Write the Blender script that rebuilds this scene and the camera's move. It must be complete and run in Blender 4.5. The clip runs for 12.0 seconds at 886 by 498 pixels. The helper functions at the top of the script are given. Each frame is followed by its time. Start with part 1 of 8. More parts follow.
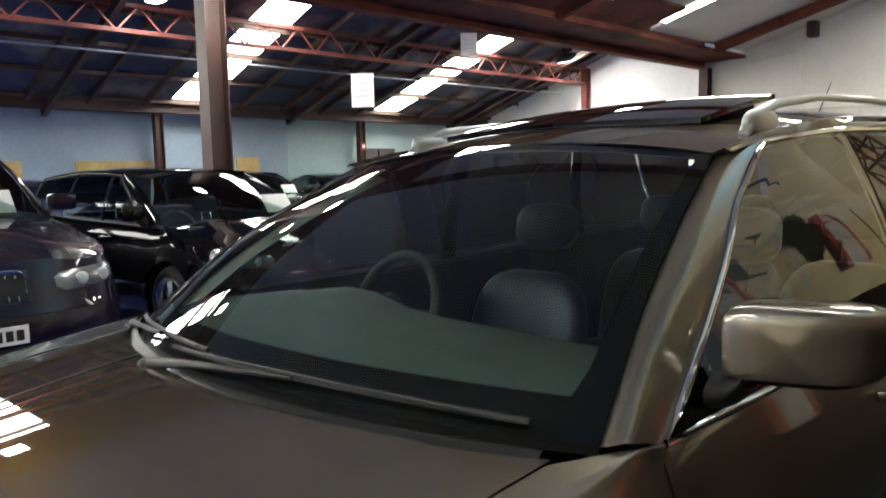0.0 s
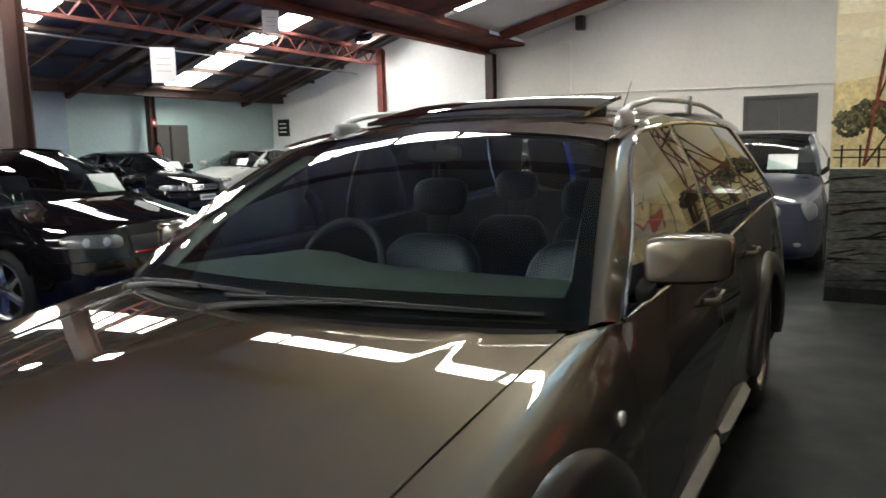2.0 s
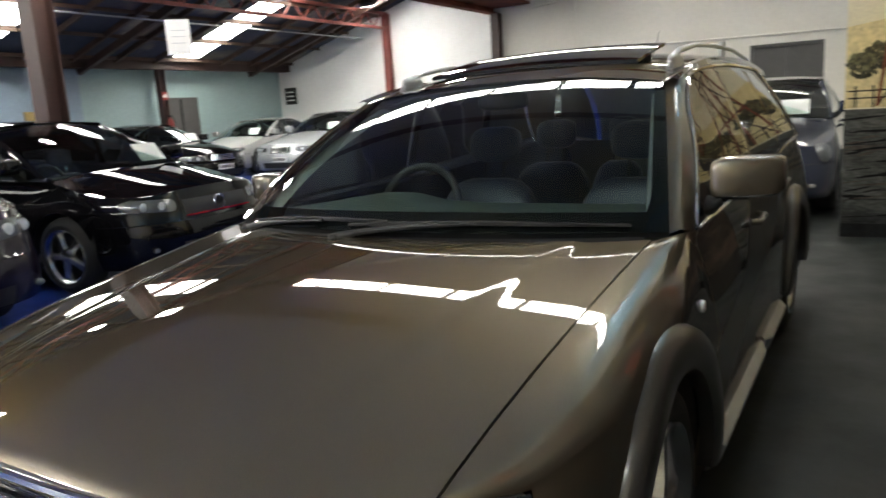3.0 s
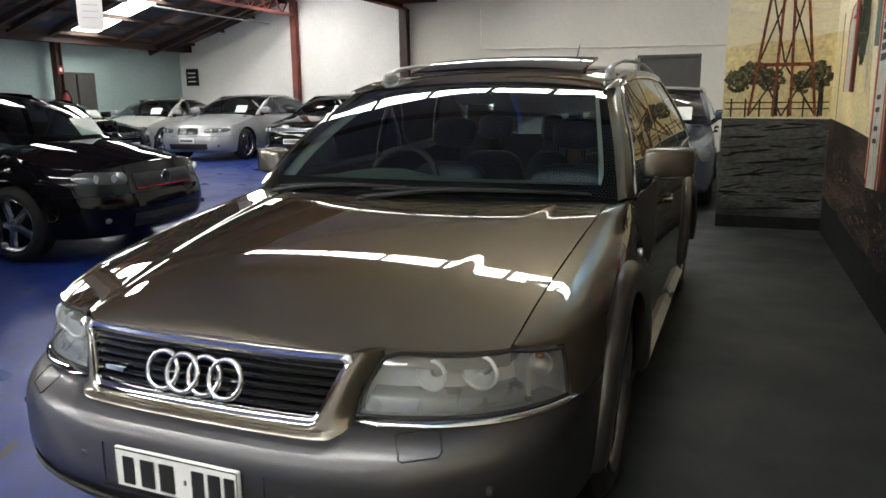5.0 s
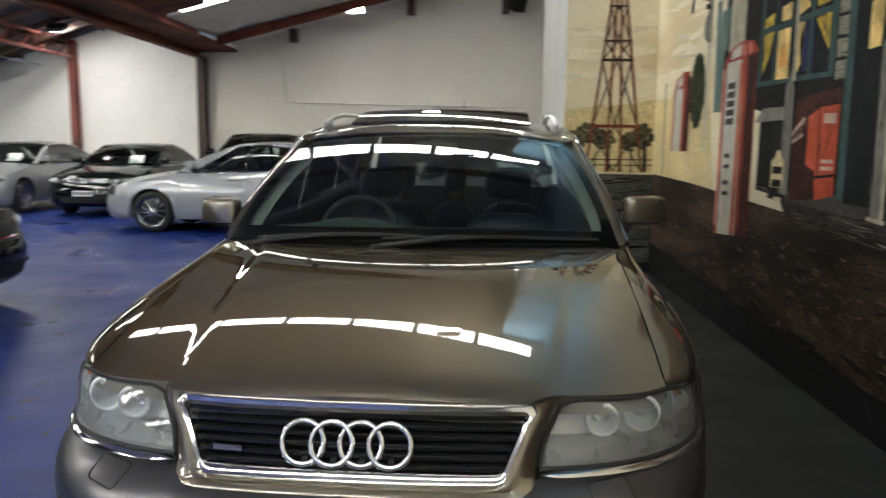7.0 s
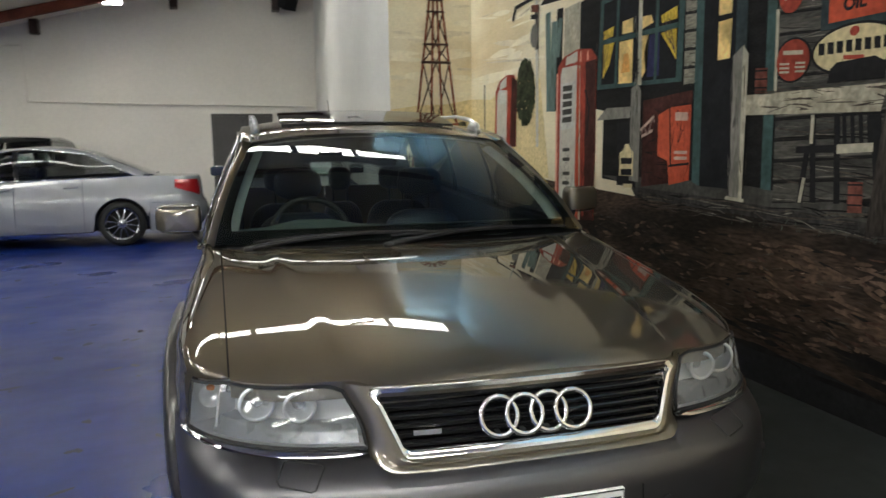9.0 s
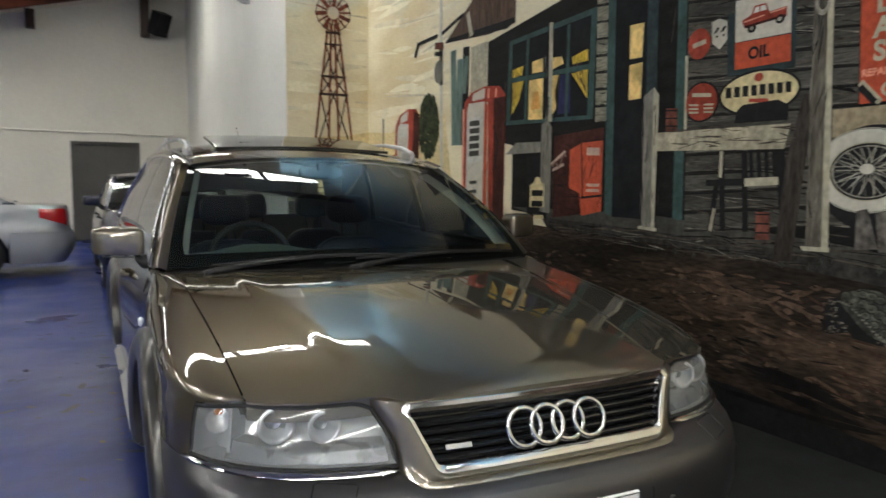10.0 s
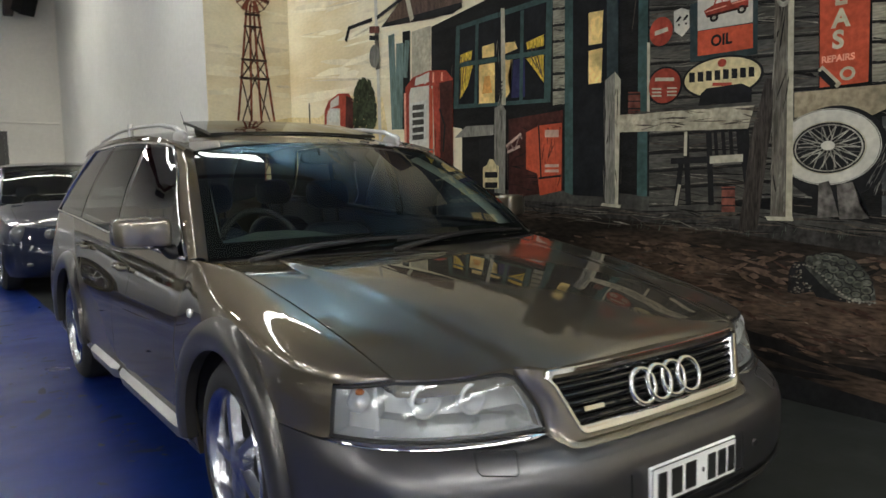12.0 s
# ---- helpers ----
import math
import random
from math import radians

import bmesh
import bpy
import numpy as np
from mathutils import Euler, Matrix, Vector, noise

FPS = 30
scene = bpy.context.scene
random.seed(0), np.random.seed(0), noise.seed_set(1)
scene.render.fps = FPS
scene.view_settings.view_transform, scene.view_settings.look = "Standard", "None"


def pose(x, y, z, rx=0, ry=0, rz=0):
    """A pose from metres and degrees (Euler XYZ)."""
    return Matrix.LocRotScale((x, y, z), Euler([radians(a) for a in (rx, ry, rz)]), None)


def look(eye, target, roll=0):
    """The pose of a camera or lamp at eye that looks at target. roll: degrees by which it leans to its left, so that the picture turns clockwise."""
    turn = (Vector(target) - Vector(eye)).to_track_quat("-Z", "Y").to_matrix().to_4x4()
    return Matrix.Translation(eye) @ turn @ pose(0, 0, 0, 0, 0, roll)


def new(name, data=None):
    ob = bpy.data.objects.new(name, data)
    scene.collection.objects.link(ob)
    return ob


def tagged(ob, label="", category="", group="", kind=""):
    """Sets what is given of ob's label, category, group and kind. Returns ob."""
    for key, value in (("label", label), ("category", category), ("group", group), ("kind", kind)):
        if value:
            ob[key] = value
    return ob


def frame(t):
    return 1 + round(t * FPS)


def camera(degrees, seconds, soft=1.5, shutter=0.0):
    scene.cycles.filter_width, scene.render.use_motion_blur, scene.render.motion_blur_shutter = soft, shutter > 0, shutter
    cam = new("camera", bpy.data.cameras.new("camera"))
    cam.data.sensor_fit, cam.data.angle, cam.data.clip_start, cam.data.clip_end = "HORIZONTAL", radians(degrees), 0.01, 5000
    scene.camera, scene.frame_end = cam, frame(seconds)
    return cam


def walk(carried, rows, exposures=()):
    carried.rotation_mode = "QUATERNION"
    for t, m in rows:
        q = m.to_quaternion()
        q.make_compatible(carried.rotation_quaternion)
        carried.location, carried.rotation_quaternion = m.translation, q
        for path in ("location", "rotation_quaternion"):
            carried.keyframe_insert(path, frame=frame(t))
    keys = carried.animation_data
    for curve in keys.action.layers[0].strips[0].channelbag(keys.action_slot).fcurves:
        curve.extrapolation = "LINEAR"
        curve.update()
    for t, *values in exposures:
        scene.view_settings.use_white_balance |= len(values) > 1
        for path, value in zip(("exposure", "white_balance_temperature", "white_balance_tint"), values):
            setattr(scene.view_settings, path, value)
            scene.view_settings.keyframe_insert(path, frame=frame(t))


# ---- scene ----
cam = camera(62.5, 12.0, shutter=0.5)
PATH = [
    (0, (1.382, 0.494, 1.324), (-0.067, 1.858, 1.121), -1.3),
    (0.5, (1.393, 0.338, 1.334), (-0.034, 1.705, 1.028), -1.3),
    (1, (1.308, 0.15, 1.341), (0.147, 1.76, 1.1), -0.3),
    (1.5, (1.293, -0.005, 1.351), (0.324, 1.719, 1.05), 0.3),
    (2, (1.331, -0.234, 1.348), (0.344, 1.484, 1.071), -1.3),
    (2.5, (1.307, -0.459, 1.331), (0.16, 1.136, 0.955), -1.7),
    (3, (1.258, -0.66, 1.302), (0.268, 1.038, 0.931), -3.6),
    (3.5, (1.237, -0.824, 1.327), (0.41, 0.953, 0.93), -1.8),
    (3.7, (1.249, -0.901, 1.326), (0.424, 0.877, 0.926), -0.4),
    (5.5, (1.082, -1.511, 1.315), (0.412, 0.333, 0.925), -1.8),
    (6, (0.841, -1.501, 1.294), (0.224, 0.374, 0.974), -1.9),
    (6.5, (0.598, -1.511, 1.294), (0.137, 0.412, 0.995), 1.2),
    (7, (0.294, -1.59, 1.295), (0.171, 0.389, 1.036), 0.6),
    (8.8, (-0.63, -1.674, 1.288), (-0.139, 0.245, 1.016), -0.4),
    (9, (-0.705, -1.669, 1.299), (-0.149, 0.234, 1.035), -0.8),
    (9.5, (-0.924, -1.62, 1.268), (-0.198, 0.235, 1.085), -2.8),
    (10, (-1.085, -1.551, 1.25), (-0.178, 0.224, 1.084), 0.2),
    (10.5, (-1.23, -1.582, 1.25), (-0.131, 0.074, 1.033), 0.1),
    (11, (-1.409, -1.579, 1.26), (-0.21, 0.009, 1.057), -0.2),
    (11.5, (-1.553, -1.465, 1.235), (-0.406, 0.158, 1.01), 0.7),
    (12, (-1.674, -1.283, 1.242), (-0.479, 0.307, 1.033), -1.0),
]
walk(cam, [(t, look(eye, target, roll)) for t, eye, target, roll in PATH],
     exposures=[(0, 0.76), (1.0, 0.72), (3.0, 0.56), (5.5, 0.28), (7.0, 0.14), (9.0, 0.02), (12, 0.02)])

# ---- light ----
world = bpy.data.worlds.new("world")
scene.world = world
world.use_nodes = True
wn = world.node_tree.nodes
sky = wn.new("ShaderNodeTexSky")
sky.sky_type = "NISHITA"
sky.sun_disc = False
sky.sun_elevation, sky.sun_rotation = radians(50), radians(200)
world.node_tree.links.new(sky.outputs[0], wn["Background"].inputs[0])
wn["Background"].inputs[1].default_value = 0.1

SKYLIGHT_GLOW = 16.0
FLOOD_GLOW = 150.0


# ---- small helpers ----
def ngon_prism(bm, pts, a, b, put):
    """A prism over the 2D outline pts, between the depths a and b; put(u, v, d) gives the place."""
    n = len(pts)
    lo = [bm.verts.new(put(u, v, a)) for u, v in pts]
    hi = [bm.verts.new(put(u, v, b)) for u, v in pts]
    bm.faces.new(lo[::-1])
    bm.faces.new(hi)
    for i in range(n):
        j = (i + 1) % n
        bm.faces.new((lo[i], lo[j], hi[j], hi[i]))


def add_box(bm, x0, x1, y0, y1, z0, z1):
    v = [bm.verts.new((x, y, z)) for z in (z0, z1) for x, y in ((x0, y0), (x1, y0), (x1, y1), (x0, y1))]
    for f in ((3, 2, 1, 0), (4, 5, 6, 7), (0, 1, 5, 4), (1, 2, 6, 5), (2, 3, 7, 6), (3, 0, 4, 7)):
        bm.faces.new([v[i] for i in f])
    return v


def add_beam(bm, a, b, w, h):
    """A bar of section w by h from a to b."""
    a, b = Vector(a), Vector(b)
    d = (b - a).normalized()
    s = d.cross(Vector((0, 0, 1)))
    s = Vector((1, 0, 0)) if s.length < 1e-4 else s.normalized()
    t = s.cross(d)
    ring = [(-w / 2, -h / 2), (w / 2, -h / 2), (w / 2, h / 2), (-w / 2, h / 2)]
    va = [bm.verts.new(a + s * i + t * j) for i, j in ring]
    vb = [bm.verts.new(b + s * i + t * j) for i, j in ring]
    bm.faces.new(va)
    bm.faces.new(vb[::-1])
    for i in range(4):
        j = (i + 1) % 4
        bm.faces.new((va[j], va[i], vb[i], vb[j]))


def add_tube(bm, pts, r, seg=8, close=False):
    """A round tube along the points; r is one radius or one for each point."""
    pts = [Vector(p) for p in pts]
    n = len(pts)
    rr = r if isinstance(r, (list, tuple)) else [r] * n
    rings = []
    up = None
    for i, p in enumerate(pts):
        a = pts[(i - 1) % n] if close or i > 0 else p
        b = pts[(i + 1) % n] if close or i < n - 1 else p
        d = (b - a).normalized()
        if up is None:
            up = d.orthogonal().normalized()
        up = (up - d * up.dot(d)).normalized()
        side = d.cross(up)
        rings.append([bm.verts.new(p + (up * math.cos(k * 2 * math.pi / seg) + side * math.sin(k * 2 * math.pi / seg)) * rr[i]) for k in range(seg)])
    for i in range(n if close else n - 1):
        a, b = rings[i], rings[(i + 1) % n]
        off = 0
        if close and i == n - 1:
            off = min(range(seg), key=lambda o: (a[0].co - b[o].co).length)
        for k in range(seg):
            bm.faces.new((a[k], a[(k + 1) % seg], b[(k + 1 + off) % seg], b[(k + off) % seg]))
    if not close:
        bm.faces.new(rings[0][::-1])
        bm.faces.new(rings[-1])


def add_grid(bm, rows):
    """A sheet through rows of points."""
    vs = [[bm.verts.new(p) for p in r] for r in rows]
    for i in range(len(vs) - 1):
        for j in range(len(vs[0]) - 1):
            bm.faces.new((vs[i][j], vs[i][j + 1], vs[i + 1][j + 1], vs[i + 1][j]))
    return vs


def add_lathe(bm, profile, axis="x", seg=32, centre=(0, 0, 0)):
    """Turns (radius, along) pairs about an axis."""
    rings = []
    for r, h in profile:
        ring = []
        for k in range(seg):
            c, s = math.cos(2 * math.pi * k / seg) * r, math.sin(2 * math.pi * k / seg) * r
            p = (h, c, s) if axis == "x" else (c, h, s) if axis == "y" else (c, s, h)
            ring.append(bm.verts.new(Vector(p) + Vector(centre)))
        rings.append(ring)
    for a, b in zip(rings, rings[1:]):
        for k in range(seg):
            bm.faces.new((a[k], a[(k + 1) % seg], b[(k + 1) % seg], b[k]))


def finish(bm, smooth=None):
    bmesh.ops.recalc_face_normals(bm, faces=bm.faces)
    if smooth:
        for f in bm.faces:
            f.smooth = True
        for e in bm.edges:
            if len(e.link_faces) == 2 and e.calc_face_angle(0) > radians(smooth):
                e.smooth = False


def thing(name, bm, mat, label="", category="", group="", kind="", smooth=None, at=None):
    finish(bm, smooth)
    me = bpy.data.meshes.new(name)
    bm.to_mesh(me)
    bm.free()
    me.materials.append(mat)
    ob = new(name, me)
    if at is not None:
        ob.matrix_basis = at
    return tagged(ob, label, category, group, kind)


def part(name, bm, mat, parent, label="", smooth=None):
    ob = thing(name, bm, mat, label, smooth=smooth)
    ob.parent = parent
    return ob


def empty(name, label="", category="", group="", at=None):
    ob = new(name)
    ob.empty_display_size = 0.2
    if at is not None:
        ob.matrix_basis = at
    return tagged(ob, label, category, group)


# ---- materials ----
def material(name, base=(0.5, 0.5, 0.5), rough=0.5, metal=0.0, coat=0.0, spread=0.0, scale=3.0, fine=0.0, fine_scale=60.0, bump=0.0, bump_scale=80.0,
             rough_spread=0.0, second=None, second_scale=1.0, second_at=(0.5, 0.65), emit=0.0, spec=0.5, stretch=(1, 1, 1), random_shade=0.0, coat_ior=1.5, edge=(1, 1, 1)):
    """A surface with two scales of variation. second: a colour that comes through in patches."""
    m = bpy.data.materials.new(name)
    m.use_nodes = True
    nt = m.node_tree
    b = nt.nodes["Principled BSDF"]
    lk = nt.links.new
    b.inputs["Roughness"].default_value = rough
    b.inputs["Metallic"].default_value = metal
    b.inputs["Coat Weight"].default_value = coat
    b.inputs["Coat Roughness"].default_value = 0.015
    b.inputs["Coat IOR"].default_value = coat_ior
    b.inputs["Specular IOR Level"].default_value = spec
    b.inputs["Specular Tint"].default_value = (*edge, 1)
    tc = nt.nodes.new("ShaderNodeTexCoord")
    mp = nt.nodes.new("ShaderNodeMapping")
    mp.inputs["Scale"].default_value = stretch
    lk(tc.outputs["Object"], mp.inputs["Vector"])

    def noise_node(s, detail=4.0):
        n = nt.nodes.new("ShaderNodeTexNoise")
        n.inputs["Scale"].default_value = s
        n.inputs["Detail"].default_value = detail
        lk(mp.outputs[0], n.inputs["Vector"])
        return n.outputs["Fac"]

    def ramp(fac, lo, hi, a, z):
        r = nt.nodes.new("ShaderNodeMapRange")
        r.inputs["From Min"].default_value, r.inputs["From Max"].default_value = lo, hi
        r.inputs["To Min"].default_value, r.inputs["To Max"].default_value = a, z
        lk(fac, r.inputs["Value"])
        return r.outputs[0]

    def mix(kind, fac, a, z):
        n = nt.nodes.new("ShaderNodeMix")
        n.data_type, n.blend_type = "RGBA", kind
        for sock, v in ((n.inputs[0], fac), (n.inputs[6], a), (n.inputs[7], z)):
            if hasattr(v, "is_output"):
                lk(v, sock)
            else:
                sock.default_value = v
        return n.outputs[2]

    col = (*base, 1)
    if second:
        col = mix("MIX", ramp(noise_node(second_scale, 6), *second_at, 0, 1), col, (*second, 1))
    if spread:
        g = nt.nodes.new("ShaderNodeCombineColor")
        v = ramp(noise_node(scale), 0.3, 0.7, 1 - spread, 1 + spread)
        for i in range(3):
            lk(v, g.inputs[i])
        col = mix("MULTIPLY", 1.0, col, g.outputs[0])
    if fine:
        g = nt.nodes.new("ShaderNodeCombineColor")
        v = ramp(noise_node(fine_scale, 2), 0.3, 0.7, 1 - fine, 1 + fine)
        for i in range(3):
            lk(v, g.inputs[i])
        col = mix("MULTIPLY", 1.0, col, g.outputs[0])
    if random_shade:
        oi = nt.nodes.new("ShaderNodeObjectInfo")
        g = nt.nodes.new("ShaderNodeCombineColor")
        v = ramp(oi.outputs["Random"], 0, 1, 1 - random_shade, 1 + random_shade)
        for i in range(3):
            lk(v, g.inputs[i])
        col = mix("MULTIPLY", 1.0, col, g.outputs[0])
    if hasattr(col, "is_output"):
        lk(col, b.inputs["Base Color"])
    else:
        b.inputs["Base Color"].default_value = col
    if rough_spread:
        lk(ramp(noise_node(scale * 2.3), 0.3, 0.7, max(0, rough - rough_spread), min(1, rough + rough_spread)), b.inputs["Roughness"])
    if bump:
        bp = nt.nodes.new("ShaderNodeBump")
        bp.inputs["Strength"].default_value = min(1, bump)
        bp.inputs["Distance"].default_value = 0.01 * bump
        lk(noise_node(bump_scale), bp.inputs["Height"])
        lk(bp.outputs[0], b.inputs["Normal"])
    if emit:
        b.inputs["Emission Color"].default_value = (*base, 1)
        b.inputs["Emission Strength"].default_value = emit
    return m


def glass(name, tint, rough=0.0, clear=0.7, haze=0.0, ior=1.55):
    """A thin pane: a clear tinted part and a mirror-like gloss by the angle."""
    m = bpy.data.materials.new(name)
    m.use_nodes = True
    nt = m.node_tree
    nt.nodes.remove(nt.nodes["Principled BSDF"])
    out = nt.nodes["Material Output"]
    tr = nt.nodes.new("ShaderNodeBsdfTransparent")
    tr.inputs[0].default_value = (*[c * clear for c in tint], 1)
    gl = nt.nodes.new("ShaderNodeBsdfGlossy")
    gl.inputs["Roughness"].default_value = rough
    gl.inputs[0].default_value = (1, 1, 1, 1)
    fr = nt.nodes.new("ShaderNodeFresnel")
    fr.inputs[0].default_value = ior
    mx = nt.nodes.new("ShaderNodeMixShader")
    nt.links.new(fr.outputs[0], mx.inputs[0])
    nt.links.new(tr.outputs[0], mx.inputs[1])
    nt.links.new(gl.outputs[0], mx.inputs[2])
    last = mx
    if haze:
        df = nt.nodes.new("ShaderNodeBsdfDiffuse")
        df.inputs[0].default_value = (0.8, 0.82, 0.83, 1)
        last = nt.nodes.new("ShaderNodeMixShader")
        last.inputs[0].default_value = haze
        nt.links.new(mx.outputs[0], last.inputs[1])
        nt.links.new(df.outputs[0], last.inputs[2])
    nt.links.new(last.outputs[0], out.inputs[0])
    return m


def paint(name, base, metal=0.25, rough=0.35, flake=0.08, spec=0.3, ior=1.6, edge=(0.3, 0.3, 0.3)):
    return material(name, base, rough=rough, metal=metal, coat=1.0, fine=flake, fine_scale=900, spread=0.03, scale=2, coat_ior=ior, spec=spec, edge=edge)


M_wall_white = material("white_painted_masonry", (0.82, 0.82, 0.81), 0.75, spread=0.05, scale=0.8, fine=0.04, fine_scale=25, bump=0.25, bump_scale=18)
M_wall_pale = material("pale_grey_painted_sheet", (0.66, 0.66, 0.62), 0.6, spread=0.06, scale=0.8, fine=0.04, fine_scale=16, bump=0.15, bump_scale=9)
M_wall_cream = material("cream_painted_sheet", (0.72, 0.69, 0.63), 0.6, spread=0.05, scale=0.6, fine=0.03, fine_scale=14, bump=0.15, bump_scale=9)
M_wall_teal = material("pale_teal_paint", (0.33, 0.44, 0.44), 0.7, spread=0.08, scale=0.7, fine=0.05, fine_scale=20, bump=0.2, bump_scale=16)
M_wall_blue = material("pale_blue_paint", (0.27, 0.35, 0.44), 0.7, spread=0.08, scale=0.7, fine=0.05, fine_scale=20, bump=0.2, bump_scale=16)
M_floor_blue = material("blue_painted_concrete", (0.0060, 0.022, 0.150), 0.36, spread=0.16, scale=0.5, fine=0.12, fine_scale=9, bump=0.12, bump_scale=25, rough_spread=0.12,
                        spec=0.2, second=(0.005, 0.016, 0.100), second_scale=1.7, second_at=(0.5, 0.75))
M_floor_grey = material("dark_green_grey_concrete", (0.020, 0.0225, 0.021), 0.55, spec=0.22, spread=0.15, scale=0.9, fine=0.1, fine_scale=18, bump=0.15, bump_scale=40, rough_spread=0.12)
M_roof = material("weathered_roof_sheet", (0.032, 0.038, 0.074), 0.65, metal=0.15, spread=0.3, scale=0.9, fine=0.15, fine_scale=7, second=(0.20, 0.16, 0.13), second_scale=0.8)
M_roof_pale = material("pale_roof_lining", (0.66, 0.61, 0.54), 0.7, spread=0.08, scale=0.6, fine=0.04, fine_scale=12)
M_purlin = material("old_brown_timber", (0.075, 0.045, 0.032), 0.7, spread=0.25, scale=2, fine=0.2, fine_scale=40, bump=0.2, stretch=(1, 0.2, 1))
M_steel_red = material("red_oxide_steel", (0.20, 0.055, 0.045), 0.55, spread=0.2, scale=3, fine=0.12, fine_scale=30, second=(0.11, 0.035, 0.028), second_scale=2.5)
M_steel_brown = material("brown_painted_steel", (0.042, 0.019, 0.015), 0.5, spread=0.18, scale=2.5, fine=0.12, fine_scale=28, second=(0.034, 0.017, 0.014), second_scale=2)
M_girder = material("red_brown_painted_steel", (0.150, 0.047, 0.032), 0.75, spec=0.1, spread=0.2, scale=1.6, fine=0.12, fine_scale=24, second=(0.070, 0.026, 0.019), second_scale=1.2)
M_skylight = material("translucent_sheet", (0.965, 0.965, 0.885), 0.5, emit=SKYLIGHT_GLOW)
# Stronger glow for the unseen strips behind the viewer, added to brighten front faces.
M_skylight_boost = material("boosted_translucent_sheet", (0.965, 0.965, 0.885), 0.5, emit=SKYLIGHT_GLOW * 2.6)
M_flood = material("lit_lamp_glass", (1.0, 0.97, 0.9), 0.3, emit=FLOOD_GLOW)
M_door_grey = material("dark_grey_door_paint", (0.075, 0.072, 0.068), 0.5, spread=0.1, scale=2, fine=0.08, fine_scale=30)
M_black = material("black_plastic", (0.012, 0.012, 0.013), 0.45, spec=0.25, spread=0.15, scale=6)
M_wiper = material("worn_wiper_black", (0.018, 0.018, 0.019), 0.40, spec=0.25, spread=0.2, scale=14)
M_frit = material("black_glass_band", (0.004, 0.004, 0.004), 0.6, spec=0.05, spread=0.1)
M_white_card = material("white_card", (0.8, 0.8, 0.78), 0.7, spread=0.03)
M_grey_ink = material("grey_print", (0.48, 0.49, 0.52), 0.7, spread=0.03)
M_steel_grey = material("galvanised_steel", (0.4, 0.41, 0.42), 0.4, metal=0.8, spread=0.1, scale=6)

M_taupe = paint("bronze_grey_metallic", (0.184, 0.160, 0.123), metal=0.85, rough=0.33, spec=0.0, ior=1.95, edge=(0.10, 0.09, 0.08))
M_taupe_bumper = material("satin_grey_brown_bumper", (0.108, 0.105, 0.112), 0.33, metal=0.85, coat=0.12, spread=0.04, scale=5, fine=0.04, fine_scale=400)
M_trim = material("satin_grey_brown_trim", (0.064, 0.061, 0.058), 0.29, metal=0.60, coat=0.3, spread=0.05, scale=5, fine=0.05, fine_scale=300)
M_tyre = material("tyre_rubber", (0.014, 0.014, 0.014), 0.75, spread=0.2, scale=12, bump=0.2, bump_scale=90)
M_rim = material("silver_alloy", (0.44, 0.45, 0.48), 0.24, metal=1.0, coat=0.4, spread=0.06, scale=9)
M_sill = material("satin_aluminium_sill", (0.33, 0.335, 0.345), 0.40, metal=0.95, spread=0.06, scale=9)
M_dark = material("matt_black_lining", (0.009, 0.009, 0.010), 0.7, spread=0.2, scale=8)
M_gloss_black = material("gloss_black_trim", (0.008, 0.008, 0.009), 0.12, coat=0.6, spread=0.1, scale=8)
M_chrome = material("chrome", (0.78, 0.79, 0.80), 0.07, metal=1.0, spread=0.04, scale=14, rough_spread=0.04)
M_mirror = material("mirror_silver", (0.85, 0.86, 0.87), 0.01, metal=1.0)
M_cabin = material("dark_cabin_cloth", (0.022, 0.028, 0.046), 0.85, spread=0.2, scale=10)
M_dash = material("dark_dashboard", (0.075, 0.092, 0.082), 0.6, spread=0.15, scale=12, bump=0.1, bump_scale=300)
M_seat = material("dark_blue_grey_leather", (0.008, 0.014, 0.034), 0.5, spread=0.2, scale=9, bump=0.06, bump_scale=160)
M_lining = material("grey_headlining", (0.33, 0.34, 0.33), 0.9, spread=0.08, scale=10)
M_screen = glass("windscreen_glass", (0.84, 0.97, 0.93), clear=0.92, haze=0.002, ior=1.38)
M_roof_glass = material("dark_roof_glass", (0.004, 0.004, 0.005), 0.02, coat=0.0, spread=0.05, scale=4)
M_rail = material("satin_silver_rail", (0.5, 0.5, 0.5), 0.3, metal=0.8, spread=0.06, scale=9)
M_side_glass = glass("tinted_side_glass", (0.66, 0.70, 0.70), clear=0.72)
M_lens = glass("lamp_lens", (0.97, 0.98, 0.99), rough=0.04, clear=0.97, haze=0.10)
M_reflector = material("lamp_reflector", (0.92, 0.93, 0.95), 0.30, metal=0.6, spread=0.1, scale=20)
M_lamp_bowl = material("lamp_housing_grey", (0.55, 0.57, 0.59), 0.35, metal=0.1, spread=0.15, scale=14)
M_lamp_far = material("smoky_lamp_glass", (0.11, 0.115, 0.12), 0.25, metal=0.2, coat=1.0, spread=0.25, scale=12)
M_lamp_mask = material("lamp_mask_grey", (0.22, 0.228, 0.24), 0.30, metal=0.4, spread=0.12, scale=10, rough_spread=0.08)
M_projector = material("projector_glass", (0.55, 0.58, 0.62), 0.05, metal=0.6, coat=1.0, spread=0.05)
M_amber = material("amber_bulb", (0.75, 0.22, 0.03), 0.25, spread=0.1, scale=30)
M_red_lens = material("red_tail_lamp", (0.42, 0.012, 0.015), 0.12, coat=0.8, spread=0.1, scale=20)
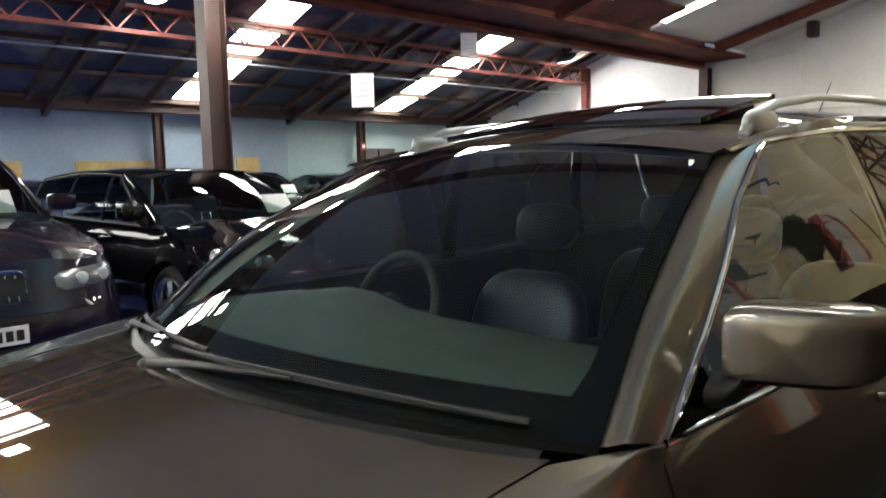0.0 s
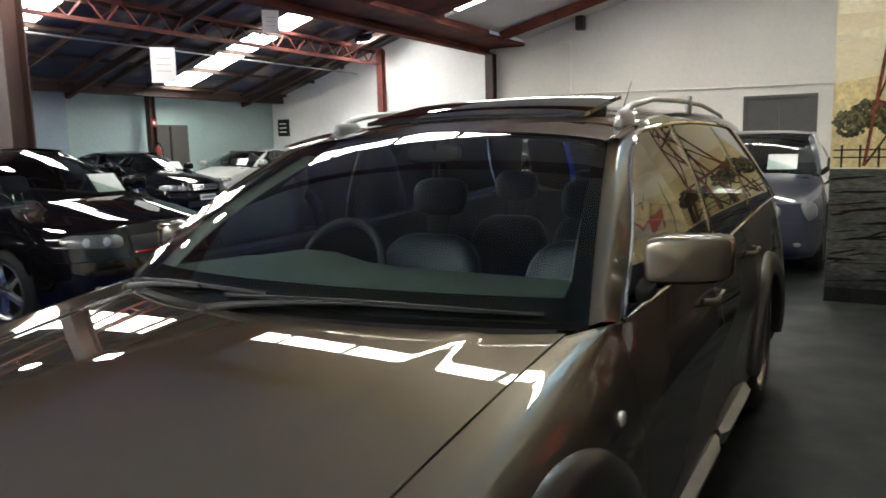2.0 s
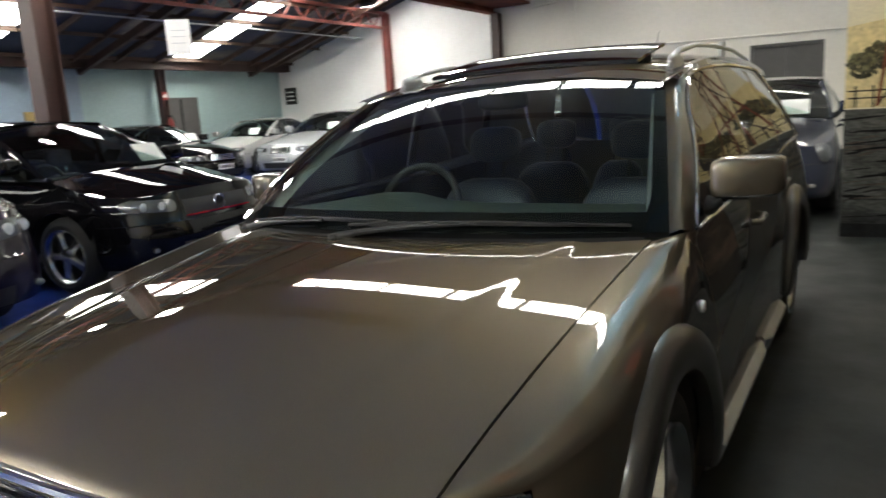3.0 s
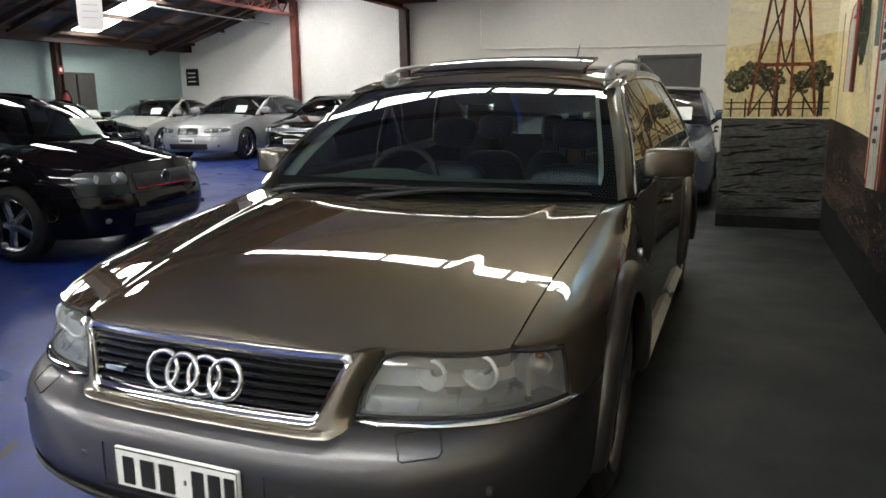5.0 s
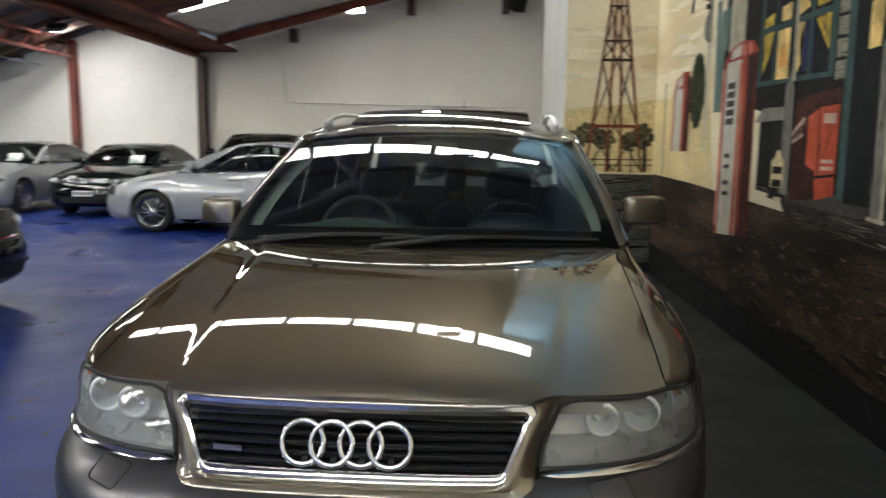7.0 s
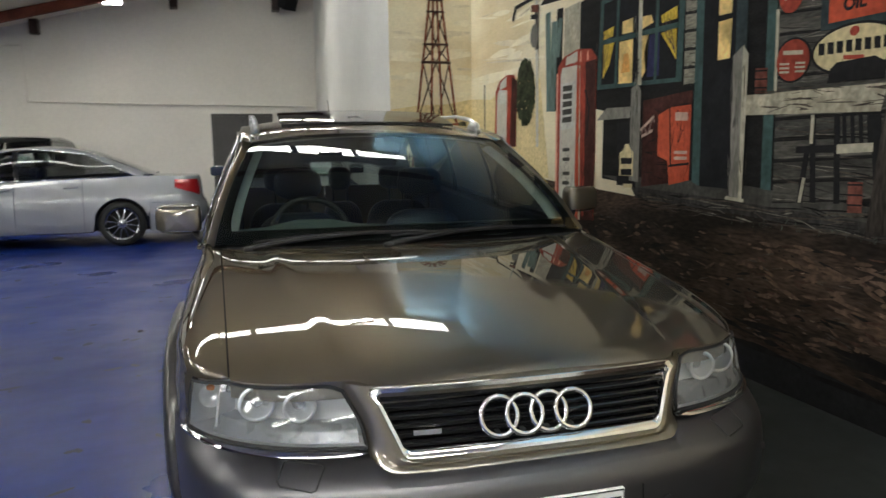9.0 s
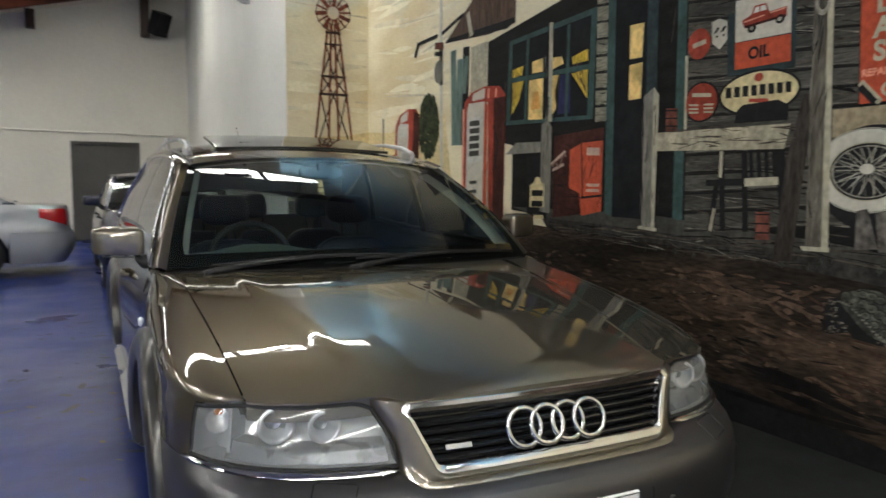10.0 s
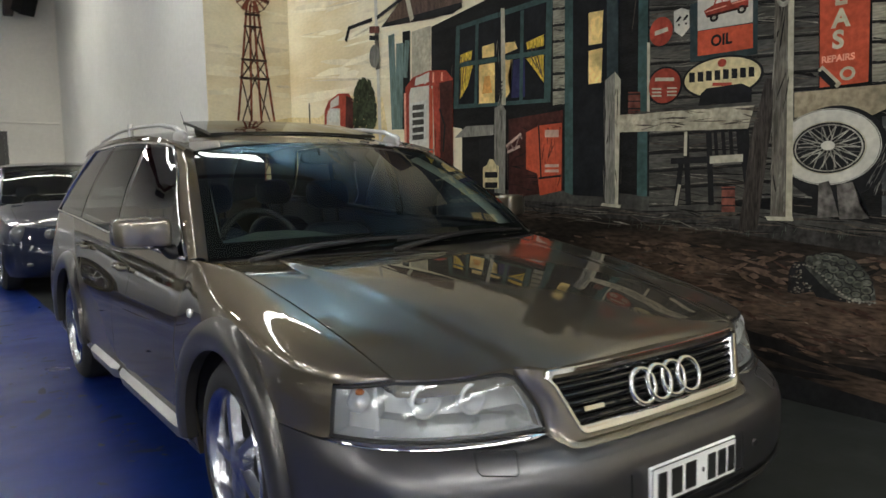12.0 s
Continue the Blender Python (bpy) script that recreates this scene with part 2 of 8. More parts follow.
M_plate = material("number_plate_white", (0.82, 0.82, 0.80), 0.35, spread=0.03, scale=20)
M_ink = material("black_ink", (0.012, 0.012, 0.012), 0.5, spread=0.05)
M_silver_paint = paint("silver_metallic", (0.36, 0.37, 0.39), metal=0.4, rough=0.36)
M_champagne = paint("pale_champagne_metallic", (0.38, 0.38, 0.37), metal=0.3, rough=0.4)
M_black_paint = paint("black_gloss_paint", (0.004, 0.004, 0.005), metal=0.0, rough=0.3, spec=0.0, ior=1.38)
M_aubergine = paint("dark_aubergine_metallic", (0.010, 0.007, 0.016), metal=0.1, rough=0.3, spec=0.05, ior=1.40)
M_slate_paint = paint("dark_blue_grey_metallic", (0.014, 0.018, 0.036), metal=0.1, rough=0.3, spec=0.1, ior=1.45)
M_dark_green = paint("dark_green_black_paint", (0.007, 0.010, 0.009), metal=0.0, rough=0.25, spec=0.0, ior=1.5)
M_navy = paint("deep_blue_metallic", (0.012, 0.03, 0.12), metal=0.4, rough=0.28)


def car_mats(body, bumper=None, trim=None):
    return dict(paint=body, bumper=bumper or body, trim=trim or M_black, tyre=M_tyre, rim=M_rim, dark=M_dark, gloss_black=M_gloss_black, chrome=M_chrome, mirror=M_mirror,
                cabin=M_cabin, dash=M_dash, seat=M_seat, lining=M_lining, screen=M_screen, side_glass=M_side_glass)

# ---- the hall ----
YB, XL, XR = 17.34, -14.82, 2.075          # back wall, left wall, painted wall
PANEL_Y, PANEL_X = 6.55, 1.10           # the short return of the painted wall
YF = -15.0                               # front end of the hall, behind the viewer
VALLEY = -7.01


def roof_left(x):
    return 2.87 + 0.31 * (x - XL)


def roof_right(x):
    return 3.99 + 0.25 * (x - VALLEY - 0.72)


bm = bmesh.new()
add_box(bm, XL - 0.3, -0.55, YF, YB + 0.3, -0.2, 0.0)
floor_blue = thing("floor", bm, M_floor_blue, "glossy blue painted concrete floor, scuffed", "floor", kind="structure")
bm = bmesh.new()
add_box(bm, -0.55, XR + 0.3, YF, YB + 0.3, -0.2, 0.0)
thing("floor_side", bm, M_floor_grey, "dark grey-green concrete floor strip beside the mural", "floor", kind="structure")

M_line = material("worn_yellow_paint", (0.085, 0.072, 0.034), 0.6, spread=0.3, scale=12, fine=0.3)
M_scuff = material("dark_tyre_scuff", (0.006, 0.009, 0.022), 0.5, spread=0.3, scale=8)


def floor_flecks(name, mat, places, size, seed, label):
    """Irregular flat flecks on the painted floor."""
    rnd = random.Random(seed)
    bm = bmesh.new()
    for k, (x, y) in enumerate(places(rnd)):
        a = rnd.uniform(0, 6.3)
        r = rnd.uniform(0.3, 1.0) * size
        f = rnd.uniform(1.0, 3.2)
        bm.faces.new([bm.verts.new((x + r * f * math.cos(a) * math.cos(q) * w - r * math.sin(a) * math.sin(q) * w, y + r * f * math.sin(a) * math.cos(q) * w + r * math.cos(a) * math.sin(q) * w, 0.0012 + 0.00001 * (k % 60)))
                      for q, w in [(2 * math.pi * i / 8, rnd.uniform(0.5, 1.1)) for i in range(8)]])
    tagged(part(name, bm, mat, floor_blue, label), kind="stuff")


floor_flecks("line_fleck", M_line, lambda r: [(-0.98 + 0.10 * t + r.gauss(0, 0.055), 5.4 - 3.4 * t) for t in [r.uniform(0, 1) for _ in range(55)]], 0.015, 3, "worn remains of a yellow line")
floor_flecks("scuff_fleck", M_scuff, lambda r: [(r.uniform(-3.6, -0.8), r.uniform(-1.2, 7.0)) for _ in range(150)], 0.035, 4, "dark scuffs on the blue paint")

# back wall, with the gable of the low nave and the rise of the high one
bm = bmesh.new()
DX0, DX1, DZ = -1.02, 0.45, 2.30
outline = [(VALLEY, 0), (DX0, 0), (DX0, DZ), (DX1, DZ), (DX1, 0), (XR + 0.3, 0), (XR + 0.3, roof_right(XR + 0.3)), (VALLEY + 0.72, 3.99), (VALLEY, 4.26)]
ngon_prism(bm, outline, YB, YB + 0.25, lambda u, v, d: (u, d, v))
thing("wall_back", bm, M_wall_cream, "cream painted end wall under a sloping roof", "wall", kind="structure")
bm = bmesh.new()
ngon_prism(bm, [(XL - 0.3, 0), (VALLEY, 0), (VALLEY, roof_left(VALLEY)), (XL - 0.3, roof_left(XL - 0.3))], YB, YB + 0.25, lambda u, v, d: (u, d, v))
thing("wall_gable", bm, M_wall_white, "white painted gable wall behind the parked cars", "wall", kind="structure")
bm = bmesh.new()
add_box(bm, XL - 0.25, XL, 10.43, YB, 0, roof_left(XL))
thing("wall_left", bm, M_wall_teal, "pale teal painted side wall", "wall", kind="structure")
bm = bmesh.new()
add_box(bm, XL - 0.25, XL, YF, 10.43, 0, roof_left(XL))
thing("wall_left_front", bm, M_wall_blue, "pale blue painted side wall", "wall", kind="structure")
# Added wall, never in view: closes the hall and gives the chrome white reflections.
bm = bmesh.new()
ngon_prism(bm, [(XL - 0.3, 0), (XR + 0.3, 0), (XR + 0.3, 6.4), (VALLEY, 3.9), (VALLEY, 5.2), (XL - 0.3, 2.8)], YF - 0.25, YF, lambda u, v, d: (u, d, v))
thing("wall_front", bm, M_wall_white, "unseen plain white wall added to close the front end", "wall", kind="structure")
bm = bmesh.new()
add_box(bm, XR, XR + 0.25, YF, PANEL_Y, 0, roof_right(XR))
thing("wall_mural", bm, M_wall_cream, "wall that carries the painted scene", "wall", kind="structure")
bm = bmesh.new()
ngon_prism(bm, [(PANEL_X, PANEL_Y), (XR + 0.25, PANEL_Y), (XR + 0.25, YB), (1.56, YB)], 0, 6.2, lambda u, v, d: (u, v, d))
thing("wall_return", bm, M_wall_pale, "white return wall beside the mural", "wall", kind="structure")


HIGH_HALF = 0.18                        # half the width of the strips in the high roof


def roof_plane(name, f, x0, x1, mat, label, lights, half):
    """A roof sheet with holes for the strips of rooflights."""
    ys = [YF - 0.25]
    for yc in lights:
        ys += [yc - half, yc + half]
    ys.append(YB + 0.3)
    bm = bmesh.new()
    for a, b in zip(ys[::2], ys[1::2]):
        ngon_prism(bm, [(x0, f(x0)), (x1, f(x1))] + [(x1, f(x1) + 0.06), (x0, f(x0) + 0.06)], a, b, lambda u, v, d: (u, d, v))
    thing(name, bm, mat, label, "roof", kind="structure")


# The strips at y < 0 lie out of view and are added as fill light.
STRIPS = (-8.9, -3.4, 2.13, 7.65, 13.14)
HIGH_STRIPS = (-8.9, -3.4, 6.2, 13.14)
roof_plane("ceiling", roof_left, XL - 0.3, VALLEY - 0.25, M_roof, "dark weathered corrugated roof underside", STRIPS, 0.42)
roof_plane("ceiling_high", roof_right, VALLEY + 0.72, XR + 0.3, M_roof_pale, "pale lined roof underside", HIGH_STRIPS, HIGH_HALF)
for ys, f, x0, x1, n, h in ((STRIPS, roof_left, XL + 0.6, VALLEY - 0.5, 6, 0.42), (HIGH_STRIPS, roof_right, VALLEY + 1.0, XR - 0.3, 7, HIGH_HALF)):
    for y in ys:
        ob = empty("skylight", "strip of bright translucent rooflight sheets", "skylight", "rooflights")
        for k in range(n):
            a, b = x0 + (x1 - x0) * k / n + 0.05, x0 + (x1 - x0) * (k + 1) / n - 0.05
            bm = bmesh.new()
            ngon_prism(bm, [(a, f(a) + 0.01), (b, f(b) + 0.01), (b, f(b) + 0.03), (a, f(a) + 0.03)], y - h, y + h, lambda u, v, d: (u, d, v))
            part("pane", bm, M_skylight_boost if y < 0 else M_skylight, ob)
        for k in range(n + 1):
            c = x0 + (x1 - x0) * k / n
            bm = bmesh.new()
            add_beam(bm, (c, y - h, f(c) + 0.01), (c, y + h, f(c) + 0.01), 0.05, 0.03)
            part("glazing_bar", bm, M_purlin, ob)

# valley girder between the naves
ob = empty("valley_girder", "deep brown painted steel valley girder", "beam")
tagged(ob, kind="structure")
bm = bmesh.new()
add_box(bm, VALLEY - 0.28, VALLEY - 0.22, YF, YB, 3.72, roof_left(VALLEY - 0.25) + 0.02)
part("web", bm, M_girder, ob)
bm = bmesh.new()
add_box(bm, VALLEY - 0.22, VALLEY + 0.77, YF, YB, 3.83, 3.90)
part("soffit", bm, M_girder, ob)
bm = bmesh.new()
add_box(bm, VALLEY - 0.33, VALLEY - 0.1, YF, YB, 3.68, 3.72)
part("flange", bm, M_girder, ob)
bm = bmesh.new()
la, lb = VALLEY + 0.77, VALLEY + 1.7
ngon_prism(bm, [(la, roof_right(la) - 0.07), (lb, roof_right(lb) - 0.07), (lb, roof_right(lb) - 0.04), (la, roof_right(la) - 0.04)], 5.0, 12.9, lambda u, v, d: (u, d, v))
part("lining", bm, M_girder, ob, "brown painted lining beside the valley")


# steelwork of the low nave
def post(name, x, y, w, z1, mat, label):
    bm = bmesh.new()
    for a, b, c, d in ((-w / 2, w / 2, -w / 2, -w / 2 + 0.02), (-w / 2, w / 2, w / 2 - 0.02, w / 2), (-0.012, 0.012, -w / 2 + 0.02, w / 2 - 0.02)):
        add_box(bm, x + a, x + b, y + c, y + d, 0.0, z1)
    ob = thing(name, bm, mat, label, "post", kind="structure")
    bm = bmesh.new()
    add_box(bm, x - w * 0.8, x + w * 0.8, y - w * 0.8, y + w * 0.8, 0.0, 0.015)
    part("base_plate", bm, mat, ob)
    return ob


post("column", VALLEY - 0.1, 4.71, 0.27, 3.68, M_steel_brown, "thick brown steel column under the valley girder")
post("column", VALLEY - 0.1, YB - 0.2, 0.22, 3.68, M_steel_brown, "brown steel column at the end wall")
post("column", -10.56, YB - 0.15, 0.18, 4.08, M_steel_red, "red-brown steel column at the gable wall")
for y in (1.28, 7.02, 12.49):
    post("column", XL + 0.35, y, 0.18, 2.80, M_steel_brown, "brown steel column below the eaves beam")
bm = bmesh.new()
add_box(bm, XL + 0.22, XL + 0.48, YF, YB, 2.78, 3.02)
thing("eaves_beam", bm, M_steel_brown, "brown steel eaves beam", "beam", kind="structure")
# lattice girder along the slope's middle
TX, TZ0, TZ1 = -10.56, 3.68, 4.08
lattice = empty("lattice_girder", "red-oxide steel lattice girder", "girder")
tagged(lattice, kind="structure")
for z in (TZ0, TZ1):
    bm = bmesh.new()
    add_box(bm, TX - 0.05, TX + 0.05, YF, YB - 0.1, z - 0.035, z + 0.035)
    part("chord", bm, M_steel_red, lattice)
n = 44
for k in range(n):
    y0, y1 = YF + (YB - YF) * k / n, YF + (YB - YF) * (k + 1) / n
    ym = (y0 + y1) / 2
    for a, b in (((TX, y0, TZ0), (TX, ym, TZ1)), ((TX, ym, TZ1), (TX, y1, TZ0))):
        bm = bmesh.new()
        add_beam(bm, a, b, 0.03, 0.03)
        part("lattice_bar", bm, M_steel_red, lattice)
# rafters and purlins under the dark sheets
for k in range(7):
    x = XL + 0.6 + (VALLEY - 0.5 - XL - 0.6) * k / 6
    bm = bmesh.new()
    add_box(bm, x - 0.025, x + 0.025, YF, YB, roof_left(x) - 0.085, roof_left(x) - 0.01)
    thing("purlin", bm, M_purlin, "brown timber purlin under the roof sheets", "purlin", "roof purlins", kind="structure")
for k in range(4):
    y = STRIPS[1] + 2.7 + k * 5.52
    bm = bmesh.new()
    add_beam(bm, (XL + 0.2, y, roof_left(XL + 0.2) - 0.22), (VALLEY - 0.3, y, roof_left(VALLEY - 0.3) - 0.22), 0.10, 0.16)
    thing("rafter", bm, M_steel_brown, "dark steel rafter under the low roof", "rafter", "rafters", kind="structure")
for k in range(4):
    y = STRIPS[1] + 2.7 + k * 5.52
    bm = bmesh.new()
    add_beam(bm, (VALLEY + 0.8, y, roof_right(VALLEY + 0.8) - 0.12), (XR, y, roof_right(XR) - 0.12), 0.12, 0.20)
    thing("rafter", bm, M_girder, "brown steel rafter under the high roof", "rafter", "rafters", kind="structure")
for k in range(29):
    y = YF + 0.6 + 1.11 * k
    if min(abs(y - c) for c in STRIPS) > 0.55 and min(abs(y - STRIPS[1] - 2.7 - 5.52 * q) for q in range(4)) > 0.25:
        bm = bmesh.new()
        add_beam(bm, (XL + 0.2, y, roof_left(XL + 0.2) - 0.06), (VALLEY - 0.3, y, roof_left(VALLEY - 0.3) - 0.06), 0.07, 0.11)
        thing("roof_batten", bm, M_purlin, "brown timber batten along the slope of the low roof", "batten", "roof battens", kind="structure")
# thin tie rod across the low nave
bm = bmesh.new()
add_tube(bm, [(-11.5, YF, 3.5), (-11.5, YB, 3.5)], 0.02, 6)
thing("tie_rod", bm, M_steel_grey, "thin grey conduit along the roof", "conduit", kind="structure")

# openings and fittings of the walls
door = empty("door_1", "dark grey double door in the end wall", "door")
tagged(door, kind="structure")
for a, b in ((DX0 + 0.06, (DX0 + DX1) / 2 - 0.004), ((DX0 + DX1) / 2 + 0.004, DX1 - 0.06)):
    bm = bmesh.new()
    add_box(bm, a, b, YB + 0.04, YB + 0.09, 0.01, DZ - 0.06)
    leaf = part("door_leaf", bm, M_door_grey, door)
bm = bmesh.new()
for a, b, c, d in ((DX0, DX0 + 0.06, 0, DZ), (DX1 - 0.06, DX1, 0, DZ), (DX0 + 0.06, DX1 - 0.06, DZ - 0.06, DZ)):
    add_box(bm, a, b, YB - 0.02, YB + 0.2, c, d)
part("door_frame", bm, M_door_grey, door)
bm = bmesh.new()
add_box(bm, DX0 + 0.06, DX1 - 0.06, YB + 0.1, YB + 0.24, 0, DZ - 0.06)
part("door_backing", bm, M_dark, door)
bm = bmesh.new()
add_box(bm, XL, XL + 0.06, 12.70, 13.90, 0, 2.09)
door = thing("door_2", bm, M_door_grey, "dark door in the teal wall", "door", kind="structure")
bm = bmesh.new()
add_box(bm, XL + 0.06, XL + 0.09, 13.28, 13.32, 0.02, 2.04)
part("door_gap", bm, M_dark, door)
# pipes on the end wall
bm = bmesh.new()
add_tube(bm, [(-6.2, YB - 0.04, 3.72), (-5.04, YB - 0.04, 3.83), (-5.0, YB - 0.04, 2.57), (DX0 - 1.1, YB - 0.04, 2.52), (1.5, YB - 0.04, 2.48)], 0.022, 8)
thing("pipe", bm, M_wall_cream, "cream painted pipe along the end wall", "pipe", kind="structure")
# black notice on the gable
bm = bmesh.new()
add_box(bm, -14.59, -14.15, YB - 0.04, YB, 1.79, 2.30)
notice = thing("notice_board", bm, M_black, "black notice board with pale lines on the white wall", "sign")
for k in range(3):
    bm = bmesh.new()
    add_box(bm, -14.52, -14.24, YB - 0.046, YB - 0.04, 1.90 + 0.125 * k, 1.935 + 0.125 * k)
    part("pale_line", bm, M_white_card, notice)
# yellow-brown boards on the blue wall
M_board = material("yellow_brown_board", (0.42, 0.31, 0.13), 0.7, spread=0.15, scale=3, fine=0.1, fine_scale=20)
for a, b, z0, z1 in ((3.6, 4.4, 1.26, 1.77), (5.4, 7.0, 1.26, 1.77), (9.0, 9.6, 1.35, 1.84)):
    bm = bmesh.new()
    add_box(bm, XL, XL + 0.05, a, b, z0, z1)
    thing("wall_board", bm, M_board, "yellow-brown board fixed to the blue wall", "board", "wall boards")
# hanging paper signs
def hanging_sign(x, y, z, w, h, top):
    bm = bmesh.new()
    add_box(bm, -w / 2, w / 2, -0.006, 0.006, -h, 0)
    ob = thing("hanging_sign", bm, M_white_card, "white printed sign hung from the roof", "sign", "hanging signs", at=pose(x, y, z, 0, 0, 48))
    bm = bmesh.new()
    for d in (-w / 2 + 0.03, w / 2 - 0.03):
        add_tube(bm, [(d, 0, 0), (d, 0, top - z)], 0.003, 4)
    part("wires", bm, M_black, ob)
    for k in range(3):
        bm = bmesh.new()
        add_box(bm, -w * 0.3, w * 0.3, -0.008, -0.006, -h * (0.3 + 0.18 * k) - 0.012, -h * (0.3 + 0.18 * k))
        part("print_line", bm, M_grey_ink, ob)


hanging_sign(-9.1, 8.5, 3.13, 0.40, 0.59, roof_left(-9.1))
hanging_sign(-9.1, 11.2, 4.13, 0.33, 0.45, roof_left(-9.1))
# floodlights
def floodlight(x, y, z, tilt):
    ob = empty("floodlight", "lit floodlight under the roof", "lamp", "floodlights", pose(x, y, z, tilt, 0, 0))
    bm = bmesh.new()
    add_box(bm, -0.2, 0.2, -0.12, 0.12, 0.0, 0.1)
    part("lamp_case", bm, M_black, ob)
    bm = bmesh.new()
    add_box(bm, -0.18, 0.18, -0.10, 0.10, -0.012, 0.0)
    part("lamp_glass", bm, M_flood, ob, "bright lamp glass")
    bm = bmesh.new()
    add_tube(bm, [(0, 0, 0.1), (0, 0, 0.3)], 0.02, 6)
    part("bracket", bm, M_black, ob)


floodlight(-9.9, 15.5, 4.1, 35)
floodlight(-2.9, 15.9, 4.62, -35)
floodlight(-1.0, 13.7, 4.9, -30)
floodlight(0.15, 5.85, 5.25, 20)
floodlight(-5.1, 10.4, 4.0, 0)
floodlight(-6.5, 1.6, 3.65, 0)
floodlight(-6.5, 4.6, 3.65, 0)
floodlight(-9.8, 5.2, 4.05, 0)
# loudspeakers and camera high on the walls
bm = bmesh.new()
add_box(bm, -0.17, 0.17, -0.15, 0.15, -0.26, 0.26)
thing("loudspeaker", bm, M_black, "black loudspeaker on the roof steel", "loudspeaker", at=pose(0.92, 16.85, 5.02, 25, 0, 30))

# ---- cars ----
def smooth(a, b, x):
    t = min(1.0, max(0.0, (x - a) / (b - a)))
    return t * t * (3 - 2 * t)


def curve_through(pts):
    """A smooth function through (x, value) pairs, flat beyond the ends."""
    xs, ys = [p[0] for p in pts], [p[1] for p in pts]
    n = len(xs)
    m = []
    for i in range(n):
        a, b = max(0, i - 1), min(n - 1, i + 1)
        m.append((ys[b] - ys[a]) / (xs[b] - xs[a]))

    def f(x):
        if x <= xs[0]:
            return ys[0]
        if x >= xs[-1]:
            return ys[-1]
        i = max(k for k in range(n - 1) if xs[k] <= x)
        h = xs[i + 1] - xs[i]
        t = (x - xs[i]) / h
        return ((2 * t ** 3 - 3 * t * t + 1) * ys[i] + (t ** 3 - 2 * t * t + t) * h * m[i]
                + (-2 * t ** 3 + 3 * t * t) * ys[i + 1] + (t ** 3 - t * t) * h * m[i + 1])
    return f


class Shape:
    """The skin of a car: x across, y from the nose backwards, z up. s is the way along the plan outline from the middle of the nose, positive to x > 0."""

    def __init__(self, p):
        self.p = p
        W, yr, D, Dr = p["W"], p["length"], p["nose"], p["tail"]
        pts = []
        for k in range(121):
            a = k / 120 * math.pi / 2
            pts.append((W * math.sin(a) ** (2 / p.get("nose_x", 3.0)), D - D * math.cos(a) ** (2 / p.get("nose_y", 3.5))))
        y = D
        while y < yr - Dr:
            pts.append((W, y))
            y += 0.05
        for k in range(61):
            a = (1 - k / 60) * math.pi / 2
            pts.append((W * math.sin(a) ** (2 / 4.0), yr - Dr + Dr * math.cos(a) ** (2 / 3.5)))
        self.S, self.pts = [0.0], [pts[0]]
        for q in pts[1:]:
            d = math.dist(q, self.pts[-1])
            if d > 1e-5:
                self.S.append(self.S[-1] + d)
                self.pts.append(q)
        self.front, self.side, self.rear = curve_through(p["front"]), curve_through(p["flank"]), curve_through(p["back"])
        self.spine, self.belt = curve_through(p["spine"]), curve_through(p["belt"])
        self.total = self.S[-1]
        seg = [(Vector(b) - Vector(a)).normalized() for a, b in zip(self.pts, self.pts[1:])]
        self.dirs = [seg[0]] + [(a + b).normalized() for a, b in zip(seg, seg[1:])] + [seg[-1]]
        self.dirs[0] = Vector((1, 0))

    def plan(self, s):
        a = abs(s)
        k = int(np.searchsorted(self.S, a, side="right")) - 1
        k = min(max(k, 0), len(self.S) - 2)
        t = (a - self.S[k]) / (self.S[k + 1] - self.S[k])
        (x0, y0), (x1, y1) = self.pts[k], self.pts[k + 1]
        d = self.dirs[k].lerp(self.dirs[k + 1], t).normalized()
        x, y = x0 + (x1 - x0) * t, y0 + (y1 - y0) * t
        g = 1 if s >= 0 else -1
        return g * x, y, g * d.y, -d.x

    def inset(self, y):
        i = self.p.get('shoulder_in', 0.045)
        i += (0.045 - i) * smooth(self.p['cowl'] - 0.3, self.p['cowl'] + 0.25, y)
        i = 0.03 + (i - 0.03) * smooth(0.22, 0.75, y) if 'shoulder_in' in self.p else i
        return i + self.p.get('belt_in', 0.05) * smooth(self.p["cowl"] - 0.35, self.p["cowl"] + 0.2, y)

    def top(self, x, y):
        """The height of bonnet and wings."""
        p = self.p
        z = self.spine(y) - max(0.02, p["drop"] - p["drop_fall"] * y) * (abs(x) / 0.8) ** p.get('drop_power', 2.4)
        c = p["crease"][0] + p["crease"][1] * y
        e0, e1 = p.get("crease_soft", (0.06, 0.08))
        return z + p["bulge"] * (1 - smooth(c - e0, c + e1, abs(x)))

    def shoulder(self, s):
        x, y, nx, ny = self.plan(s)
        p = self.p
        i = self.inset(y)
        zb = self.belt(y)
        k = smooth(p["cowl"] - 0.05, p["cowl"] + 0.3, y)
        return self.top(x - nx * i, y - ny * i) * (1 - k) + zb * k

    def at(self, s, z, off=0.0):
        x, y, nx, ny = self.plan(s)
        zt = self.shoulder(s)
        w = abs(ny) ** 1.6
        o = self.side(z)
        if z > 0.62:
            u = min(1.3, (z - 0.62) / max(0.05, zt - 0.62))
            c = u ** 1.8
            if 'shoulder_power' in self.p and u <= 1.0001:
                m = 1 - smooth(self.p['cowl'] - 0.3, self.p['cowl'] + 0.25, y)
                c += (1 - max(0.0, 1 - u ** self.p['shoulder_power']) ** 0.6 - c) * m
            o -= self.inset(y) * c
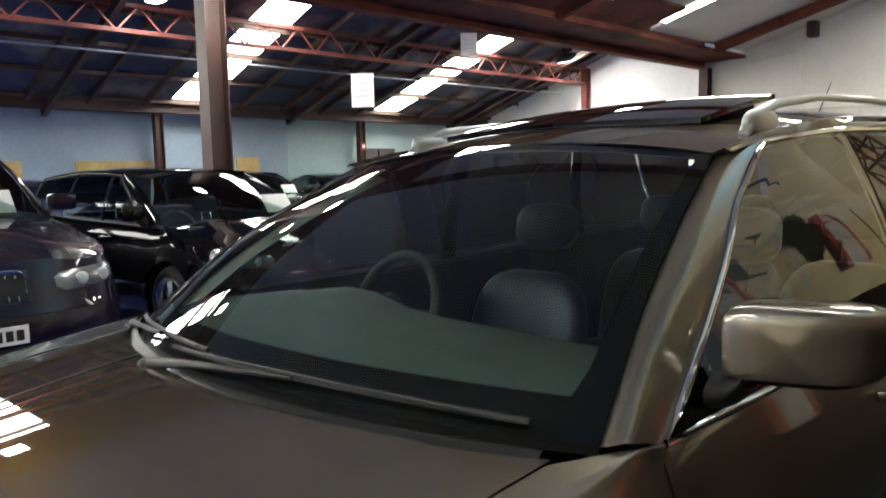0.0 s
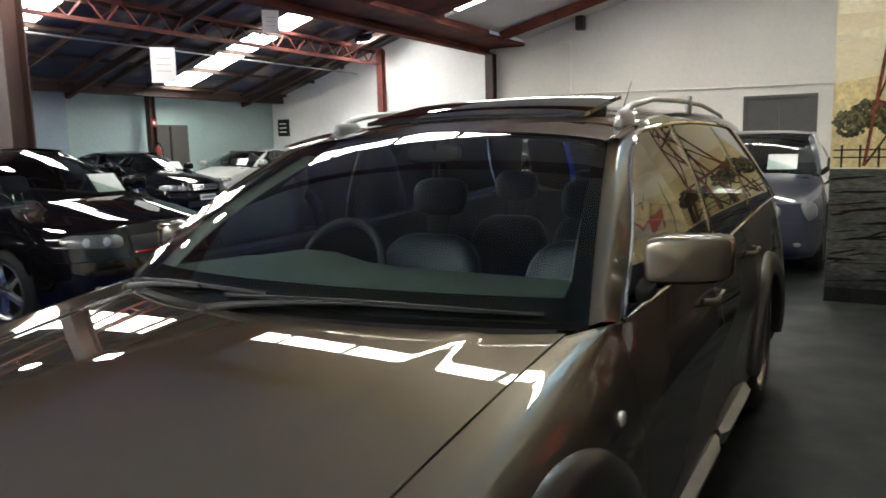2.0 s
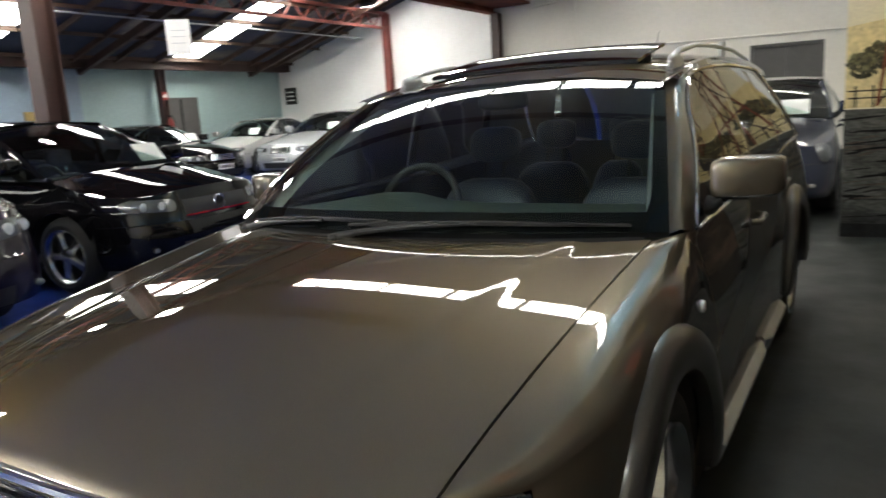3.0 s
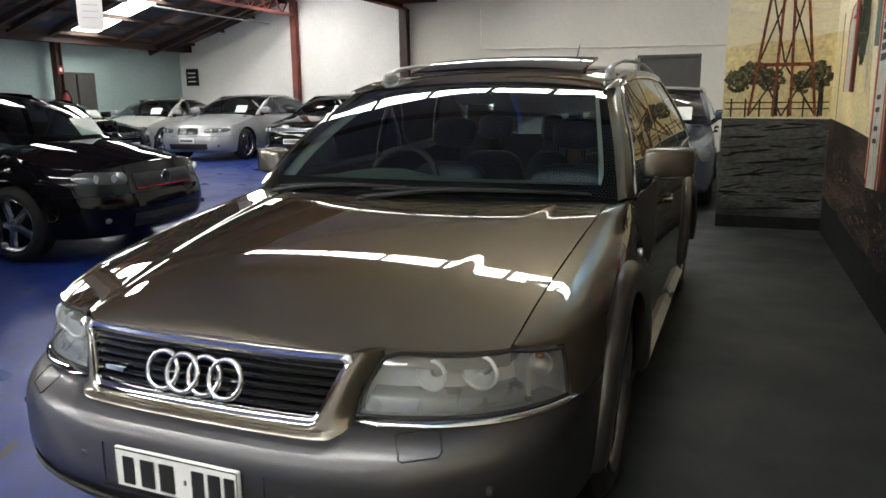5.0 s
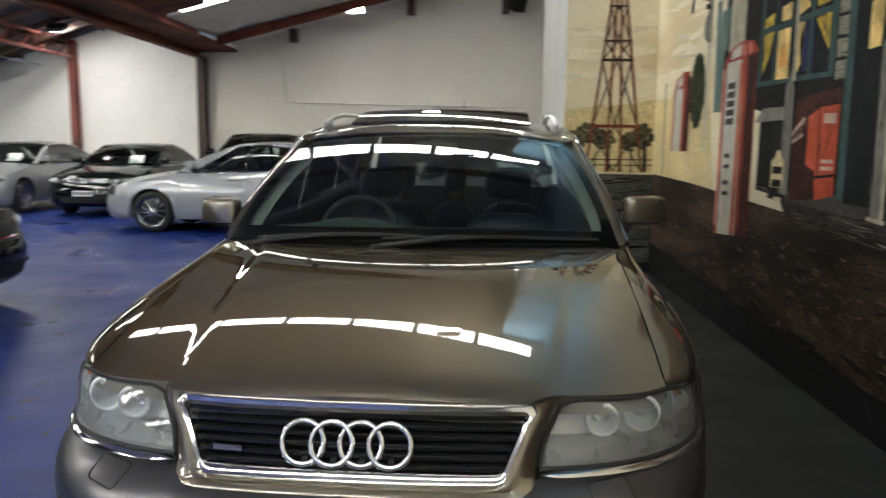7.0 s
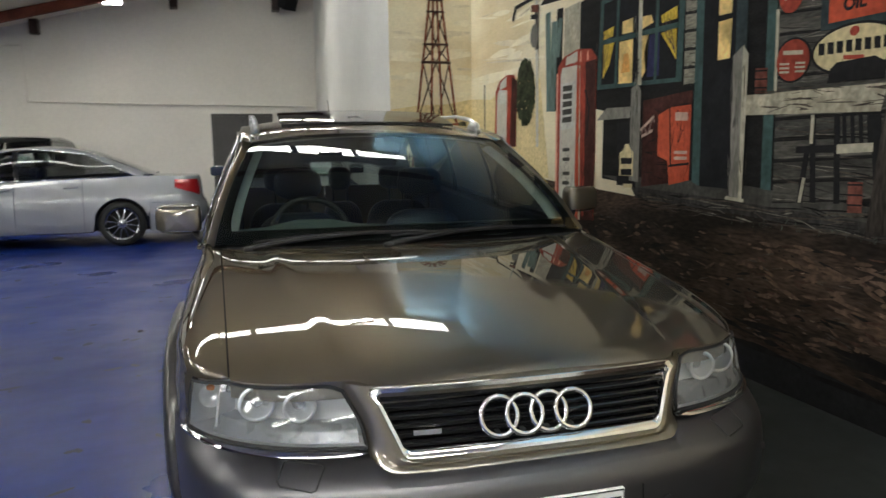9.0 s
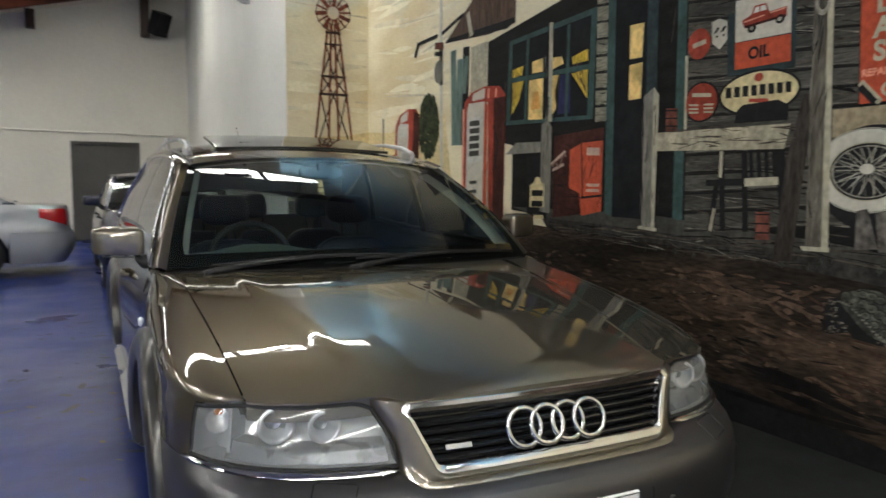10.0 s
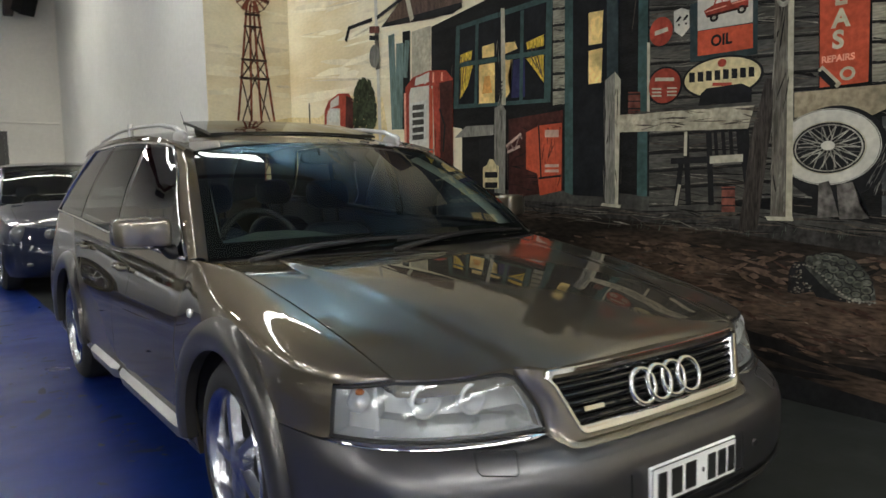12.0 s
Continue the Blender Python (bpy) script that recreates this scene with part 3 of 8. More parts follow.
        o = o * (1 - w) + (self.front(z) if ny < 0 else self.rear(z)) * w + off
        return Vector((x + nx * o, y + ny * o, z))

    def s_at_y(self, y):
        D = self.p["nose"]
        if not hasattr(self, "s_nose"):
            self.s_nose = next(q for q, v in zip(self.S, self.pts) if v[1] >= D - 1e-6)
        if D <= y <= self.p["length"] - self.p["tail"]:
            return self.s_nose + y - D
        a, b = 0.0, self.total
        for _ in range(24):
            m = (a + b) / 2
            if self.plan(m)[1] < y:
                a = m
            else:
                b = m
        return a

    def s_at_x(self, x):
        a, b = 0.0, self.s_at_y(self.p["nose"])
        for _ in range(24):
            m = (a + b) / 2
            if self.plan(m)[0] < x:
                a = m
            else:
                b = m
        return a

    def bottom(self, s):
        x, y, nx, ny = self.plan(s)
        p = self.p
        z = p["sill"]
        if abs(nx) > 0.4:
            for yw in p["axles"]:
                d = abs(y - yw)
                if d < p["arch"]:
                    z = max(z, p["hub"] + math.sqrt(p["arch"] ** 2 - d * d))
        return z


def skin(sh, s0, s1, zlo, zhi, step=0.03, levels=12, off=0.0, dense=False):
    """Rows of points of the skin between two places of the outline; zlo and zhi: functions of s."""
    n = max(2, int(abs(s1 - s0) / step))
    rows = []
    for i in range(n + 1):
        s = s0 + (s1 - s0) * i / n
        a, b = zlo(s), zhi(s)
        e = 1.67 if dense else 1.0
        rows.append([sh.at(s, a + (b - a) * (1 - (1 - j / levels) ** e), off) for j in range(levels + 1)])
    return rows


def add_skin(bm, rows, depth=0.02):
    """A sheet with its rim turned inwards."""
    vs = add_grid(bm, rows)
    rim = [r[0] for r in vs] + vs[-1][1:] + [r[-1] for r in vs[-2::-1]] + vs[0][-2:0:-1]
    c = Vector((0, 2.2, 0.6))
    inner = []
    for v in rim:
        d = Vector((c.x - v.co.x, (c.y - v.co.y) * 0.25, 0)).normalized() * depth
        inner.append(bm.verts.new(v.co + d))
    for i in range(len(rim)):
        j = (i + 1) % len(rim)
        if (rim[i].co - rim[j].co).length > 1e-6:
            bm.faces.new((rim[i], rim[j], inner[j], inner[i]))


def wheel_parts(parent, p, y, sx, mats, turn):
    """Tyre and rim of one wheel, with its face outwards."""
    R, w, rr = p["tyre"], 0.115, p["rim"]
    xo = sx * (p["W"] - 0.015)
    g = -sx
    bm = bmesh.new()
    add_lathe(bm, [(rr - 0.01, g * 0.20), (rr + 0.02, g * 0.215), (R - 0.03, g * 0.21), (R - 0.004, g * 0.18), (R, g * 0.15), (R, g * 0.07), (R - 0.004, g * 0.04), (R - 0.03, g * 0.012), (rr + 0.035, 0), (rr + 0.012, g * 0.006), (rr - 0.012, g * 0.02)],
              "x", 40, (xo, y, R))
    wheel = part("wheel", bmesh_disc(xo + g * 0.12, y, R, rr), mats["dark"], parent, "wheel with a black tyre and a silver alloy rim")
    part("tyre", bm, mats["tyre"], wheel, "black rubber tyre", smooth=35)
    bm = bmesh.new()
    add_lathe(bm, [(rr - 0.004, g * 0.19), (rr - 0.02, g * 0.10), (rr - 0.012, g * 0.02), (rr + 0.006, g * 0.008), (rr + 0.002, g * 0.0), (rr - 0.014, g * 0.010), (rr - 0.03, g * 0.045), (rr - 0.03, g * 0.09)], "x", 40, (xo, y, R))
    n = p["spokes"]
    for k in range(n):
        a = turn + 2 * math.pi * k / n
        wid = p["spoke_width"]
        prof = []
        for rad, half, dep in ((0.03, wid * 0.75, 0.012), (rr * 0.45, wid * 0.62, 0.015), (rr * 0.8, wid * 0.72, 0.024), (rr - 0.02, wid, 0.03)):
            for q in (-1, -0.55, 0.55, 1):
                d = dep + (0.03 if abs(q) == 1 else 0.0)
                c, s = math.cos(a), math.sin(a)
                prof.append((xo + g * d, y + c * rad - s * half * q, R + s * rad + c * half * q))
        add_grid(bm, [prof[i * 4:i * 4 + 4] for i in range(4)])
    add_lathe(bm, [(0.07, g * 0.05), (0.062, g * 0.018), (0.045, g * 0.012), (0.03, g * 0.006), (0.0005, g * 0.004)], "x", 24, (xo, y, R))
    part("rim", bm, mats["rim"], wheel, "silver alloy rim", smooth=40)


def bmesh_disc(x, y, R, rr):
    bm = bmesh.new()
    add_lathe(bm, [(0.0005, x - 0.01), (rr * 0.98, x - 0.01), (rr * 0.98, x + 0.01), (0.0005, x + 0.01)], "x", 24, (0, y, R))
    return bm


def lamp_top(sh, s):
    """The upper edge of the near car's headlamp: along the bonnet, then down the wing."""
    x, y, nx, ny = sh.plan(s)
    if x <= 0.735:
        return sh.top(x, y) - 0.005
    xa, ya, _, _ = sh.plan(sh.s_at_x(0.735))
    f = (x - 0.735) / (0.826 - 0.735)
    return (sh.top(0.735, ya) - 0.005) * (1 - f) + 0.714 * f


def shut_line(y):
    return 0.728 + 0.033 * min(1.0, max(0.0, (y - 0.175) / 1.09))


def estate_bonnet(sh, p, n):
    """Rows of the near car's bonnet, from the grille and the lamps back to the windscreen."""
    rows = []
    for i in range(2 * n + 1):
        t = -1 + i / n
        g = 1 if t >= 0 else -1
        xf = abs(t) * 0.728
        _, yp, _, _ = sh.plan(sh.s_at_x(xf))
        yf = yp - 0.037 * (1 - smooth(0.385, 0.465, xf))
        yc = p["cowl_mid"] + (p["cowl_edge"] - p["cowl_mid"]) * abs(t) ** 2.2
        row = []
        for k in range(n + 1):
            f = (k / n) ** 1.35
            y = yf + (yc - yf) * f
            x = abs(t) * (0.728 + 0.033 * f)
            row.append(Vector((g * x, y, sh.top(x, y))))
        rows.append(row)
    return rows


def estate_wing(bm, sh, p, g):
    """One front wing of the near car in a piece: over the lamp, over the shoulder, down to arch and bumper."""
    zbump = p["bumper_top"]
    s_a, s_o, s_e = sh.s_at_x(0.737), sh.s_at_x(0.830), sh.s_at_y(p["seams"][0]) - 0.0025

    def inner(y):
        if y <= 1.25:
            x = shut_line(y) + 0.005
            return Vector((x, y, sh.top(x, y)))
        f = min(1.0, (y - 1.25) / (p["seams"][0] - 1.25))
        x = shut_line(1.25) + 0.005
        return Vector((x + (0.842 - x) * f, y, sh.top(x, 1.25) * (1 - f) + 0.938 * f))

    def over(s, zw, n=14):
        base = sh.at(s, zw)
        x, y, nx, ny = sh.plan(s)
        top = inner(min(max(y, 0.178), p["seams"][0]))
        b = smooth(1.02, 1.40, y)
        out = []
        for j in range(1, n + 1):
            th = math.pi / 2 * j / n
            h = 1 - math.cos(th) ** 0.86
            v = 0.93 * math.sin(th) ** 0.90 + 0.07 * h
            q = Vector((base.x + (top.x - base.x) * h, base.y + (top.y - base.y) * h, zw + (top.z - zw) * v))
            if b:
                r = sh.at(s, min(q.z, sh.shoulder(s)))
                q = q.lerp(Vector((max(r.x, top.x), q.y, q.z)), b * (1 - h ** 5))
            out.append(q)
        return out

    rows = []
    for i in range(15):
        s = s_a + (s_o - s_a) * i / 14
        zl = lamp_top(sh, min(s, sh.s_at_x(0.826))) + 0.003
        rows.append([sh.at(s, zl, -0.02), sh.at(s, zl)] + over(s, zl))
    add_grid(bm, [[Vector((g * q.x, q.y, q.z)) for q in r] for r in rows])
    rows = []
    for i in range(61):
        s = s_o + (s_e - s_o) * i / 60
        y = sh.plan(s)[1]
        lo = max(sh.bottom(s), zbump(s)) if y < p["axles"][0] - p["arch"] - 0.015 else sh.bottom(s)
        zw = max(lo + 0.004, 0.717)
        rows.append([sh.at(s, lo, -0.02)] + [sh.at(s, lo + (zw - lo) * j / 7) for j in range(8)] + over(s, zw))
    add_grid(bm, [[Vector((g * q.x, q.y, q.z)) for q in r] for r in rows])


def build_car(p, mats, label, at, group="", full=False):
    """A parked car as one thing with its parts. full: the near car, with its fine parts and cabin."""
    sh = Shape(p)
    car = empty("car", label, "car", group, at)
    W, cowl = p["W"], p["cowl"]
    st = 0.02 if full else 0.05
    body = mats["paint"]
    lev = 16 if full else 9
    zbump = p["bumper_top"]
    s_arch = sh.s_at_y(p["axles"][0] - p["arch"] - 0.015)
    s_in, s_out = sh.s_at_x(p["lamp_in"]), sh.s_at_x(p["lamp_out"]) if p["lamp_out"] < W else 0
    # bumpers
    bm = bmesh.new()
    add_skin(bm, skin(sh, -s_arch, s_arch, lambda s: p["sill"] - 0.02, lambda s: zbump(s) - 0.004, st, lev))
    part("front_bumper", bm, mats["bumper"], car, p.get("bumper_label", "front bumper in body colour"), smooth=40)
    s_ra = sh.s_at_y(p["axles"][1] + p["arch"] + 0.015)
    bm = bmesh.new()
    add_skin(bm,
             [[Vector((v.x, v.y, v.z)) for v in r] for r in skin(sh, s_ra, sh.total, lambda s: p["sill"] - 0.02, lambda s: 0.62, st * 2, 8)]
             + [[Vector((-v.x, v.y, v.z)) for v in r] for r in skin(sh, sh.total, s_ra, lambda s: p["sill"] - 0.02, lambda s: 0.62, st * 2, 8)][1:])
    part("rear_bumper", bm, mats["bumper"], car, smooth=40)
    # flanks: wing, doors, rear quarter on both sides
    seams = [s_arch, sh.s_at_y(p["seams"][0]), sh.s_at_y(p["seams"][1]), sh.s_at_y(p["seams"][2]), sh.total]
    names = ["wing", "front_door", "rear_door", "rear_quarter"]
    for g in (1, -1):
        for k in range(4):
            a, b = seams[k] + 0.0025, seams[k + 1] - 0.0025
            if seams[k + 1] - seams[k] < 0.05 or (full and k == 0):
                continue
            if k == 0:
                a = p.get("wing_start", s_out if s_out else s_arch)
                lo = lambda s: max(sh.bottom(s), zbump(s)) if s < s_arch else sh.bottom(s)
            elif k == 3:
                lo = lambda s: 0.625 if s > s_ra else sh.bottom(s)
            else:
                lo = sh.bottom
            bm = bmesh.new()
            add_skin(bm, [[Vector((g * v.x, v.y, v.z)) for v in r] for r in skin(sh, a, b, lo, lambda s: sh.shoulder(s), st, lev + (8 if full else 0), dense=full)])
            part(names[k], bm, body, car, smooth=40)
        # inner arches and wheels
        for yw in p["axles"]:
            bm = bmesh.new()
            rows = []
            for i in range(25):
                an = math.pi * i / 24
                yy, zz = yw + (p["arch"] + 0.004) * math.cos(an), p["hub"] + (p["arch"] + 0.004) * math.sin(an)
                rows.append([(g * (W - 0.03), yy, zz), (g * (W - 0.32), yy, zz)])
            add_grid(bm, rows)
            rows = [[(g * (W - 0.32), yw + p["arch"] * math.cos(math.pi * i / 24), p["hub"] + p["arch"] * math.sin(math.pi * i / 24)), (g * (W - 0.32), yw + p["arch"] * math.cos(math.pi * i / 24), 0.2)] for i in range(25)]
            add_grid(bm, rows)
            part("wheel_well", bm, mats["dark"], car, "dark wheel arch lining")
            wheel_parts(car, p, yw, g, mats, p.get("turn", 0.3) + yw)
            if p.get("flare"):
                bm = bmesh.new()
                rows = []
                f = p["flare"]
                for i in range(41):
                    an = math.pi * (-0.02 + 1.04 * i / 40)
                    row = []
                    for rad, out in ((p["arch"] - 0.012, -0.02), (p["arch"] - 0.012, 0.018), (p["arch"] + 0.01, 0.030), (p["arch"] + f * 0.55, 0.032), (p["arch"] + f * 0.92, 0.022), (p["arch"] + f, 0.004), (p["arch"] + f, -0.03)):
                        yy, zz = yw + rad * math.cos(an), max(p["sill"] - 0.01, p["hub"] + rad * math.sin(an))
                        s = sh.s_at_y(min(max(yy, 0.25), p["length"] - 0.3))
                        q = sh.at(s, min(zz, 0.95), out)
                        row.append((g * q.x, yy, zz))
                    rows.append(row)
                add_grid(bm, rows)
                part("arch_flare", bm, mats["trim"], car, "satin grey-brown wheel arch flare", smooth=50)
    # under-tray
    bm = bmesh.new()
    add_box(bm, -W + 0.33, W - 0.33, 0.12, p["length"] - 0.15, p["sill"] - 0.01, p["sill"] + 0.03)
    add_box(bm, -W + 0.06, W - 0.06, p["axles"][0] + p["arch"] + 0.02, p["axles"][1] - p["arch"] - 0.02, p["sill"] - 0.01, p["sill"] + 0.03)
    part("underbody", bm, mats["dark"], car)
    # nose panel between the lamps, left open for grille and lamps
    gx = p["grille"][0]
    bm = bmesh.new()
    for a, b in p["nose_panels"]:
        add_skin(bm, skin(sh, sh.s_at_x(a) if a >= 0 else -sh.s_at_x(-a), sh.s_at_x(b) if b >= 0 else -sh.s_at_x(-b), zbump, sh.shoulder, st, 8))
    if p["nose_panels"]:
        part("nose_panel", bm, body, car, smooth=40)
    # bonnet and wing tops
    ts = p["bonnet_t"]
    Wi = p.get('shoulder_in', 0.045)
    Wt = W - Wi

    def lid_rows(t0, t1, nt, nk, k0=0.0, lift=0.0):
        rows = []
        for i in range(nt + 1):
            t = t0 + (t1 - t0) * i / nt
            g = 1 if t >= 0 else -1
            xf = abs(t) * Wt
            s = sh.s_at_x(min(W * 0.999, xf))
            for _ in range(3):
                x, y, nx, ny = sh.plan(s)
                xx = x - nx * (sh.inset(y) if 'shoulder_in' in p else Wi)
                s = min(sh.s_at_y(p["nose"]), max(0, s + (xf - xx) / max(0.15, nx * 0 + abs(ny))))
            x, y, nx, ny = sh.plan(s)
            fi = 0.045 + ((sh.inset(y) if 'shoulder_in' in p else Wi) - 0.045) * smooth(0.86, 1.0, abs(t))
            F = Vector((xf, y - ny * fi))
            yc = p["cowl_mid"] + (cowl - p["cowl_mid"]) * min(1, abs(t)) ** 2
            Rr = Vector((abs(t) * (W - sh.inset(cowl)), yc))
            row = []
            for k in range(nk + 1):
                q = F + (Rr - F) * (k0 + (1 - k0) * k / nk)
                row.append(Vector((g * q.x, q.y, sh.top(q.x, q.y) + lift)))
            rows.append(row)
        return rows

    nb = 44 if full else 16
    bm = bmesh.new()
    rows = estate_bonnet(sh, p, nb) if full else lid_rows(-ts, ts, nb, nb)
    add_grid(bm, rows)
    rim = [r[0] for r in rows] + rows[-1][1:] + [r[-1] for r in rows[-2::-1]] + rows[0][-2:0:-1]
    for i in range(len(rim)):
        a, b = rim[i], rim[(i + 1) % len(rim)]
        if (a - b).length > 1e-6:
            f = [bm.verts.new(q) for q in (a, b, b - Vector((0, 0, 0.045)), a - Vector((0, 0, 0.045)))]
            bm.faces.new(f)
    bmesh.ops.remove_doubles(bm, verts=bm.verts, dist=1e-5)
    part("bonnet", bm, body, car, smooth=40)
    for g in (1, -1):
        bm = bmesh.new()
        if full:
            estate_wing(bm, sh, p, g)
            part("wing", bm, body, car, smooth=40)
            continue
        rows = lid_rows(g * (ts + 0.007), g * 1.0, 6, nb)
        add_grid(bm, rows)
        add_grid(bm, [[r[0], r[0] - Vector((0, 0, 0.05))] for r in rows])
        part("wing_top", bm, body, car, smooth=40)
    bm = bmesh.new()
    if full:
        add_grid(bm, [[Vector((q.x * 1.015, q.y + 0.02 * (1 - 2 * k / nb), q.z - 0.035)) for k, q in enumerate(r)] for r in rows])
    else:
        add_grid(bm, lid_rows(-0.99, 0.99, nb, nb, lift=-0.03))
    part("engine_bay_liner", bm, mats["dark"], car)
    # glasshouse
    gh = p["house"]
    xb, xt = gh["base_x"], gh["top_x"]
    y0, z0, y1, z1 = p["cowl_mid"] + 0.03, gh["ws_base_z"], gh["ws_top_y"], gh["ws_top_z"]

    screen_rise = curve_through(gh.get('screen_rise', [(0, 0), (0.15, 0.193), (0.3, 0.383), (0.5, 0.618), (0.65, 0.766), (0.78, 0.866), (0.85, 0.911), (1, 1)]))
    sweep = gh.get('top_sweep', 0.12)

    def ws(t, k):
        b = Vector((t * (xb - 0.025), y0 + (cowl - p["cowl_mid"]) * t * t, z0 - gh.get('base_drop', 0.035) * t * t))
        q = Vector((t * (xt - 0.04), y1 + sweep * t * t, z1 - gh.get('top_drop', 0.045) * t * t))
        r = b + (q - b) * k
        f = 1.28 * k if k < 0 else 1 + 0.6 * (k - 1) if k > 1 else screen_rise(k)
        r.z = b.z + (q.z - b.z) * f
        return r

    n1 = 24 if full else 10
    bm = bmesh.new()
    add_grid(bm, [[ws(-1 + 2 * i / n1, k / 12) for k in range(13)] for i in range(n1 + 1)])
    part("windscreen", bm, mats["screen"], car, "curved tinted windscreen", smooth=60)
    if full:
        for g in (1, -1):
            bm = bmesh.new()
            add_grid(bm, [[ws(g * (t - 0.05 * max(0.0, 1 - k / 2.5) ** 2 if t < 0.98 else t), k / 14) + Vector((0, 0.004, -0.004)) for k in range(15)] for t in (0.945, 0.97, 1.0)])
            part("screen_band", bm, M_frit, car, "black band at the edge of the windscreen", smooth=60)
        for g in (1, -1):
            bm = bmesh.new()
            add_grid(bm, [[ws(g * t, k / 14) + Vector((0, 0.03 + 0.03 * d, -0.03 - 0.02 * d)) for k in range(1, 15)] for t, d in ((0.975, 0.0), (0.935, 0.2), (0.91, 1.0))])
            part("pillar_lining", bm, mats["lining"], car, "pale grey lining of the front pillar", smooth=60)
        for k0, k1 in ((-0.015, 0.085), (0.965, 1.02)):
            bm = bmesh.new()
            add_grid(bm, [[ws(-1 + 2 * i / n1, k0 + (k1 - k0) * k) + Vector((0, 0.004, -0.004)) for k in (0, 0.5, 1)] for i in range(n1 + 1)])
            part("screen_band", bm, M_frit, car, "black band at the edge of the windscreen", smooth=60)
    # pillars, belt to roof
    yr0, yr1 = y1, gh["roof_end"]
    roof_z = curve_through(gh["roof_line"])

    def roof(t, y):
        e = abs(t)
        return Vector((t * (xt - 0.045), y + (sweep * t * t if y < yr0 + 0.01 else 0), roof_z(y) - gh["roof_crown"] * e ** 2.6))

    nr = 20 if full else 10
    bm = bmesh.new()
    rows = []
    for i in range(nr + 1):
        t = -1 + 2 * i / nr
        row = []
        for k in range(nr + 1):
            y = (yr0 + sweep * t * t) + (yr1 - yr0 - sweep * t * t) * k / nr
            row.append(Vector((t * (xt - 0.045), y, roof_z(y) - gh["roof_crown"] * abs(t) ** 2.6)))
        rows.append(row)
    add_grid(bm, rows)
    part("roof", bm, body, car, smooth=50)
    wt, wb = gh["win_top"], sh.belt
    winz = curve_through(wt)

    def flank(y, k):
        """Side glass surface; k from belt to the top of the window."""
        za, zb_ = wb(y) + 0.005, winz(y)
        x = (W - p.get('belt_in', 0.05) - 0.047) + (xt + 0.012 - (W - p.get('belt_in', 0.05) - 0.047)) * k + 0.022 * math.sin(math.pi * k)
        return Vector((x, y, za + (zb_ - za) * k))

    ya0, ya1, yd0, yd1 = gh["dlo"]       # belt front, top front, top rear, belt rear
    lean = gh.get("front_round", 0.0)

    def front_y(f):
        return ya0 + (ya1 - ya0) * f + lean * max(0.0, (f - 0.72) / 0.28) ** 2.2

    for g in (1, -1):
        # front pillar
        bm = bmesh.new()
        rows = []
        for k in range(13):
            f = k / 12
            a = ws(1, f)
            b = flank(front_y(f), f)
            e = gh.get("pillar_round", 1.0)
            mid = (a + b) / 2 + Vector((0.02, -0.012, 0.012)) * e
            rows.append([Vector((g * q.x, q.y, q.z)) for q in (a + Vector((-0.004, 0.006, -0.006)), a.lerp(mid, 0.6) + Vector((0.006, -0.004, 0.004)), mid, mid.lerp(b, 0.6) + Vector((0.004, 0, 0)), b)])
        add_grid(bm, rows)
        part("front_pillar", bm, body, car, smooth=60)
        # cant rail above the doors
        bm = bmesh.new()
        rows = []
        for k in range(25):
            y = ya1 - 0.03 + (yr1 - ya1 + 0.03) * k / 24
            a = Vector((xt - 0.045, y, roof_z(y) - gh["roof_crown"]))
            b = flank(min(y, yr1), 1)
            rows.append([Vector((g * q.x, q.y, q.z)) for q in (a, a.lerp(b, 0.5) + Vector((0.015, 0, 0.012)), b)])
        add_grid(bm, rows)
        part("cant_rail", bm, body, car, smooth=60)
        # side windows
        cuts_b, cuts_t = gh["cuts_belt"], gh["cuts_top"]
        eb, et = [ya0, *cuts_b, yd1], [ya1, *cuts_t, yd0]
        for w in range(len(eb) - 1):
            bm = bmesh.new()
            rows = []
            a0, a1 = eb[w] + (0.03 if w else 0.02), et[w] + (0.03 if w else 0.02)
            b0, b1 = eb[w + 1] - 0.03, et[w + 1] - 0.03
            for i in range(9):
                row = []
                for k in range(9):
                    f = k / 8
                    ya = a0 * (1 - f) + a1 * f + (front_y(f) - ya0 - (ya1 - ya0) * f if w == 0 else 0.0)
                    yb = b0 * (1 - f) + b1 * f
                    q = flank(ya + (yb - ya) * i / 8, 0.02 + 0.955 * f)
                    row.append(Vector((g * q.x, q.y, q.z)))
                rows.append(row)
            add_grid(bm, rows)
            part("side_window", bm, mats["side_glass"], car, "dark tinted side window", smooth=60)
            if w:
                bm = bmesh.new()
                rows = []
                for k in range(7):
                    f = k / 6
                    yy = eb[w] * (1 - f) + et[w] * f
                    rows.append([Vector((g * q.x, q.y, q.z)) for q in (flank(yy - 0.036, f) - Vector((0.004, 0, 0)), flank(yy, f) + Vector((0.001, 0, 0)), flank(yy + 0.036, f) - Vector((0.004, 0, 0)))])
                add_grid(bm, rows)
                part("door_pillar", bm, mats["gloss_black"], car, "black door pillar", smooth=60)
        # rear pillar
        bm = bmesh.new()
        rows = []
        for k in range(9):
            f = k / 8
            a = flank(yd1 + (yd0 - yd1) * f, f)
            by, ty = gh["tail_base"], yr1
            yy = by + (ty - by) * f
            b = Vector((flank(yd0, f).x - 0.05, yy, (sh.belt(yd1) + 0.005) * (1 - f) + (roof_z(yr1) - gh["roof_crown"]) * f))
            rows.append([Vector((g * q.x, q.y, q.z)) for q in (a, a.lerp(b, 0.5) + Vector((0.012, 0, 0)), b)])
        add_grid(bm, rows)
        part("rear_pillar", bm, body, car, smooth=60)
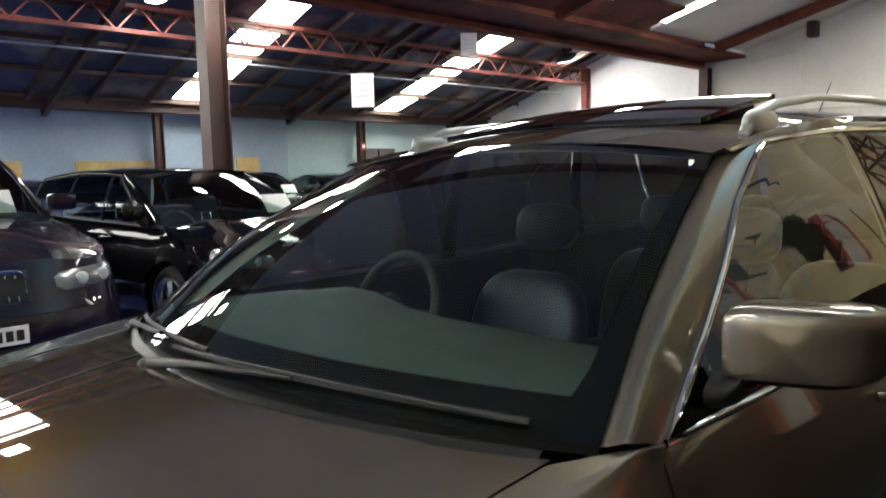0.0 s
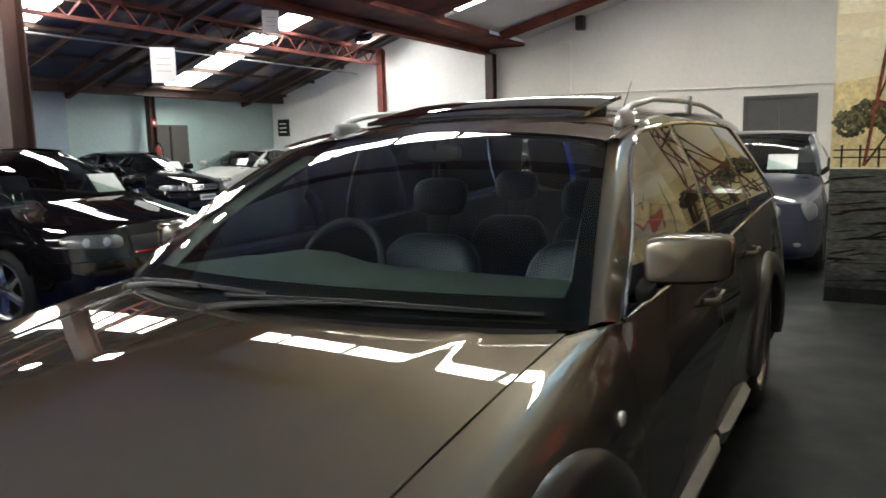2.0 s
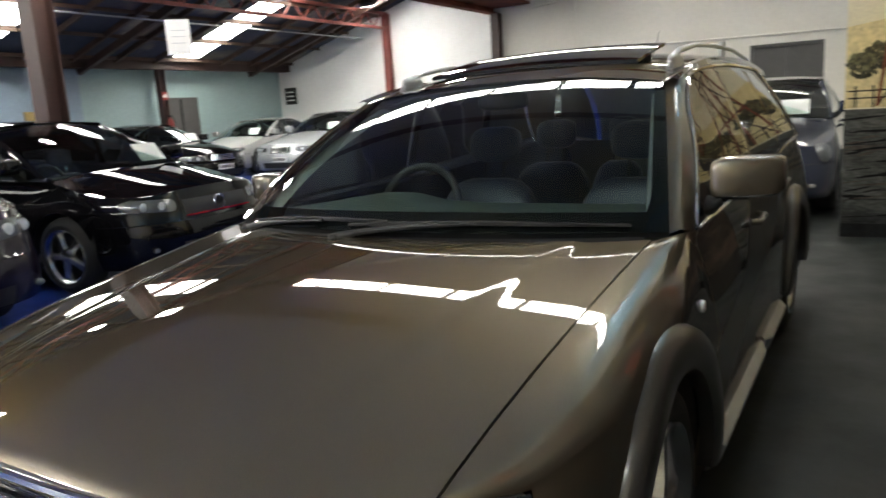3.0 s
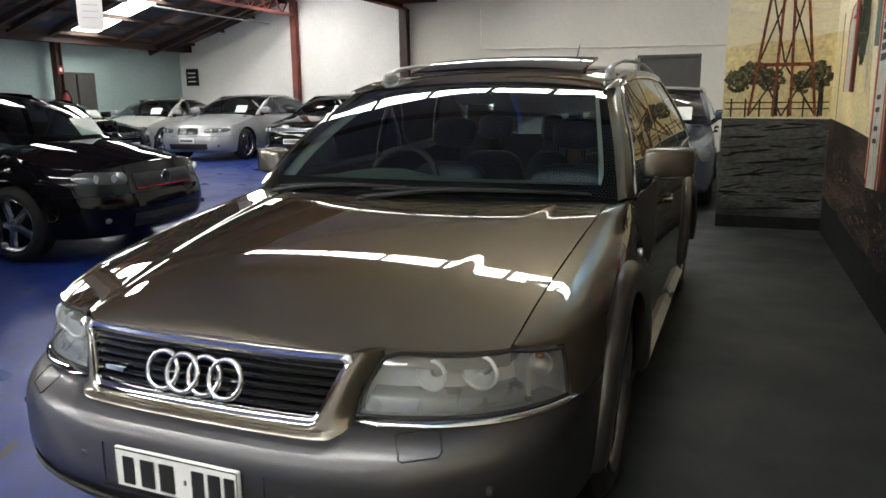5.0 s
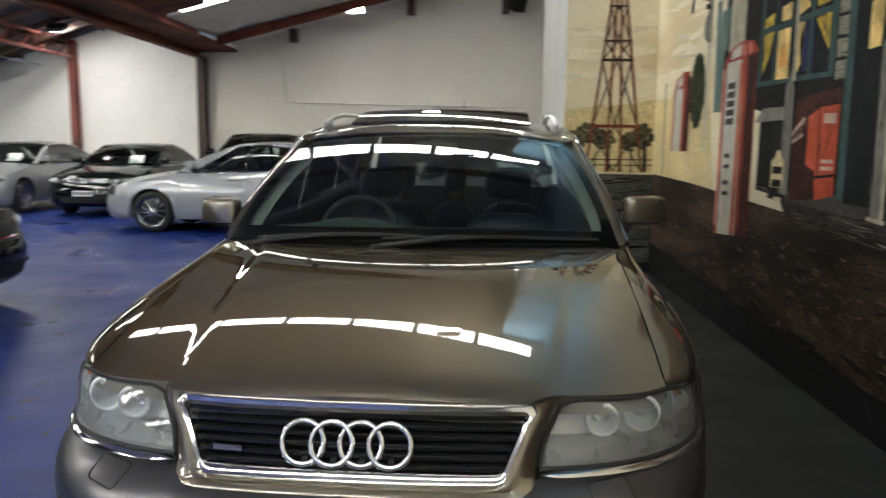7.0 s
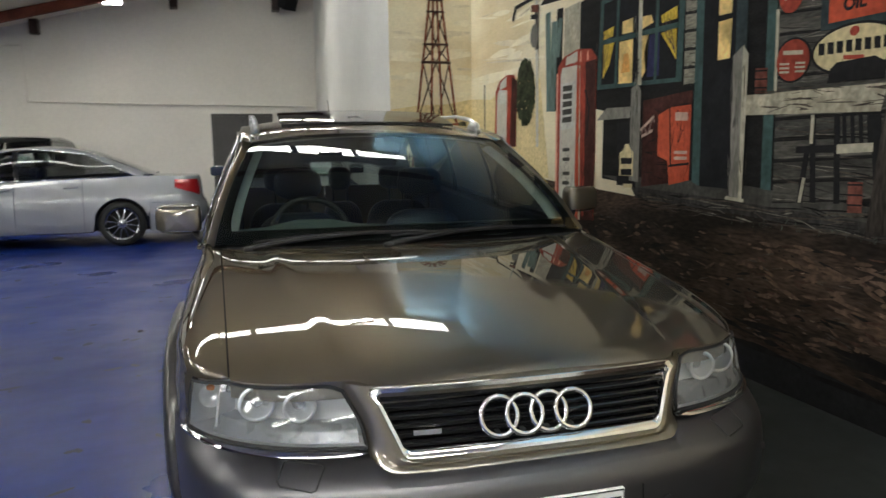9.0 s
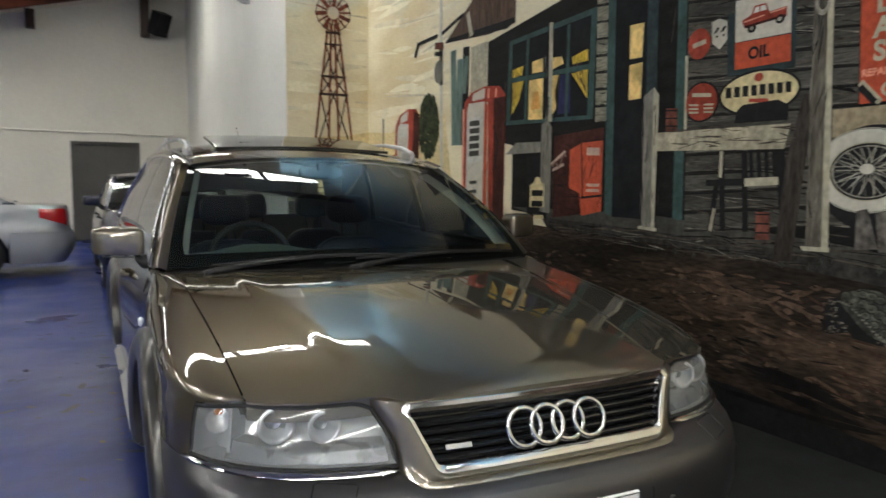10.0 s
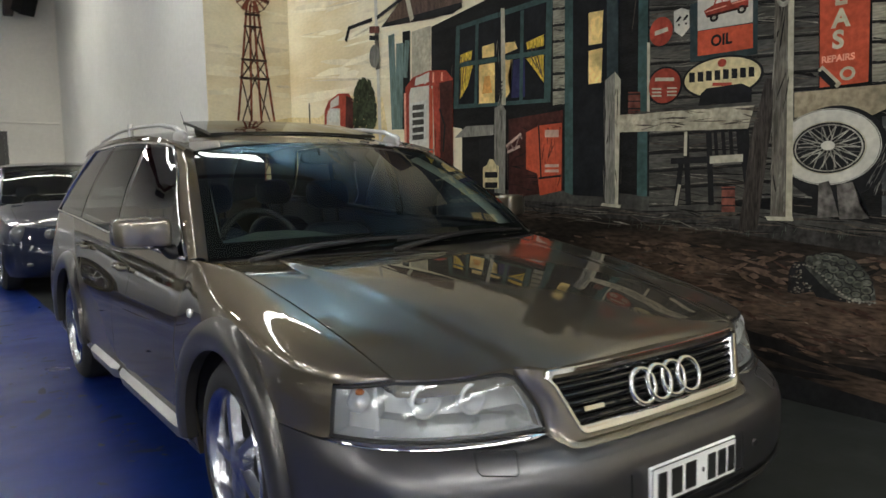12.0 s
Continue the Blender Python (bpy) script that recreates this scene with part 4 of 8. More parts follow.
        # bright strip round the side windows
        pts = [flank(front_y(k / 14), k / 14 * 0.985) for k in range(15)]
        pts += [flank(ya1 + lean + (yd0 - ya1 - lean) * k / 14, 0.985) for k in range(1, 15)]
        pts += [flank(yd0 + (yd1 - yd0) * k / 6, 0.985 - 0.985 * k / 6) for k in range(1, 7)]
        pts += [flank(yd1 + (ya0 - yd1) * k / 16, 0.0) for k in range(1, 16)]
        bm = bmesh.new()
        add_tube(bm, [(g * (q.x + 0.003), q.y, q.z) for q in pts], 0.008 if full else 0.01, 6, close=True)
        part("window_trim", bm, mats["chrome"] if p.get("bright", True) else mats["dark"], car, "bright metal window surround" if p.get("bright", True) else "", smooth=60)
    # rear screen
    bm = bmesh.new()
    rows = []
    for i in range(9):
        t = -1 + 2 * i / 8
        a = Vector((t * (xt - 0.05), yr1, roof_z(yr1) - gh["roof_crown"] * abs(t) ** 2.6))
        b = Vector((t * (W - 0.15), gh["tail_base"], sh.belt(yd1)))
        rows.append([a.lerp(b, k / 6) + Vector((0, 0.02 * math.sin(math.pi * k / 6), 0.015 * math.sin(math.pi * k / 6))) for k in range(7)])
    add_grid(bm, rows)
    part("rear_window", bm, mats["side_glass"], car, smooth=60)
    # rear deck or tailgate
    bm = bmesh.new()
    rows = []
    for i in range(13):
        t = -1 + 2 * i / 12
        row = []
        for k in range(9):
            y = gh["tail_base"] + (p["length"] - 0.05 - gh["tail_base"]) * k / 8
            s = sh.s_at_y(y)
            q = sh.at(s, sh.shoulder(s))
            row.append(Vector((t * q.x, y, q.z + 0.02 * (1 - t * t))))
        rows.append(row)
    add_grid(bm, rows)
    part("boot_lid", bm, body, car, smooth=50)
    # shelf panels that close the belt inside
    for g in (1, -1):
        bm = bmesh.new()
        rows = []
        for k in range(15):
            ys = p["seams"][0] + 0.03 if full else cowl
            y = ys + (gh["tail_base"] - ys) * k / 14
            s = sh.s_at_y(y)
            q = sh.at(s, sh.shoulder(s))
            rows.append([(g * q.x, y, q.z), (g * (q.x - 0.022), y, q.z + 0.028), (g * (q.x - 0.06), y, q.z + 0.015), (g * (q.x - 0.09), y, q.z - 0.25), (g * (q.x - 0.09), y, 0.3)])
        add_grid(bm, rows)
        part("door_lining", bm, mats["cabin"], car, smooth=40)
    bm = bmesh.new()
    add_box(bm, -W + 0.2, W - 0.2, cowl - 0.2, gh["tail_base"], 0.26, 0.30)
    add_box(bm, -W + 0.2, W - 0.2, cowl - 0.22, cowl - 0.18, 0.3, z0 - 0.05)
    part("cabin_floor", bm, mats["cabin"], car)
    bm = bmesh.new()
    rows = []
    for i in range(11):
        t = -1 + 2 * i / 10
        c = cowl - 0.05 + 0.0 * t
        hood = 0.045 * math.exp(-((t * (W - 0.19) + 0.36) / 0.17) ** 2) if full else 0.0
        up = 0.055 if full else 0.0
        rows.append([(t * (W - 0.19), y0 - 0.02 + 0.2 * t * t, z0 - 0.06 + up * 0.5), (t * (W - 0.19), y0 + 0.25 + 0.1 * t * t, z0 - 0.045 + 0.01 * math.sin(3 * t) + up), (t * (W - 0.19), y0 + 0.42, z0 - 0.05 + up + hood),
                     (t * (W - 0.19), y0 + 0.56 + 2 * up, z0 - 0.06 + up + hood), (t * (W - 0.19), y0 + 0.62 + 2 * up, z0 - 0.13 + up), (t * (W - 0.19), y0 + 0.55, z0 - 0.45)])
    add_grid(bm, rows)
    part("dashboard", bm, mats["dash"], car, "dark dashboard", smooth=50)
    # steering wheel and seats
    wx = -0.36
    cs, cr = p.get("cabin_shift", 0.0), p.get("seat_rise", 0.0)
    wy, wz = y0 + 0.66 + cs, z0 - 0.12 + cr * 1.3
    bm = bmesh.new()
    circ = [(wx + 0.185 * math.cos(2 * math.pi * k / 28), wy + 0.07 * math.sin(2 * math.pi * k / 28), wz + 0.172 * math.sin(2 * math.pi * k / 28)) for k in range(28)]
    add_tube(bm, circ, 0.016, 8, close=True)
    for a in (0.1, math.pi - 0.1, -math.pi / 2):
        add_tube(bm, [(wx + 0.05 * math.cos(a), wy - 0.01, wz + 0.05 * math.sin(a)), (wx + 0.18 * math.cos(a), wy + 0.07 * math.sin(a), wz + 0.168 * math.sin(a))], 0.014, 6)
    add_lathe(bm, [(0.0005, -0.02), (0.06, -0.015), (0.065, 0.01), (0.0005, 0.02)], "y", 16, (wx, wy - 0.015, wz))
    part("steering_wheel", bm, mats["dark"], car, "black steering wheel", smooth=50)
    seats = [(-0.36, y0 + 1.25 + cs, 0.26), (0.36, y0 + 1.25 + cs, 0.26)] + ([(-0.4, y0 + 2.15 + cs, 0.24), (0.4, y0 + 2.15 + cs, 0.24), (0.0, y0 + 2.17 + cs, 0.15)] if gh["rear_seats"] else [])
    for sx, sy, hw in seats:
        bm = bmesh.new()
        add_cushion(bm, (sx, sy, 0.62 + cr), hw, 0.07, 0.30, 0.25, 12)
        seat = part("seat", bm, mats["seat"], car, "dark leather seat", smooth=60)
        bm = bmesh.new()
        add_cushion(bm, (sx, sy - 0.3, 0.45 + cr), hw, 0.28, 0.09, 0.0, 0)
        part("seat_cushion", bm, mats["seat"], seat, smooth=60)
        bm = bmesh.new()
        add_cushion(bm, (sx, sy + 0.145, 1.075 + cr), hw * 0.52, 0.045, 0.085, 0.15, 0)
        part("headrest", bm, mats["seat"], seat, smooth=60)
        for d in (-0.05, 0.05):
            bm = bmesh.new()
            add_tube(bm, [(sx + d, sy + 0.11, 0.9 + cr), (sx + d, sy + 0.14, 1.03 + cr)], 0.007, 6)
            part("headrest_post", bm, mats["dark"] if full else mats["chrome"], seat)
    # lining under the roof
    bm = bmesh.new()
    add_grid(bm, [[r - Vector((0, 0, 0.02)) for r in row] for row in rows_of_roof(xt, yr0, yr1, roof_z, gh)])
    part("headlining", bm, mats["lining"], car, smooth=60)
    # door mirrors
    for g in (1, -1):
        mx, my, mz = p["mirror"]
        if full:
            estate_mirror(car, g, mx, my, mz - (0.03 if g < 0 else 0.0), mats)
        bm = bmesh.new()
        add_cushion(bm, (g * mx, my, mz), 0.100, 0.07, 0.066, 0.0, 0, power=5.0)
        mir = None if full else part("door_mirror", bm, body, car, "door mirror housing in body colour", smooth=60)
        if not full:
            bm = bmesh.new()
            ngon_prism(bm, [(-0.088, -0.052), (0.088, -0.052), (0.09, 0.045), (-0.08, 0.05)], my + 0.066, my + 0.073, lambda u, v, d: (g * mx + u, d, mz + v))
            part("mirror_glass", bm, mats["mirror"], mir, "mirror glass")
            bm = bmesh.new()
            add_beam(bm, (g * (mx - 0.08), my + 0.0, mz - 0.055), (g * (W - 0.10), my + 0.02, sh.belt(my) + 0.02), 0.09, 0.045)
            part("mirror_foot", bm, mats["dark"], mir, "black mirror foot")
        # handles
        for yh in gh["handles"]:
            s = sh.s_at_y(yh)
            zh = sh.belt(yh) - 0.12
            q = [sh.at(sh.s_at_y(yh + d), zh + dz, o) for d, dz, o in ((-0.09, 0, 0.0), (-0.07, 0, 0.03), (0.07, 0.006, 0.03), (0.09, 0.006, 0.0))]
            bm = bmesh.new()
            add_tube(bm, [(g * v.x, v.y, v.z) for v in q], 0.012, 8)
            part("door_handle", bm, body, car, smooth=60)
    return car, sh


def estate_mirror(car, g, mx, my, mz, mats):
    """A large squarish door mirror: painted shell, dark lower edge, glass and foot; its outer end is swept back."""
    def place(u, d, v):
        """u outwards, d backwards, v up, from the middle of the shell."""
        return Vector((g * (mx + u), my + d + 0.42 * u + 0.5 * max(0.0, u) ** 2, mz + v * (1 - 0.5 * max(0.0, u))))

    def shell(depths, half_u, half_v, low, power):
        rings = []
        for d, k in depths:
            ring = []
            for i in range(36):
                a = 2 * math.pi * i / 36
                c, w = math.cos(a), math.sin(a)
                ring.append(place(half_u * k * math.copysign(abs(c) ** (2 / power), c), d, max(low, half_v * (k ** 0.55 if k > 0.1 else k) * math.copysign(abs(w) ** (2 / power), w))))
            rings.append(ring)
        return rings

    bm = bmesh.new()
    rings = shell(((0.045, 0.97), (0.04, 1.0), (0.01, 1.0), (-0.02, 0.985), (-0.04, 0.94), (-0.052, 0.86), (-0.060, 0.72), (-0.064, 0.4), (-0.0655, 0.003)), 0.097, 0.064, -0.046, 5.5)
    add_grid(bm, [r + r[:1] for r in rings])
    bmesh.ops.remove_doubles(bm, verts=bm.verts, dist=1e-6)
    mir = part("door_mirror", bm, mats["paint"], car, "squarish door mirror housing in body colour", smooth=50)
    bm = bmesh.new()
    rings = shell(((0.043, 0.95), (0.0, 0.96), (-0.03, 0.93), (-0.042, 0.86)), 0.094, 0.062, -0.062, 5.0)
    add_grid(bm, [[Vector((q.x, q.y, min(q.z, mz - 0.030))) for q in r + r[:1]] for r in rings])
    part("mirror_edge", bm, mats["dark"], mir, "black lower edge of the mirror", smooth=50)
    bm = bmesh.new()
    ngon_prism(bm, [(-0.088, -0.050), (0.084, -0.048), (0.086, 0.048), (-0.086, 0.055)], 0.040, 0.044, lambda u, v, d: place(u, d, v))
    part("mirror_glass", bm, mats["mirror"], mir, "mirror glass")
    bm = bmesh.new()
    rows = []
    for k in range(7):
        f = k / 6
        c = Vector((g * 0.842, my - 0.055, mz - 0.075)).lerp(place(-0.06, -0.005, -0.052), f) + Vector((0, 0, -0.012 * math.sin(math.pi * f)))
        h, w = 0.030 * (1 - f) + 0.018 * f, 0.055 * (1 - f) + 0.045 * f
        rows.append([c + Vector((0, w * math.cos(a), h * math.sin(a))) for a in [2 * math.pi * i / 16 for i in range(17)]])
    add_grid(bm, rows)
    part("mirror_foot", bm, mats["dark"], mir, "black mirror foot", smooth=60)


def rows_of_roof(xt, yr0, yr1, roof_z, gh):
    return [[Vector(((-1 + 2 * i / 8) * (xt - 0.05), yr0 + 0.12 * (-1 + 2 * i / 8) ** 2 + (yr1 - yr0 - 0.12 * (-1 + 2 * i / 8) ** 2) * k / 8, roof_z(yr0 + (yr1 - yr0) * k / 8) - gh["roof_crown"] * abs(-1 + 2 * i / 8) ** 2.6)) for k in range(9)] for i in range(9)]


def add_cushion(bm, c, hx, hy, hz, lean, ribs, power=3.2, seg=20):
    """A rounded pad, a superellipsoid; lean tips it backwards."""
    rings = []
    for i in range(1, 12):
        v = -math.pi / 2 + math.pi * i / 12
        ring = []
        for k in range(seg):
            u = 2 * math.pi * k / seg

            def e(val):
                return math.copysign(abs(val) ** (2 / power), val)
            x, y, z = hx * e(math.cos(v)) * e(math.cos(u)), hy * e(math.cos(v)) * e(math.sin(u)), hz * e(math.sin(v))
            ring.append(bm.verts.new((c[0] + x, c[1] + y + lean * z, c[2] + z)))
        rings.append(ring)
    for a, b in zip(rings, rings[1:]):
        for k in range(seg):
            bm.faces.new((a[k], a[(k + 1) % seg], b[(k + 1) % seg], b[k]))
    bm.faces.new(rings[0][::-1])
    bm.faces.new(rings[-1])


def generic(L, W, H, zf, zc, cowl, **more):
    """Measures of an ordinary car from a few sizes."""
    sedan = more.pop("sedan", True)
    ya = more.pop("axle", 0.86)
    wb = more.pop("wheelbase", 2.75)
    R = more.pop("tyre", 0.325)
    roof_f = cowl + more.pop("screen_run", 0.80)
    rear = more.pop("roof_end", L - (1.48 if sedan else 0.45))
    tail = L - (0.66 if sedan else 0.12)
    mid = (roof_f + rear) / 2
    top = more.pop("bumper", 0.56)
    p = dict(W=W, length=L, nose=0.85, tail=0.5, cowl=cowl, cowl_mid=cowl - 0.17, sill=0.22, hub=R, arch=R + 0.045, axles=(ya, ya + wb), tyre=R, rim=R * 0.70, spokes=7, spoke_width=0.028,
             front=[(0.18, -0.06), (0.25, 0.05), (0.40, 0.10), (0.52, 0.09), (0.62, 0.05), (0.72, 0.02), (0.90, -0.04)],
             flank=[(0.20, -0.05), (0.30, -0.012), (0.42, 0.0), (0.62, 0.002), (0.80, -0.006), (1.1, -0.01)],
             back=[(0.2, -0.05), (0.3, 0.03), (0.45, 0.09), (0.58, 0.07), (0.66, 0.02), (0.9, 0.0), (1.1, -0.05)],
             spine=[(-0.05, zf - 0.03), (0.05, zf + 0.03), (0.4, zf + (zc - zf) * 0.52), (cowl - 0.1, zc), (cowl + 0.1, zc + 0.01)],
             belt=[(cowl - 0.1, zc - 0.05), (cowl + 0.5, zc - 0.04), (L - 1.4, zc + 0.0), (L - 0.9, zc + 0.02), (L, zc + 0.0)],
             drop=0.10, drop_fall=0.04, crease=(0.42, 0.12), bulge=0.012, bumper_top=lambda s: top, lamp_in=W * 0.5, lamp_out=W * 0.93,
             seams=(cowl + 0.03, cowl + 1.08, cowl + 1.95), grille=(0.3,), nose_panels=[(-W * 0.93, W * 0.93)], bonnet_t=0.86, mirror=(W + 0.05, cowl + 0.27, zc + 0.09),
             house=dict(base_x=W - 0.09, top_x=W - 0.25, ws_base_z=zc + 0.01, ws_top_y=roof_f, ws_top_z=H - 0.055, roof_end=rear, roof_crown=0.035, tail_base=tail,
                        roof_line=[(roof_f - 0.05, H - 0.06), (roof_f + 0.1, H - 0.035), (mid, H), (rear - 0.3, H - 0.03), (rear, H - (0.085 if sedan else 0.06))],
                        win_top=[(roof_f, H - 0.085), (mid, H - 0.055), (rear, H - (0.14 if sedan else 0.11))],
                        dlo=(cowl + 0.26, roof_f + 0.14, rear - 0.05, rear + 0.55 if sedan else rear + 0.05), cuts_belt=(cowl + 1.12,) if sedan else (cowl + 1.12, cowl + 1.95),
                        cuts_top=(cowl + 1.10,) if sedan else (cowl + 1.10, cowl + 1.85), handles=(cowl + 0.93, cowl + 1.8), rear_seats=False))
    p.update(more)
    return p


def dress_nose(car, sh, p, grille_kind, lamp=(0.5, 0.93, 0.60, 0.73), round_lamps=0, plate=True, grille=(0.3, 0.60, 0.72), card=True, stripe=None):
    """Lamps, grille, plate and windscreen card of a parked car."""
    W = p["W"]

    def on(x, z, off=0.0):
        return sh.at((1 if x >= 0 else -1) * sh.s_at_x(abs(x)), z, off)

    def patch(x0, x1, z0, z1, off, nx=10, nz=4):
        bm = bmesh.new()
        rows = [[on(x0 + (x1 - x0) * i / nx, z0 + (z1 - z0) * j / nz, off + (0.012 if 0 < j < nz and 0 < i < nx else 0)) for j in range(nz + 1)] for i in range(nx + 1)]
        add_skin(bm, rows, 0.03)
        return bm

    for g in (1, -1):
        a, b, z0, z1 = lamp
        if round_lamps:
            ob = empty("headlamp")
            ob.parent = car
            for x, r in ((a * W + 0.07, 0.062), (b * W - 0.10, 0.095)):
                q = on(g * x, (z0 + z1) / 2, 0.012)
                bm = bmesh.new()
                add_cushion(bm, (q.x, q.y + 0.03, q.z), r, 0.045, r * 1.05, 0.0, 0, 2.0, 24)
                part("round_lens", bm, M_lamp_far, ob, "round headlamp lens", smooth=60)
        else:
            bm = bmesh.new()
            rows = []
            for i in range(15):
                f = i / 14
                end = max(0.0, 1 - f / 0.12) ** 2 + max(0.0, (f - 0.85) / 0.15) ** 2
                zl, zh = z0 + (z1 - z0) * (0.06 + 0.20 * f + 0.24 * end), z1 - (z1 - z0) * (0.16 * (1 - f) + 0.20 * end)
                rows.append([on(g * W * (a + (b - a) * f), zl + (zh - zl) * j / 6, 0.004 + 0.012 * math.sin(math.pi * j / 6) * min(1, 6 * f, 6 * (1 - f))) for j in range(7)])
            add_skin(bm, rows, 0.03)
            ob = part("headlamp", bm, M_lamp_far, car, "smoky headlamp with bright reflectors", smooth=50)
            for f in (0.33, 0.66):
                q = on(g * W * (a + (b - a) * f), z0 + (z1 - z0) * (0.47 + 0.08 * f), 0.018)
                r = (z1 - z0) * 0.27
                bm = bmesh.new()
                add_lathe(bm, [(r, 0.0), (r * 0.8, -0.008), (r * 0.4, -0.012), (0.0005, -0.013)], "y", 18, tuple(q))
                part("lamp_reflector", bm, M_lamp_bowl, ob, "bright lamp reflector", smooth=60)
    gx, g0, g1 = grille
    gr = part("grille", patch(-gx, gx, g0, g1, 0.006, 14), M_dark, car, "dark grille", smooth=50)
    if grille_kind == "kidney":
        for g in (1, -1):
            bm = bmesh.new()
            c = on(g * 0.115, (g0 + g1) / 2, 0.02)
            add_tube(bm, [(c.x + 0.10 * math.copysign(abs(math.cos(t)) ** 0.5, math.cos(t)), c.y, c.z + (g1 - g0) * 0.52 * math.copysign(abs(math.sin(t)) ** 0.5, math.sin(t))) for t in [2 * math.pi * i / 28 for i in range(28)]], 0.011, 6, close=True)
            part("grille_frame", bm, M_chrome, gr, "chrome kidney-shaped grille frame", smooth=60)
            for k in range(7):
                bm = bmesh.new()
                x = g * 0.115 - 0.08 + 0.16 * k / 6
                add_tube(bm, [on(x, g0 + 0.008, 0.014), on(x, g1 - 0.008, 0.014)], 0.004, 4)
                part("grille_bar", bm, M_chrome if k % 2 else M_black, gr)
    elif grille_kind == "bars":
        for k in range(4):
            bm = bmesh.new()
            z = g0 + (g1 - g0) * (k + 0.5) / 4
            add_tube(bm, [on(-gx + 2 * gx * i / 10, z, 0.016) for i in range(11)], 0.008, 6)
            part("grille_bar", bm, M_chrome, gr, "chrome grille bar", smooth=60)
    elif grille_kind == "badge":
        c = on(0.0, (g0 + g1) / 2, 0.02)
        bm = bmesh.new()
        add_tube(bm, [(c.x + 0.06 * math.cos(t), c.y, c.z + 0.06 * math.sin(t)) for t in [2 * math.pi * i / 28 for i in range(28)]], 0.008, 6, close=True)
        part("badge", bm, M_chrome, gr, "round chrome badge", smooth=60)
        for x in (-0.03, 0.0, 0.03):
            bm = bmesh.new()
            add_beam(bm, (c.x + x, c.y, c.z + 0.035), (c.x + x * 0.4, c.y, c.z - 0.035), 0.01, 0.008)
            part("badge_bar", bm, M_chrome, gr)
    if stripe:
        bm = bmesh.new()
        add_tube(bm, [on(-gx + 2 * gx * i / 12, g0 - 0.006, 0.014) for i in range(13)], 0.006, 6)
        part("red_stripe", bm, stripe, gr, "thin red stripe round the grille")
    bm = bmesh.new()
    rows = [[on(-0.5 * W + W * i / 12, z, 0.006) for z in (0.27, 0.33, 0.39)] for i in range(13)]
    add_grid(bm, rows)
    part("air_intake", bm, M_dark, car, "black lower air intake")
    for g in (1, -1):
        q = on(g * W * 0.72, 0.35, 0.01)
        bm = bmesh.new()
        add_cushion(bm, (q.x, q.y, q.z), 0.036, 0.014, 0.022, 0, 0, 2.4)
        part("fog_lamp", bm, M_lamp_far, car, smooth=60)
    if plate:
        q = on(0, 0.46, 0.012)
        bm = bmesh.new()
        add_box(bm, -0.186, 0.186, q.y - 0.006, q.y + 0.01, 0.41, 0.515)
        pl = part("number_plate", bm, M_plate, car, "white number plate with black bars")
        for k in range(6):
            bm = bmesh.new()
            x = -0.14 + 0.056 * k
            add_box(bm, x - 0.02, x + 0.02, q.y - 0.008, q.y - 0.006, 0.432, 0.493)
            part("plate_bar", bm, M_ink, pl)
    if card:
        gh = p["house"]
        bm = bmesh.new()
        y0, z0 = p["cowl_mid"] + 0.20, gh["ws_base_z"] + 0.02
        ngon_prism(bm, [(0.28, 0), (0.58, 0), (0.58, 0.21), (0.28, 0.21)], 0.0, 0.004, lambda u, v, d: (u, y0 + v * 0.62 + d, z0 + v * 0.78))
        part("price_card", bm, M_white_card, car, "white card behind the windscreen")


def tail_lamps(car, sh, p):
    for g in (1, -1):
        bm = bmesh.new()
        n = 8
        s0, s1 = sh.s_at_y(p["length"] - 0.38), sh.s_at_y(p["length"] - 0.05)
        rows = []
        for i in range(n + 1):
            s = s0 + (s1 - s0) * i / n
            f = i / n
            rows.append([Vector((g * q.x, q.y, q.z)) for q in [sh.at(s, 0.70 + 0.13 * (1 - f) + (0.25 - 0.13 * (1 - f)) * j / 4, 0.008 + (0.008 if 0 < j < 4 else 0)) for j in range(5)]])
        add_grid(bm, rows)
        part("tail_lamp", bm, M_red_lens, car, "red tail lamp", smooth=60)

